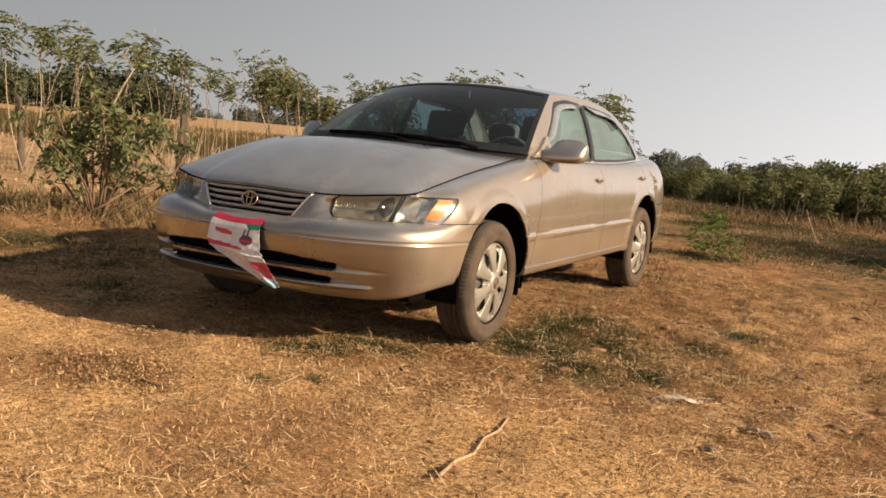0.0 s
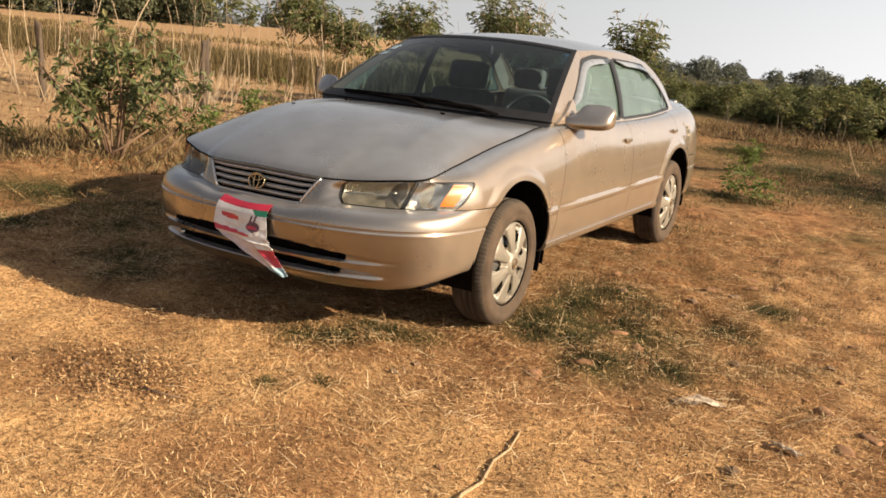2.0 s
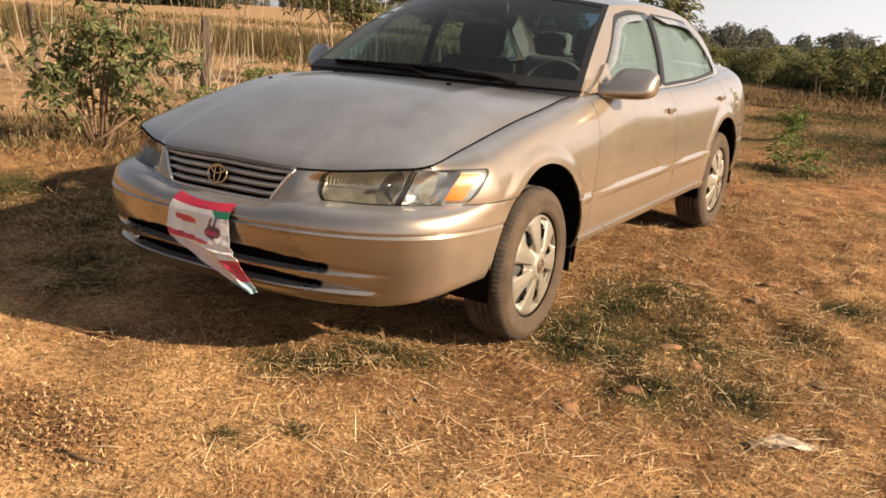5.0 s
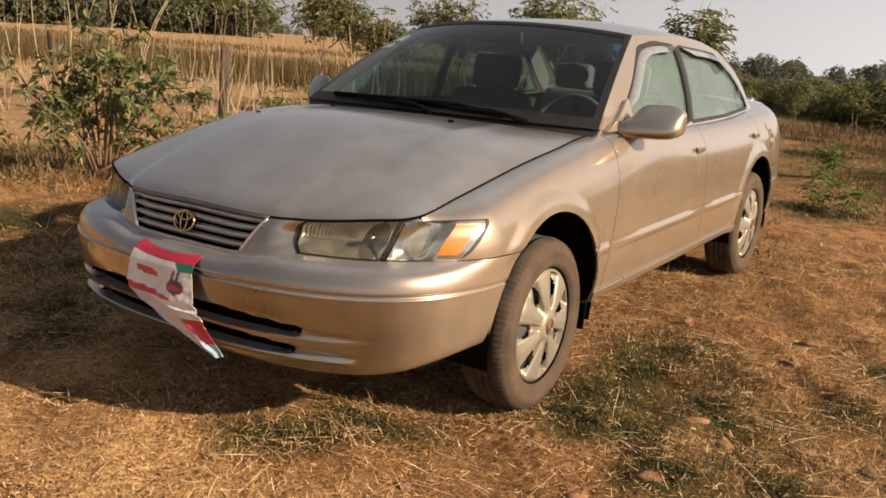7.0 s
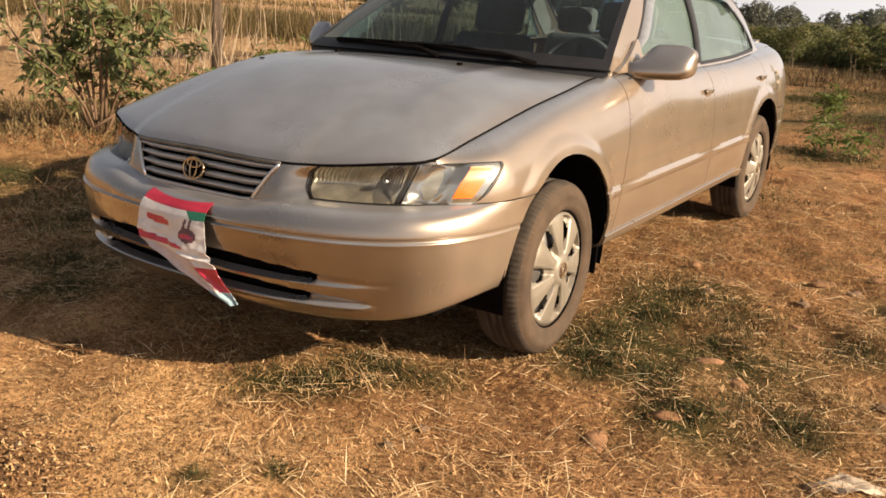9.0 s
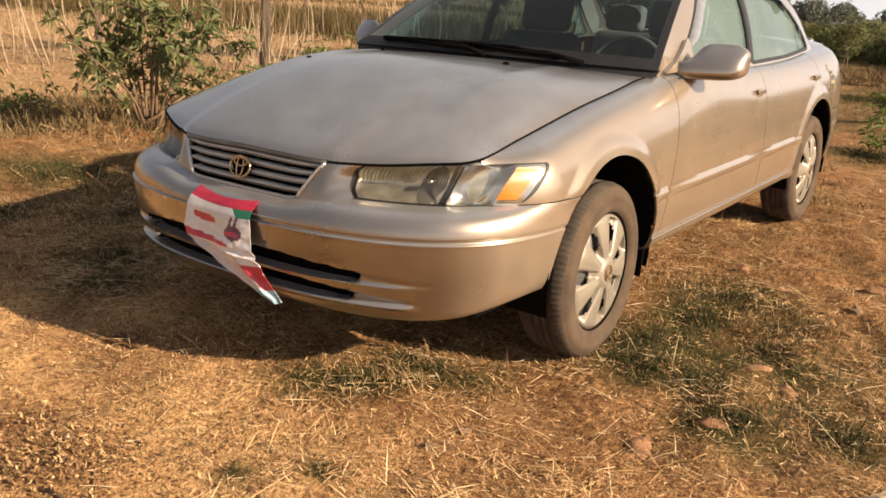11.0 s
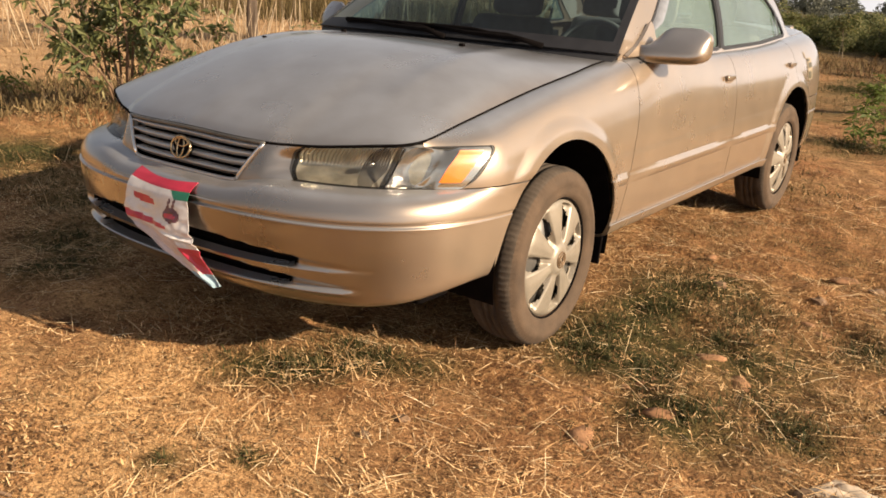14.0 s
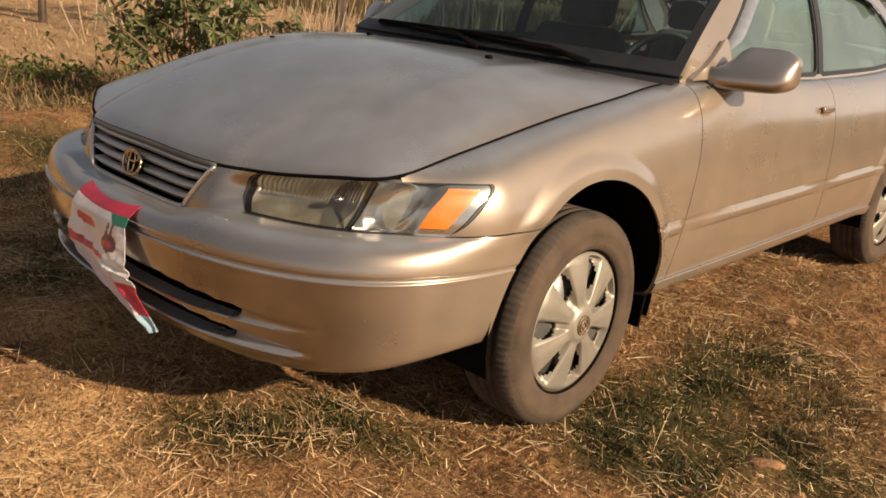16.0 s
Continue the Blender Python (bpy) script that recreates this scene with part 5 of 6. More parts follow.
def island_material(name, stops, rough=0.85, translucent=0.0, spec=0.2):
    """Blades and leaves whose tone differs from piece to piece."""
    m = bpy.data.materials.new(name)
    m.use_nodes = True
    nt = m.node_tree
    b = nt.nodes["Principled BSDF"]
    geo = nt.nodes.new("ShaderNodeNewGeometry")
    c = ramp(nt, geo.outputs["Random Per Island"], stops)
    big = ramp(nt, noise_tex(nt, 1.1, 3), [(0.3, (0.72, 0.72, 0.72)), (0.7, (1, 1, 1))])
    c = mix_rgb(nt, 0.8, c, big, "MULTIPLY")
    nt.links.new(c, b.inputs["Base Color"])
    b.inputs["Roughness"].default_value = rough
    b.inputs["Specular IOR Level"].default_value = spec
    if translucent:
        out = nt.nodes["Material Output"]
        tl = nt.nodes.new("ShaderNodeBsdfTranslucent")
        nt.links.new(c, tl.inputs[0])
        mx = nt.nodes.new("ShaderNodeMixShader")
        mx.inputs[0].default_value = translucent
        nt.links.new(b.outputs[0], mx.inputs[1])
        nt.links.new(tl.outputs[0], mx.inputs[2])
        nt.links.new(mx.outputs[0], out.inputs[0])
    return m


STRAW = island_material("dry_straw", [(0.0, (0.130, 0.060, 0.025)), (0.25, (0.340, 0.185, 0.080)), (0.60, (0.680, 0.430, 0.205)), (1.0, (0.880, 0.650, 0.370))], 0.75)
BROWN_STRAW = island_material("brown_straw", [(0.0, (0.086, 0.046, 0.023)), (0.5, (0.256, 0.140, 0.065)), (0.85, (0.473, 0.290, 0.137)), (1.0, (0.712, 0.509, 0.265))], 0.75)
STUBBLE = island_material("field_stubble", [(0.0, (0.296, 0.194, 0.100)), (0.5, (0.410, 0.279, 0.152)), (1.0, (0.526, 0.386, 0.227))], 0.8)
GRASS = island_material("green_grass", [(0.0, (0.026, 0.034, 0.010)), (0.5, (0.058, 0.062, 0.020)), (0.8, (0.10, 0.085, 0.034)), (1.0, (0.26, 0.18, 0.08))], 0.7, 0.2)
PALE_STALK = island_material("pale_broken_stalk", [(0.0, (0.52, 0.36, 0.19)), (0.6, (0.74, 0.56, 0.33)), (1.0, (0.88, 0.72, 0.48))], 0.7)
MAT_GRASS = island_material("mat_grass", [(0.0, (0.030, 0.026, 0.011)), (0.45, (0.080, 0.070, 0.026)), (0.75, (0.150, 0.105, 0.045)), (1.0, (0.42, 0.29, 0.14))], 0.8, 0.15)
STUBBLE_BROWN = island_material("brown_stubble", [(0.0, (0.075, 0.052, 0.024)), (0.5, (0.185, 0.130, 0.062)), (1.0, (0.34, 0.245, 0.120))], 0.8)
TALL_GRASS = island_material("tall_dry_grass", [(0.0, (0.075, 0.056, 0.025)), (0.5, (0.140, 0.104, 0.045)), (1.0, (0.22, 0.162, 0.074))], 0.8, 0.25)
LEAF = island_material("bush_leaf", [(0.0, (0.065, 0.085, 0.030)), (0.5, (0.145, 0.170, 0.062)), (0.9, (0.25, 0.26, 0.105)), (1.0, (0.34, 0.29, 0.12))], 0.5, 0.42, 0.4)
HEDGE_LEAF = island_material("hedge_leaf", [(0.0, (0.075, 0.088, 0.032)), (0.6, (0.155, 0.170, 0.062)), (1.0, (0.28, 0.25, 0.105))], 0.6, 0.42, 0.3)
TALL_LEAF = island_material("field_plant_leaf", [(0.0, (0.075, 0.096, 0.034)), (0.5, (0.150, 0.172, 0.062)), (1.0, (0.27, 0.26, 0.105))], 0.55, 0.42, 0.35)
WOOD_LEAF = island_material("wood_leaf", [(0.0, (0.055, 0.062, 0.034)), (1.0, (0.115, 0.120, 0.065))], 0.9, 0.15)
WEED_LEAF = island_material("weed_leaf", [(0.0, (0.085, 0.125, 0.030)), (1.0, (0.20, 0.25, 0.065))], 0.6, 0.4)
# leaves of far trees, paled and greyed to paint distance haze into their colour
HAZE_TINT_LEAF = island_material("haze_tint_leaf", [(0.0, (0.105, 0.115, 0.092)), (1.0, (0.165, 0.172, 0.140))], 0.9, 0.25)
STALK = island_material("pale_stalk", [(0.0, (0.20, 0.13, 0.075)), (0.5, (0.42, 0.32, 0.21)), (1.0, (0.60, 0.50, 0.37))], 0.8)
GREY_STEM = material("grey_stem", (0.20, 0.16, 0.115), 0.9, vary=0.3, scale=5)
BARK = material("grey_bark", (0.095, 0.068, 0.047), 0.9, vary=0.35, scale=6, bumpy=0.7, bump_scale=50, dist=0.01)
TWIG = material("brown_twig", (0.16, 0.10, 0.06), 0.9, vary=0.3, scale=10, bumpy=0.3, bump_scale=80)

rng = np.random.default_rng(4)


def blades(base, direction, length, width, lift, droop, mat, name, plain=False):
    """Many bent blades: base points, level directions, rise and bend. One mesh. Plain ones are straight."""
    n = len(base)
    d = np.stack([np.cos(direction), np.sin(direction), 0 * direction], -1)
    side = np.stack([-np.sin(direction), np.cos(direction), 0 * direction], -1)
    up = np.array([0, 0, 1.0])
    rows = []
    for t, wf in ((0.0, 1.0), (1.0, 0.4)) if plain else ((0.0, 1.0), (0.5, 0.8), (1.0, 0.25)):
        c = base + d * (length * np.cos(lift) * t)[:, None] + up * (length * (np.sin(lift) * t - droop * t * t))[:, None]
        c[:, 2] = np.maximum(c[:, 2], base[:, 2])
        w = side * (width * wf / 2)[:, None] + up * (width * 0.25 * rng.uniform(-1, 1, n))[:, None]
        rows += [c - w, c + w]
    p = np.stack(rows, 1).reshape(-1, 3)
    k = np.arange(n)[:, None] * len(rows)
    f = k + [0, 1, 3, 2] if plain else np.concatenate([k + [0, 1, 3, 2], k + [2, 3, 5, 4]])
    return mesh_object(name, p, f, mat, smooth=False)


def scatter(n, x0, x1, y0, y1, keep):
    x, y = rng.uniform(x0, x1, n), rng.uniform(y0, y1, n)
    k = rng.uniform(0, 1, n) < keep(x, y)
    return x[k], y[k]


def patchy(x, y):
    clumps = np.clip(0.62 + 1.5 * fbm(x, y, 5.5, 2, 83.0), 0.12, 1.0)
    return np.clip(0.62 + 1.4 * fbm(x, y, 1.1, 3, 21.0), 0.03, 1.0) * clumps * (0.80 + 0.20 * step(-1.5, -0.8, y)) * (1 - 0.75 * np.exp(-(((x + 0.5) / 0.7) ** 2 + ((y + 1.7) / 0.35) ** 2)))


def lay_straw(name, label, n, area, lo, hi, wlo, whi, keep, lift=0.16, mat=None, plain=False):
    x, y = scatter(n, *area, keep)
    m = len(x)
    swirl = 0.35 + 2.2 * fbm(x, y, 0.8, 2, 33.0) + rng.normal(0, 1.0, m) * rng.uniform(0.4, 1.9, m) + math.pi * rng.integers(0, 2, m)
    base = np.stack([x, y, ground_z(x, y) + rng.uniform(0.0, 0.012, m)], -1)
    ob = blades(base, swirl, rng.uniform(lo, hi, m) * rng.uniform(0.5, 1.0, m), rng.uniform(wlo, whi, m), np.abs(rng.normal(0, lift, m)), rng.uniform(0.02, 0.22, m), mat or STRAW, name, plain)
    return tagged(ob, label, "straw", kind="stuff")


def mats(x, y):
    """Where short withered grass stands in mats: beside the wheels and in loose patches before the car."""
    beside = step(-0.75, -0.1, y + 0.25 * fbm(x, y, 2.2, 2, 14.0)) * step(0.55, 0.85, x) * (1 - 0.75 * step(1.7, 2.4, x)) * (1 - step(2.2, 4.5, y))
    beside = np.maximum(beside, 0.9 * np.exp(-(((x - 0.45) / 0.36) ** 2 + ((y + 0.60) / 0.32) ** 2) ** 1.5))
    return np.clip((beside + 0.16) * (0.25 + 1.7 * np.clip(fbm(x, y, 2.6, 3, 51.0) + 0.28, 0, 1)), 0, 1)


lay_straw("straw", "trampled dry straw lying on the soil", 150000, (-2.8, 4.2, -3.4, 3.6), 0.04, 0.19, 0.0011, 0.0027, lambda x, y: patchy(x, y) * (1 - 0.45 * mats(x, y)) * (0.45 + 0.55 * step(-1.7, -0.9, y + 0.2 * x)) * (1 - 0.60 * step(-0.9, -0.3, y) * step(0.5, 0.9, x) * (1 - step(1.5, 2.1, x))))
lay_straw("brown_straw", "withered brown grass trodden flat beside the car", 20000, (0.1, 2.6, -1.0, 4.2), 0.03, 0.11, 0.0012, 0.0030, patchy, 0.45, BROWN_STRAW)
lay_straw("withered_grass", "short withered grass standing in brown mats", 110000, (-0.6, 3.2, -2.4, 3.6), 0.012, 0.050, 0.0012, 0.0030, mats, 0.85, MAT_GRASS, True)
lay_straw("pale_stalks", "pale broken stalks scattered over the straw", 11000, (-2.4, 3.6, -3.2, 3.2), 0.05, 0.20, 0.0015, 0.0032, lambda x, y: (0.3 + 0.7 * patchy(x, y)) * (0.22 + 0.78 * step(-1.5, -0.7, y + 0.25 * x)), 0.25, PALE_STALK)
lay_straw("straw_chaff", "short broken bits of dry straw", 135000, (-2.4, 3.4, -3.4, 1.2), 0.010, 0.040, 0.0014, 0.0036, lambda x, y: 0.35 + 0.65 * patchy(x, y), 0.5, None, True)
lay_straw("straw_beyond", "dry straw and withered grass on the soil", 26000, (-7.0, 9.0, 2.6, 14.0), 0.05, 0.20, 0.003, 0.007, patchy, 0.35, None, True)
lay_straw("weedy_mat", "low olive and brown weeds on the soil beyond the car", 60000, (0.2, 9.0, 3.2, 14.0), 0.02, 0.09, 0.005, 0.011, lambda x, y: np.clip(0.22 + 1.8 * fbm(x, y, 0.55, 3, 61.0), 0, 1), 0.8, MAT_GRASS, True)
lay_straw("straw_verge", "withered grass beside the bush", 14000, (-8.0, -2.4, -2.5, 7.0), 0.06, 0.22, 0.002, 0.005, patchy, 0.4, None, True)

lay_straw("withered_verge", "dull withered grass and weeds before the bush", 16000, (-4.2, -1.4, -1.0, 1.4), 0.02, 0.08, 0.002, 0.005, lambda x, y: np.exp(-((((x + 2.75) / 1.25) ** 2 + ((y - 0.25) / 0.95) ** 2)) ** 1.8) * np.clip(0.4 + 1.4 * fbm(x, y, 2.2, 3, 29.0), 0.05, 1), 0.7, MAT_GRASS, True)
lay_straw("leaf_litter", "small heap of withered leaves and chaff", 9000, (-0.45, 0.60, -2.0, -1.30), 0.008, 0.026, 0.004, 0.009, lambda x, y: np.exp(-((((x - 0.06) / 0.30) ** 2 + ((y + 1.66) / 0.19) ** 2)) ** 1.2), 0.6, BROWN_STRAW)

gx, gy = [], []
for cx, cy, r in GREEN_PATCHES:
    n = int(min(6000, 10000 * r * r) + 220 * min(1.0, (r / 0.16) ** 1.5))
    a, q = rng.uniform(0, 2 * math.pi, n), r * np.abs(rng.normal(0, 0.52, n))
    gx.append(cx + q * np.cos(a))
    gy.append(cy + q * np.sin(a))
gx, gy = np.concatenate(gx), np.concatenate(gy)
k = rng.uniform(0, 1, len(gx)) < np.clip(0.55 + 0.9 * fbm(gx, gy, 3.0, 2, 5.0), 0.05, 1)
k &= ~((np.abs(gx + 0.03) < 0.80) & (gy > -0.45) & (gy < 3.4))
gx, gy = gx[k], gy[k]
m = len(gx)
far_k = step(3.0, 8.0, gy)
ob = blades(np.stack([gx, gy, ground_z(gx, gy)], -1), rng.uniform(0, 2 * math.pi, m), rng.uniform(0.018, 0.055, m) * (1 + 0.9 * far_k), rng.uniform(0.002, 0.005, m) * (1 + 0.5 * far_k), rng.uniform(0.35, 1.3, m), rng.uniform(0.1, 0.5, m), GRASS, "green_grass")
tagged(ob, "low green grass in scattered tufts", "grass", kind="stuff")


# loose crumbs of soil
def soil_crumbs(n):
    x, y = scatter(n, -1.6, 3.4, -3.0, 1.4, lambda x, y: np.clip(0.25 + 1.3 * fbm(x, y, 1.3, 3, 41.0), 0.04, 1) * np.where(y < -0.7, 1.0, 0.35 * (x > 1.3)))
    m = len(x)
    r = 0.002 + 0.0055 * rng.uniform(0, 1, m) ** 3
    c = np.stack([x, y, ground_z(x, y) + r * 0.3], -1)
    o = np.array([(1, 0, 0), (0, 1, 0), (-1, 0, 0), (0, -1, 0), (0, 0, 0.8), (0, 0, -0.6)], float)
    a = rng.uniform(0, 6.28, m)
    ca, sa = np.cos(a)[:, None], np.sin(a)[:, None]
    q = o[None] * rng.uniform(0.6, 1.5, (m, 6, 1)) * r[:, None, None]
    q = np.stack([q[..., 0] * ca - q[..., 1] * sa, q[..., 0] * sa + q[..., 1] * ca, q[..., 2] + 0.3 * q[..., 0]], -1) + c[:, None]
    k = np.arange(m)[:, None] * 6
    f = np.concatenate([k + [i, (i + 1) % 4, 4] for i in range(4)] + [k + [(i + 1) % 4, i, 5] for i in range(4)])
    return tagged(mesh_object("soil_crumbs", q.reshape(-1, 3), f, CRUMB, smooth=False), "loose crumbs of dry sandy soil", "soil", kind="stuff")


CRUMB = island_material("soil_crumb", [(0.0, (0.20, 0.115, 0.052)), (0.5, (0.34, 0.205, 0.095)), (1.0, (0.50, 0.32, 0.155))], 0.95, 0.0, 0.1)
soil_crumbs(42000)


# clods and small stones
def clod(r, seed):
    bm = bmesh.new()
    bmesh.ops.create_icosphere(bm, subdivisions=2, radius=r)
    for v in bm.verts:
        v.co *= 0.8 + 0.5 * noise.noise(v.co / r * 1.3 + Vector((seed, 0, 0)))
        v.co.z *= 0.55
    me = bpy.data.meshes.new("clod")
    bm.to_mesh(me)
    bm.free()
    me.materials.append(CLOD)
    return me


CLOD = material("dark_clod", (0.17, 0.105, 0.06), 0.95, vary=0.35, scale=20, bumpy=0.6, bump_scale=80)
for k, (x, y, r) in enumerate([(1.92, 0.27, 0.030), (1.49, 1.12, 0.040), (1.10, 1.03, 0.035), (0.82, -0.78, 0.028), (0.80, -0.92, 0.022), (2.16, -0.87, 0.035), (1.83, -0.40, 0.030), (1.64, 1.50, 0.045), (2.3, 0.5, 0.03), (-0.1, -1.7, 0.02), (0.05, -1.55, 0.018), (0.15, -1.62, 0.02)]):
    o = tagged(new("clod", clod(r, k * 3.1)), "dark lump of dry earth on the soil", "clod", "clods on the soil")
    o.location = (x, y, float(ground_z(x, y)) + r * 0.15)
    o.rotation_euler = (0, 0, k)

# low lumps of crusted soil
def soil_lumps(n):
    x, y = scatter(n, 0.9, 3.2, -1.6, 3.4, lambda x, y: np.clip(0.30 + 1.2 * fbm(x, y, 1.7, 3, 83.0), 0.05, 1) * np.where(y < -0.4, 0.35, 1.0))
    P, F, k = [], [], 0
    ico = bmesh.new()
    bmesh.ops.create_icosphere(ico, subdivisions=2, radius=1)
    v0, f0 = np.array([v.co for v in ico.verts]), np.array([[v.index for v in q.verts] for q in ico.faces])
    ico.free()
    for a, b in zip(x, y):
        r = 0.012 + 0.034 * rng.uniform() ** 2.5
        wob = np.array([1 + 0.55 * noise.noise(Vector(q * 1.4 + np.array([a * 31, b * 17, 0]))) for q in v0])
        t = rng.uniform(0, 6.3)
        q = v0 * wob[:, None] * r * np.array([1.6, 0.9, 0.34])
        q = np.stack([q[:, 0] * math.cos(t) - q[:, 1] * math.sin(t), q[:, 0] * math.sin(t) + q[:, 1] * math.cos(t), q[:, 2]], -1)
        P.append(q + np.array([a, b, float(ground_z(a, b)) - 0.04 * r]))
        F.append(f0 + k)
        k += len(v0)
    return tagged(mesh_object("soil_lumps", np.concatenate(P), np.concatenate(F), LUMP), "low lumps of crusted red-brown soil", "soil", kind="stuff")


LUMP = material("crusted_soil", (0.27, 0.140, 0.068), 0.95, vary=0.4, scale=14, bumpy=0.7, bump_scale=90)
soil_lumps(260)

# a bleached stick, a dark twig, scraps of plastic film
def stick(name, pts, r, mat, label):
    v, f = tube([(x, y, float(ground_z(x, y)) + z) for x, y, z in pts], r, 8, 0.6)
    return tagged(mesh_object(name, v, f, mat), label, "stick")


PALE_WOOD = material("bleached_wood", (0.40, 0.28, 0.16), 0.85, vary=0.2, scale=12, bumpy=0.4, bump_scale=70)
stick("stick", [(1.560, -1.78, 0.010), (1.528, -1.62, 0.007), (1.532, -1.50, 0.006), (1.500, -1.36, 0.006), (1.498, -1.24, 0.007), (1.465, -1.08, 0.006)], 0.007, PALE_WOOD, "bleached bent stick lying in the straw")
stick("twig", [(0.26, -1.73, 0.010), (0.33, -1.715, 0.012), (0.41, -1.69, 0.008)], 0.006, TWIG, "short dark twig on the soil")
FILM = material("white_plastic_film", (0.50, 0.41, 0.31), 0.65, vary=0.15, scale=15, bumpy=0.3, bump_scale=60)


def scrap(x, y, a, b, turn, seed, label):
    u, w = np.meshgrid(np.linspace(-1, 1, 22), np.linspace(-1, 1, 14), indexing="ij")
    px, py = u * a * (1 + 0.25 * np.sin(3 * w + seed)), w * b * (1 + 0.3 * np.sin(2.2 * u + seed))
    z = 0.010 + 0.014 * fbm(u, w, 1.8, 3, seed) + 0.008 * (1 - u * u)
    q = np.stack([px, py, np.maximum(z, 0.002)], -1).reshape(-1, 3)
    o = tagged(thick(mesh_object("plastic_scrap", q, grid(22, 14), FILM), 0.0015), label, "litter", "scraps of litter")
    o.matrix_world = pose(x, y, float(ground_z(x, y)), 0, 0, turn)


scrap(1.91, -0.33, 0.085, 0.040, 25, 2.0, "crumpled white plastic scrap lying in the straw")
scrap(2.28, -0.60, 0.055, 0.018, -20, 5.0, "small dusty plastic strip on the soil")

# ---- advertising sheet on the bumper ----
def sheet_material():
    return [material("sheet_white", (0.64, 0.62, 0.62), 0.28, vary=0.12, scale=12, coat=0.4), material("sheet_red", (0.46, 0.025, 0.055), 0.3, vary=0.15, scale=14, coat=0.4), material("sheet_green", (0.02, 0.16, 0.09), 0.3, vary=0.15, scale=14, coat=0.4),
            material("sheet_back", (0.52, 0.44, 0.43), 0.4, vary=0.2, scale=10), material("sheet_dark", (0.10, 0.03, 0.05), 0.3, vary=0.2, scale=20, coat=0.3),
            material("sheet_blue", (0.30, 0.42, 0.48), 0.3, vary=0.2, scale=20, coat=0.3)]


def hanging_sheet():
    """A printed plastic sheet: tucked in under the grille, hanging over the bumper, its lower part folded to a point."""
    nu, nv = 61, 81
    u, v = np.linspace(0, 1, nu), np.linspace(0, 1, nv)
    U, V = np.meshgrid(u, v, indexing="ij")
    keys = np.array([0.0, 0.14, 0.36, 0.46, 1.0])
    lx = np.interp(V, keys, [-0.140, -0.142, -0.140, -0.118, 0.242])
    rx = np.interp(V, keys, [0.148, 0.150, 0.163, 0.172, 0.268])
    lz = np.interp(V, keys, [0.574, 0.546, 0.458, 0.426, 0.268])
    rz = np.interp(V, keys, [0.570, 0.541, 0.464, 0.423, 0.276])
    X = lx + (rx - lx) * U
    Z = lz + (rz - lz) * U - 0.010 * np.sin(math.pi * U) * (1 - V)
    nose = -(NOSE + 0.004) * (1 - (np.abs(X) / HALF) ** 2.6) ** 0.25
    inset = np.interp(Z, [0.25, 0.40, 0.52, 0.545, 0.562, 0.576], [0.02, 0.0, 0.0, 0.012, 0.030, 0.056])
    Y = nose + inset - 0.010 - 0.014 * np.sin(math.pi * V * 0.9) ** 2 - 0.006 * np.sin(9 * U + 4 * V) * step(0.1, 0.4, V) - 0.012 * step(0.5, 1.0, V) * (1 - U) - 0.006 * np.exp(-((V - 0.44) / 0.05) ** 2)
    # creases from being folded and blown about
    Y = Y - step(0.10, 0.35, V) * (0.010 * np.abs(fbm(U * 1.3 + 0.4 * V, V * 2.6, 2.6, 3, 71.0)) + 0.010 * np.exp(-((V - 0.50 - 0.10 * (U - 0.5)) / 0.018) ** 2) * step(0.3, 0.6, U))
    p = np.stack([X, Y, Z], -1).reshape(-1, 3)
    f = grid(nu, nv)[:, ::-1]
    cu, cv = (np.arange(len(f)) // (nv - 1) + 0.5) / (nu - 1), (np.arange(len(f)) % (nv - 1) + 0.5) / (nv - 1)
    idx = np.zeros(len(f), int)
    idx[cv < 0.125] = 1
    idx[(cv >= 0.125) & (cv < 0.20) & (cu > 0.70 + (cv - 0.125) * 1.5)] = 2
    idx[(((cu - 0.30) / 0.17) ** 4 + ((cv - 0.255 - 0.05 * (cu - 0.3)) / 0.030) ** 4) < 1] = 1
    idx[(((cu - 0.76) / 0.13) ** 2 + ((cv - 0.335) / 0.060) ** 2) < 1] = 4
    idx[((np.abs(cu - 0.72 - 0.5 * (0.24 - cv)) < 0.02) | (np.abs(cu - 0.80 - 0.5 * (0.24 - cv)) < 0.02)) & (cv > 0.20) & (cv < 0.30)] = 4
    idx[(((cu - 0.74) / 0.09) ** 2 + ((cv - 0.345) / 0.020) ** 2) < 1] = 1
    idx[cv > 0.455] = 3
    idx[(cv > 0.375 + 0.07 * cu) & (cv < 0.455) & (cu < 0.68)] = 1
    idx[(cv > 0.445) & (cv < 0.50 + 0.06 * cu) & (cu > 0.22 + (cv - 0.44) * 2) & (cu < 0.90)] = 0
    idx[(cv > 0.50) & (cv < 0.68) & (cu > 0.66)] = 0
    idx[(cv > 0.62) & (cv < 0.90) & (cu > 0.60)] = 1
    idx[cv > 0.88] = 5
    o = mesh_object("plastic_sheet", p, f, sheet_material(), None, "", idx)
    thick(o, 0.0012)
    o.location = CAR_AT
    return tagged(o, "torn white and red printed plastic sheet hanging from the bumper", "plastic sheet")


hanging_sheet()

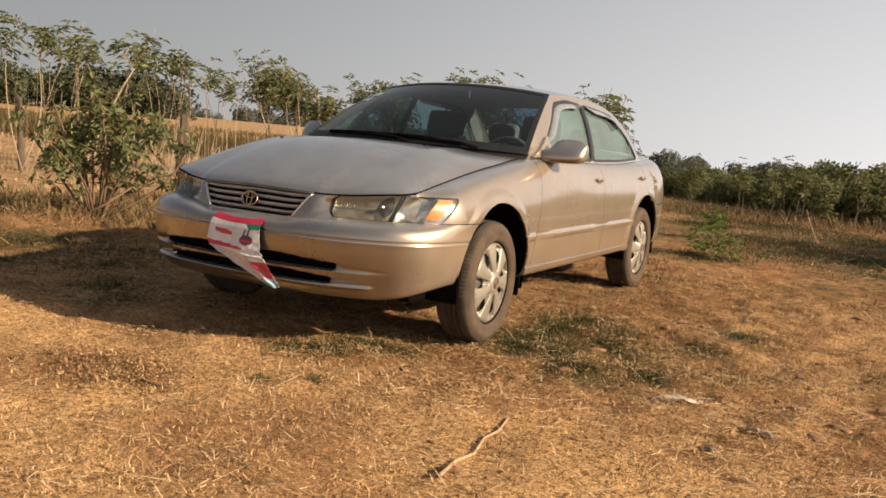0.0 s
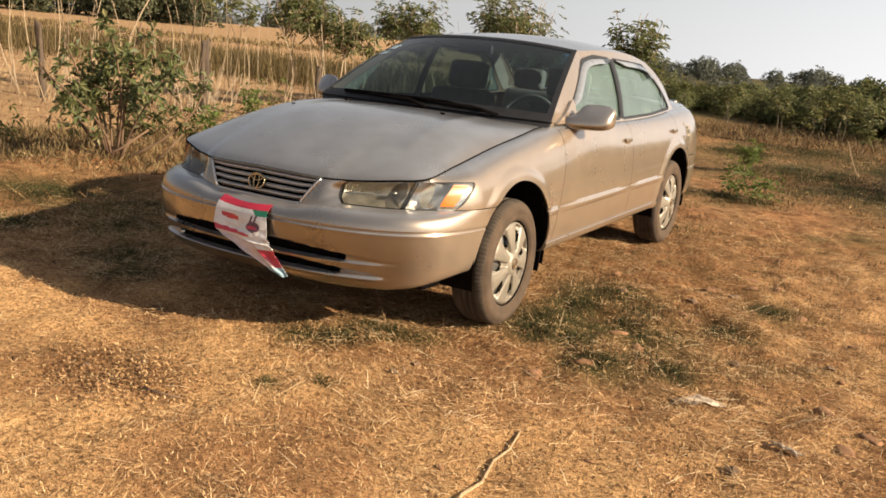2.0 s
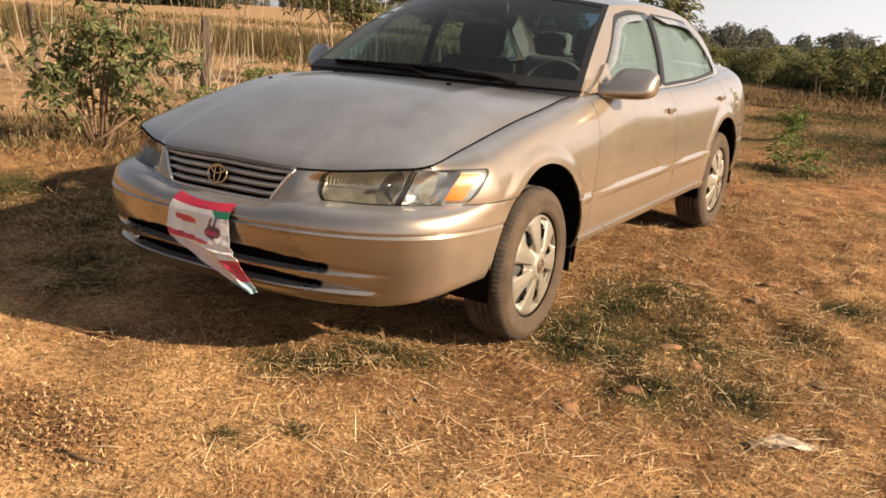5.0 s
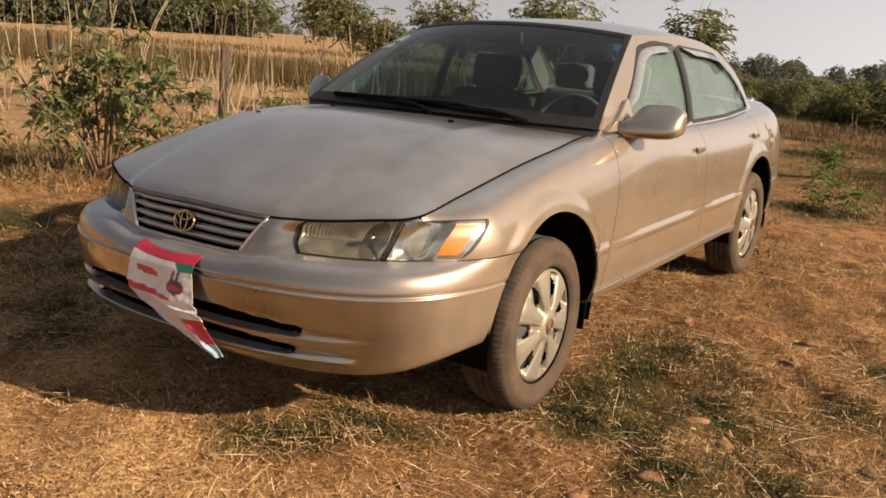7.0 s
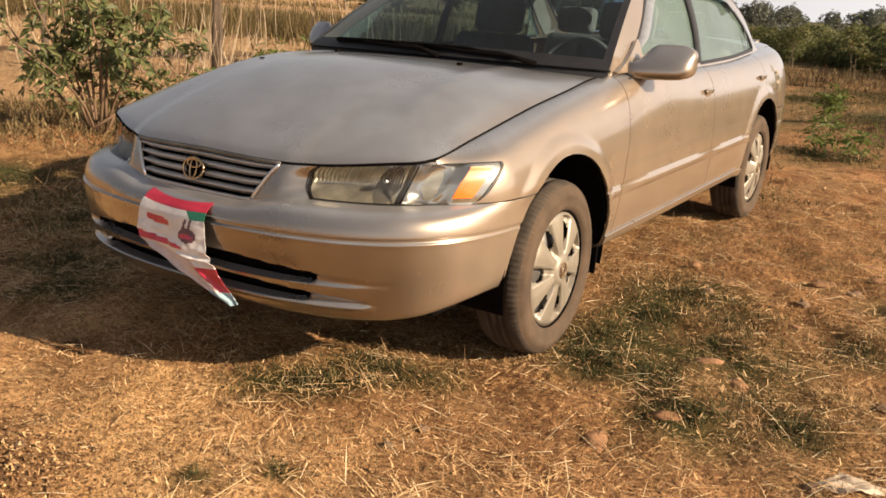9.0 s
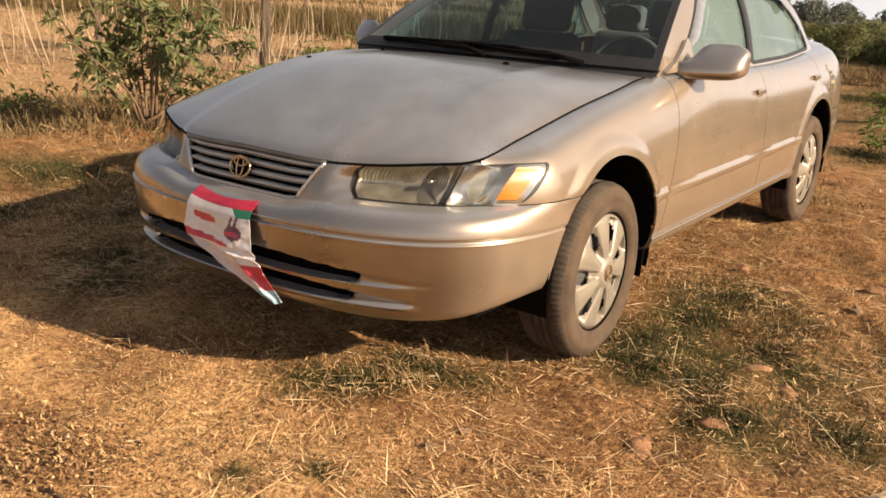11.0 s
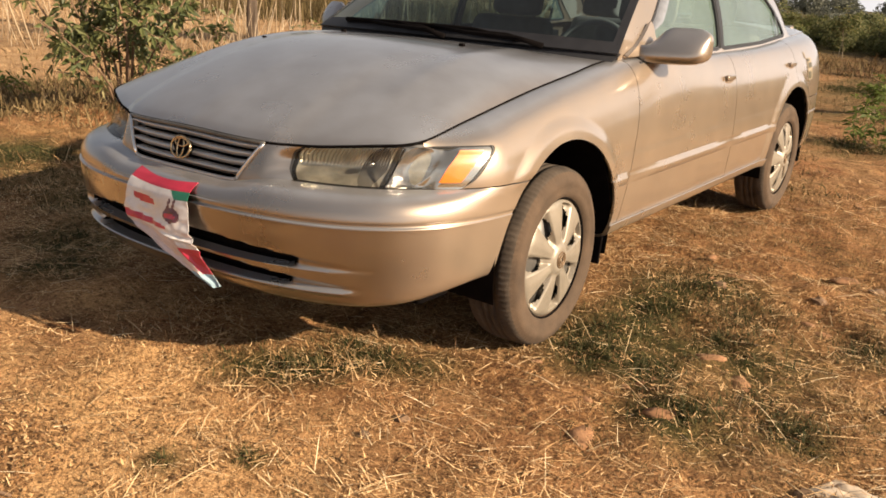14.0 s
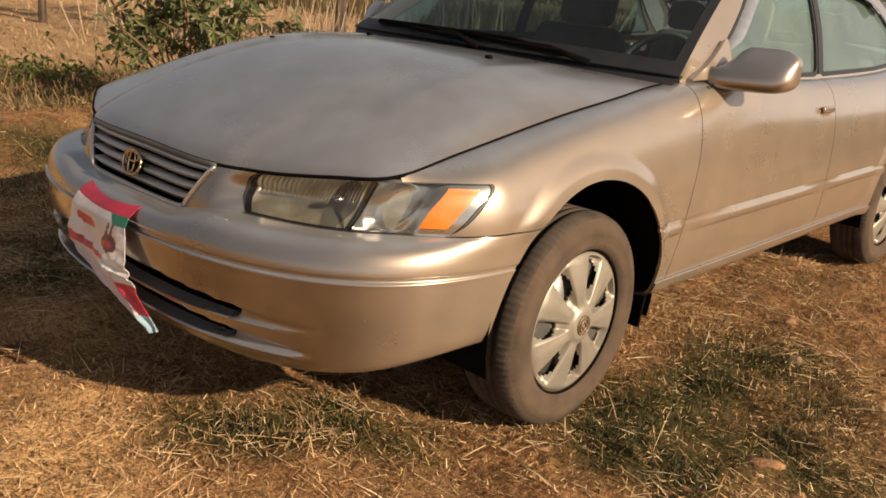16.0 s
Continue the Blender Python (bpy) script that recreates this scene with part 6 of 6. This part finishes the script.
# ---- plants ----
def leaf_cloud(centres, outward, size, lobes, rng_, droop=0.4, narrow=0.34):
    """Clusters of pointed leaves: each centre bears some lobes that spread round its outward direction and droop."""
    n = len(centres)
    a0 = rng_.uniform(0, 2 * math.pi, n)
    P, F = [], []
    k = 0
    up = np.array([0, 0, 1.0])
    ref = np.where(np.abs(outward[:, 2:3]) > 0.9, np.array([[1.0, 0, 0]]), up[None])
    e1 = np.cross(outward, ref)
    e1 /= np.linalg.norm(e1, axis=1)[:, None] + 1e-9
    e2 = np.cross(outward, e1)
    for j in range(lobes):
        a = a0 + 2 * math.pi * j / lobes + rng_.normal(0, 0.25, n)
        sz = size * rng_.uniform(0.6, 1.15, n)
        d = e1 * np.cos(a)[:, None] + e2 * np.sin(a)[:, None] + outward * rng_.uniform(0.1, 0.7, n)[:, None]
        d[:, 2] -= droop * rng_.uniform(0.3, 1.2, n)
        d /= np.linalg.norm(d, axis=1)[:, None]
        s = np.cross(d, outward + rng_.normal(0, 0.3, (n, 3)))
        s /= np.linalg.norm(s, axis=1)[:, None] + 1e-9
        nrm = np.cross(s, d)
        w = (sz * narrow / 2)[:, None]
        L = sz[:, None]
        b = centres + d * L * 0.06
        q = np.stack([b, b + d * L * 0.5 - s * w + nrm * w * 0.5, b + d * L * np.ones((n, 1)) - up * L * droop * 0.35, b + d * L * 0.5 + s * w + nrm * w * 0.5], 1)
        P.append(q.reshape(-1, 3))
        i = k + np.arange(n)[:, None] * 4
        F.append(np.concatenate([i + [0, 1, 2], i + [0, 2, 3]]))
        k += 4 * n
    return np.concatenate(P), np.concatenate(F)


def stems(paths, r, taper, sides=6):
    return join(*[tube(p, q, sides, taper) for p, q in zip(paths, r)])


def bent(base, top, bow, n, rng_):
    base, top = np.array(base, float), np.array(top, float)
    off = rng_.normal(0, 1, 3) * bow
    off[2] = 0
    return [base + (top - base) * t + off * math.sin(math.pi * t) for t in np.linspace(0, 1, n)]


def slim_plant(name, label, category, height, crown_w, crown_h, clusters, leaf, seed, n_stems=2, mat=LEAF, group="", lobes=5, stem_r=0.016, stem_mat=None):
    """A tall thin-stemmed plant: bare stems that fork at the top and carry an open crown of drooping leaves."""
    r = np.random.default_rng(seed)
    root = new(name)
    tips = []
    for k in range(n_stems):
        paths, rads = [], []
        base = np.array([*(r.normal(0, 0.06, 2) * (n_stems > 1)), -0.03])
        fork = np.array([*(r.normal(0, crown_w * 0.18, 2)), height - crown_h * r.uniform(0.75, 1.0)])
        paths.append(bent(base, fork, 0.05 * height, 7, r))
        rads.append(stem_r * r.uniform(0.8, 1.2))
        for j in range(max(3, int(clusters / n_stems / 7))):
            a, q = r.uniform(0, 2 * math.pi), crown_w / 2 * math.sqrt(r.uniform(0.05, 1))
            tip = np.array([fork[0] + q * math.cos(a), fork[1] + q * math.sin(a), height - crown_h * r.uniform(0, 0.85) ** 1.2 * (0.5 + 0.5 * q / (crown_w / 2))])
            path = bent(fork, tip, 0.04, 4, r)
            paths.append(path)
            rads.append(stem_r * 0.45)
            tips.append(path)
        v, f = stems(paths, rads, 0.55)
        mesh_object("stem", v, f, stem_mat or STALK, root, "thin woody stem")
    c, d = [], []
    for _ in range(clusters):
        path = tips[r.integers(len(tips))]
        t = r.uniform(0.35, 1.0)
        q = path[0] + (path[-1] - path[0]) * t + r.normal(0, 0.05 + 0.03 * crown_w, 3)
        c.append(q)
        w = path[-1] - path[0] + np.array([0, 0, 0.15]) + r.normal(0, 0.08, 3)
        d.append(w / (np.linalg.norm(w) + 1e-9))
    p, f = leaf_cloud(np.array(c), np.array(d), leaf, lobes, r)
    mesh_object("crown", p, f, mat, root, "open crown of drooping green leaves", smooth=False)
    return tagged(root, label, category, group)


def polar(eye, az, d):
    return eye[0] - d * math.sin(radians(az)), eye[1] + d * math.cos(radians(az))


# the leafy bush beside the car
def leafy_bush(seed, height, width, n_stems, per_stem, leaf):
    """Many stems that fan out from one foot, each with side twigs, leafy from low down to the tips."""
    r = np.random.default_rng(seed)
    root = new("bush")
    centres, outs = [], []
    for k in range(n_stems):
        a, q = 2.4 * k + r.normal(0, 0.3), width / 2 * r.uniform(0.15, 1.0)
        top = np.array([q * math.cos(a), q * math.sin(a), height * r.uniform(0.62, 1.0) * (1 - 0.28 * (2 * q / width) ** 2)])
        main = bent((0.05 * math.cos(a), 0.05 * math.sin(a), -0.03), top, 0.06, 7, r)
        paths, rads, runs = [main], [r.uniform(0.010, 0.015)], []
        for j in range(8):
            b0 = main[0] + (top - main[0]) * r.uniform(0.28, 0.92)
            b1 = b0 + np.array([*r.normal(0, 0.15, 2), r.uniform(0.02, 0.24)])
            paths.append(bent(b0, b1, 0.02, 4, r))
            rads.append(0.005)
            runs.append((b0, b1))
        runs.append((main[3], top))
        v, f = stems(paths, rads, 0.5)
        mesh_object("stem", v, f, TWIG, root, "brown forking stem")
        for j in range(per_stem):
            b0, b1 = runs[r.integers(len(runs))]
            centres.append(b0 + (b1 - b0) * r.uniform(0.3, 1.05) + r.normal(0, 0.03, 3))
            w = np.array([0.5 * math.cos(a), 0.5 * math.sin(a), 0.5]) + r.normal(0, 0.45, 3)
            outs.append(w / np.linalg.norm(w))
    p, f = leaf_cloud(np.array(centres), np.array(outs), leaf, 5, r, 0.35, 0.40)
    mesh_object("crown", p, f, LEAF, root, "drooping dark green leaves", smooth=False)
    return tagged(root, "leafy dark green bush at the edge of the field", "bush")


bush = leafy_bush(7, 1.34, 1.80, 12, 26, 0.104)
bush.location = (-4.14, 1.66, float(ground_z(-4.14, 1.66)))
stick("stake", [(-4.10, 1.50, 0.0), (-3.98, 1.64, 0.16), (-3.84, 1.80, 0.33)], 0.016, TWIG, "dark crooked stake leaning in the bush")
stick("stake", [(-3.86, 1.86, 0.0), (-3.76, 1.96, 0.14), (-3.66, 2.06, 0.30)], 0.013, TWIG, "dark crooked stake leaning in the bush")

# tall thin plants behind the fence
TALL = [(59.5, 13.6, 2.15), (57.8, 14.2, 2.35), (56.2, 14.6, 2.32), (54.8, 13.8, 2.34), (53.4, 15.2, 2.30), (52.2, 14.2, 2.18), (51.0, 15.6, 2.42), (49.8, 14.0, 2.36), (48.6, 15.0, 2.22), (47.3, 14.6, 2.16), (46.2, 15.4, 2.16),
        (45.0, 14.4, 2.05), (43.8, 15.8, 1.95), (42.8, 13.8, 1.72)]
forms = [slim_plant("field_plant", "tall thin-stemmed plant with an open leafy top", "plant", 2.2, 0.72, 0.70, 30, 0.145, 20 + k, n_stems=2, group="tall plants behind the fence", mat=TALL_LEAF, lobes=5, stem_r=0.0085) for k in range(4)]
for k, (a, d, h) in enumerate(TALL):
    x, y = polar(EYE0, a, d)
    m = pose(x, y, float(ground_z(x, y)), 0, 0, 67 * k)
    if k < 4:
        o = forms[k]
        o.matrix_basis = m
    else:
        o = copy_thing(forms[k % 4], m)
    o.scale = (h / 2.2, h / 2.2, h / 2.2)
# rounder small trees beyond the car
ROUND = [(40.6, 15.0, 2.12, 1.15), (38.6, 15.6, 1.95, 1.0), (36.6, 14.6, 1.72, 0.8), (33.0, 15.5, 2.05, 1.05), (31.6, 17.0, 1.75, 0.8), (27.6, 15.8, 2.30, 1.15), (25.6, 15.2, 2.20, 1.1), (24.3, 17.0, 1.75, 0.7), (18.7, 12.6, 1.98, 0.85), (17.6, 17.5, 1.5, 0.6)]
for k, (a, d, h, w) in enumerate(ROUND):
    o = slim_plant("small_tree", "small slender tree with a rounded leafy crown", "tree", h, w, 0.95 * h / 2.1, int(270 * w), 0.115, 60 + k, n_stems=3, mat=TALL_LEAF, group="small trees at the field edge", lobes=5, stem_r=0.016)
    x, y = polar(EYE0, a, d)
    o.location = (x, y, float(ground_z(x, y)))

# bare dry stalks along the fence
paths, rads = [], []
r = np.random.default_rng(9)
for k in range(120):
    t = r.uniform(-0.25, 1.25)
    x, y = -9.4 + 4.6 * t + r.normal(0, 0.35), 4.4 + 2.6 * t + r.normal(0, 0.55)
    h = r.uniform(0.5, 1.9) ** 1.0 * (0.7 if r.uniform() < 0.5 else 1.0)
    paths.append(bent((x, y, -0.02), (x + r.normal(0, 0.16), y + r.normal(0, 0.16), h), 0.05, 5, r))
    rads.append(r.uniform(0.003, 0.0065))
for k in range(60):
    x, y = -7.05 + r.normal(0, 0.35), 5.5 + r.normal(0, 0.25)
    paths.append(bent((x, y, -0.02), (x + r.normal(0, 0.22), y + r.normal(0, 0.22), r.uniform(0.3, 0.95)), 0.04, 4, r))
    rads.append(r.uniform(0.003, 0.007))
v, f = stems(paths, rads, 0.4, 5)
tagged(mesh_object("dry_stalks", v, f, STALK), "bare pale dry stalks along the fence line", "stalks", kind="stuff")

# weathered fence posts
def fence_post(x, y, h, rad, seed, lean, label):
    r = np.random.default_rng(seed)
    v, f = tube([(lean * t * h, 0, t * h) for t in np.linspace(0, 1, 17)], rad, 20, 0.82)
    v = np.array([tuple(q) for q in v])
    for q in v:
        w = 1 + 0.45 * noise.noise(Vector((q[0] * 14 + seed, q[1] * 14, q[2] * 2.2))) + 0.15 * noise.noise(Vector((q[0] * 40, q[1] * 40, q[2] * 9.0 + seed)))
        q[:2] = q[:2] * w
    v[-20:, 2] += r.normal(0, 0.03, 20)
    o = tagged(mesh_object("fence_post", v, f, BARK), label, "fence post", "posts of the old fence")
    o.location = (x, y, -0.04)


fence_post(-7.10, 5.60, 1.16, 0.070, 3, 0.02, "thick weathered wooden fence post, split at the top")
fence_post(-9.30, 4.50, 1.20, 0.050, 5, -0.09, "grey weathered wooden fence post")
fence_post(-5.60, 6.40, 0.92, 0.045, 8, 0.01, "thin weathered wooden fence post")
fence_post(-11.3, 3.40, 1.15, 0.070, 11, 0.03, "grey weathered wooden fence post")

# low weeds
for k, (x, y, h, w) in enumerate([(0.72, 5.75, 0.30, 0.55), (-5.9, 5.3, 0.42, 0.6), (-6.6, 6.3, 0.55, 0.5), (-5.0, 6.6, 0.40, 0.5), (0.30, 8.3, 0.55, 0.3), (-4.9, 3.4, 0.35, 0.5), (-5.8, 1.2, 0.30, 0.7)]):
    o = slim_plant("weed", "low green weed growing in the dry grass", "weed", h, w, h * 0.9, 46, 0.10, 90 + k, n_stems=3, group="weeds", mat=WEED_LEAF, stem_r=0.005, lobes=4)
    o.location = (x, y, float(ground_z(x, y)))
stick("branch", [(1.55, 9.6, 0.0), (1.42, 9.75, 0.25), (1.30, 9.9, 0.50)], 0.009, PALE_WOOD, "dead pale branch standing in the grass")


# ---- thicket on the far side ----
def shrub(seed, height, width, clusters):
    r = np.random.default_rng(seed)
    root = new("shrub")
    for k in range(4):
        x, y = r.normal(0, width * 0.22, 2)
        v, f = tube(bent((x, y, -0.03), (x + r.normal(0, 0.2), y + r.normal(0, 0.2), height * r.uniform(0.5, 0.9)), 0.06, 4, r), r.uniform(0.007, 0.012), 5, 0.5)
        mesh_object("stem", v, f, GREY_STEM, root, "grey-brown crooked stem")
    a = r.uniform(0, 2 * math.pi, clusters)
    h = height * (0.06 + 0.94 * r.uniform(0, 1, clusters) ** 0.9)
    bulge = 1 - ((h / height - 0.50) / 0.62) ** 2
    q = width / 2 * np.clip(bulge, 0.15, 1) * np.sqrt(r.uniform(0.1, 1.1, clusters)) * (1 + 0.25 * np.sin(3 * a + seed))
    c = np.stack([q * np.cos(a), q * np.sin(a), h * (1 + 0.10 * np.sin(2 * a + seed * 1.7))], -1)
    d = np.stack([np.cos(a), np.sin(a), 0.6 + 0 * a], -1)
    d /= np.linalg.norm(d, axis=1)[:, None]
    p, f = leaf_cloud(c, d, 0.150, 4, r, 0.35, 0.42)
    mesh_object("crown", p, f, TALL_LEAF if seed % 5 in (1, 3) else HEDGE_LEAF, root, "dense dull green leaves", smooth=False)
    return tagged(root, "dense dull green shrub in a thicket beyond the car", "shrub", "shrubs of the thicket")


kinds = [shrub(200 + k, 1.35, 1.7, 540) for k in range(5)]
spots = []
r = np.random.default_rng(12)
line = [(-9.0, 27.0), (-5.5, 25.2), (-3.2, 24.4), (-1.6, 23.2), (-0.4, 21.0), (0.5, 19.6), (1.6, 18.8), (3.2, 18.0), (5.2, 17.4), (8.0, 17.4), (11.5, 18.0), (15.0, 18.6)]
for back, hs in ((0.0, 0.70), (1.4, 0.80), (3.0, 0.84), (5.2, 0.86)):
    for (x0, y0), (x1, y1) in zip(line[:-1], line[1:]):
        n = max(1, int(math.dist((x0, y0), (x1, y1)) / 1.15))
        for j in range(n):
            t = (j + r.uniform(0, 0.8)) / n
            spots.append((x0 + (x1 - x0) * t - back * 0.15 + r.normal(0, 0.25), y0 + (y1 - y0) * t + back + r.normal(0, 0.3), hs * (0.80 + 0.34 * float(step(-2.5, 1.0, x0))) * r.uniform(0.74, 1.12)))
for k, (x, y, s) in enumerate(spots):
    m = pose(x, y, 0, 0, 0, r.uniform(0, 360))
    if k < 5:
        o = kinds[k]
        o.matrix_basis = m
    else:
        o = copy_thing(kinds[k % 5], m)
    o.scale = (s * 1.25, s * 1.25, s)
for k, (a, d, h) in enumerate([(9.3, 21.5, 1.30), (6.8, 20.5, 1.36), (5.9, 21.0, 1.40), (12.5, 25, 1.3), (2.6, 20.5, 1.25), (15.5, 27, 1.3), (8.2, 19.0, 1.05), (4.6, 18.5, 1.0)]):
    o = slim_plant("thin_tree", "thin young tree standing out of the thicket", "tree", h, 0.60, 0.85, 60, 0.13, 140 + k, n_stems=2, group="young trees in the thicket", mat=HEDGE_LEAF, stem_r=0.009, stem_mat=GREY_STEM)
    o.location = (*polar(EYE0, a, d), 0)

# a bushy tree beside the track, whose shade falls across the grass
r = np.random.default_rng(77)
for x, y, h, w in ((7.0, 9.8, 3.0, 2.3), (8.6, 9.2, 3.5, 2.5), (7.4, 8.6, 2.9, 2.0), (9.2, 10.9, 3.6, 2.6), (7.6, 11.6, 3.0, 2.2)):
    o = slim_plant("shade_tree", "bushy young tree beside the grass", "tree", h, w, h * 0.8, 620, 0.16, int(x * 10), n_stems=4, group="bushy trees beside the track", mat=HEDGE_LEAF, stem_r=0.03)
    o.location = (x, y, 0)

# ---- the fields to the left ----
def field_blades(name, label, n, d0, d1, a0, a1, lo, hi, wlo, whi, mat, lift):
    a, d = np.radians(rng.uniform(a0, a1, n)), np.sqrt(rng.uniform(d0 ** 2, d1 ** 2, n))
    x, y = EYE0[0] - d * np.sin(a), EYE0[1] + d * np.cos(a)
    base = np.stack([x, y, ground_z(x, y) - 0.02], -1)
    ob = blades(base, rng.uniform(0, 6.3, n), rng.uniform(lo, hi, n), rng.uniform(wlo, whi, n), rng.uniform(*lift, n), rng.uniform(0.0, 0.25, n), mat, name, True)
    return tagged(ob, label, "grass", kind="stuff")


field_blades("stubble", "golden rice stubble in the dry field", 52000, 11.5, 40, 28, 70, 0.03, 0.13, 0.010, 0.026, STUBBLE, (0.2, 1.2))
def grass_belt(name, label, n, p0, p1, half, lo, hi, wlo, whi, mat):
    """Standing grass along a line across the field."""
    t, w = rng.uniform(0, 1, n), rng.normal(0, 0.5, n) * half
    d = np.array(p1) - np.array(p0)
    s = np.array([-d[1], d[0]]) / np.hypot(*d)
    x, y = p0[0] + d[0] * t + s[0] * w, p0[1] + d[1] * t + s[1] * w
    ob = blades(np.stack([x, y, ground_z(x, y) - 0.02], -1), rng.uniform(0, 6.3, n), rng.uniform(lo, hi, n) * (0.65 + 0.5 * rng.uniform(0, 1, n)), rng.uniform(wlo, whi, n), rng.uniform(0.95, 1.5, n), rng.uniform(0.0, 0.25, n), mat, name, True)
    return tagged(ob, label, "grass", kind="stuff")


grass_belt("tall_grass", "belt of tall brown-green grass across the field", 36000, polar(EYE0, 66, 40), polar(EYE0, 27, 21), 3.0, 0.38, 0.72, 0.012, 0.028, TALL_GRASS)
grass_belt("grass_strip", "far strip of tall dry grass across the field", 9000, polar(EYE0, 70, 64), polar(EYE0, 27, 46), 4.0, 0.12, 0.30, 0.04, 0.09, STUBBLE_BROWN)
field_blades("scrub_grass", "rough brown withered grass before the fence", 9000, 8.0, 11.0, 36, 63, 0.04, 0.20, 0.006, 0.014, STUBBLE_BROWN, (0.3, 1.3))
field_blades("scrub_green", "low olive-green weeds among the withered grass", 3500, 8.2, 11.0, 36, 60, 0.04, 0.20, 0.008, 0.018, TALL_GRASS, (0.3, 1.2))
field_blades("thicket_grass", "dry brown grass at the foot of the thicket", 13000, 18.5, 23.0, -32, 22, 0.08, 0.42, 0.008, 0.018, STUBBLE_BROWN, (0.3, 1.2))
field_blades("verge_grass", "rough brown-green grass along the fence", 5000, 12.2, 16.5, 24, 37, 0.12, 0.45, 0.008, 0.018, TALL_GRASS, (0.7, 1.5))


# far woods
def far_wood(name, label, a0, a1, d0, d1, h0, h1, n, seed, mat, m=210):
    """Distant trees, too far to count: many leaf clumps over short trunks."""
    r = np.random.default_rng(seed)
    P, F, k = [], [], 0
    for _ in range(n):
        a, d = radians(r.uniform(a0, a1)), r.uniform(d0, d1)
        x, y, h = EYE0[0] - d * math.sin(a), EYE0[1] + d * math.cos(a), r.uniform(h0, h1)
        q = r.normal(0, 1, (m, 3))
        q /= np.linalg.norm(q, axis=1)[:, None]
        q *= r.uniform(0.6, 1.0, (m, 1)) * (1 + 0.25 * np.sin(5 * q[:, :1] + seed))
        c = np.array([x, y, float(ground_z(x, y)) + h * 0.50]) + q * np.array([h * 0.62, h * 0.62, h * 0.50])
        p, f = leaf_cloud(c, q / np.linalg.norm(q, axis=1)[:, None], h * 0.135, 3, r, 0.2, 0.7)
        P.append(p)
        F.append(f + k)
        k += len(p)
    return tagged(mesh_object(name, np.concatenate(P), np.concatenate(F), mat, smooth=False), label, "woods", kind="stuff")


far_wood("woods_near", "dark line of trees beyond the field", 46, 74, 78, 95, 2.8, 4.5, 60, 31, WOOD_LEAF)
far_wood("woods_far", "hazy line of low trees at the horizon", -28, 34, 160, 230, 2.2, 4.3, 130, 32, HAZE_TINT_LEAF)
far_wood("woods_middle", "scattered trees beyond the thicket", -28, 27, 42, 110, 0.75, 1.40, 190, 33, HAZE_TINT_LEAF, 120)
far_wood("woods_horizon", "low line of trees at the horizon beyond the field", 28, 48, 160, 230, 2.2, 3.4, 70, 34, HAZE_TINT_LEAF)
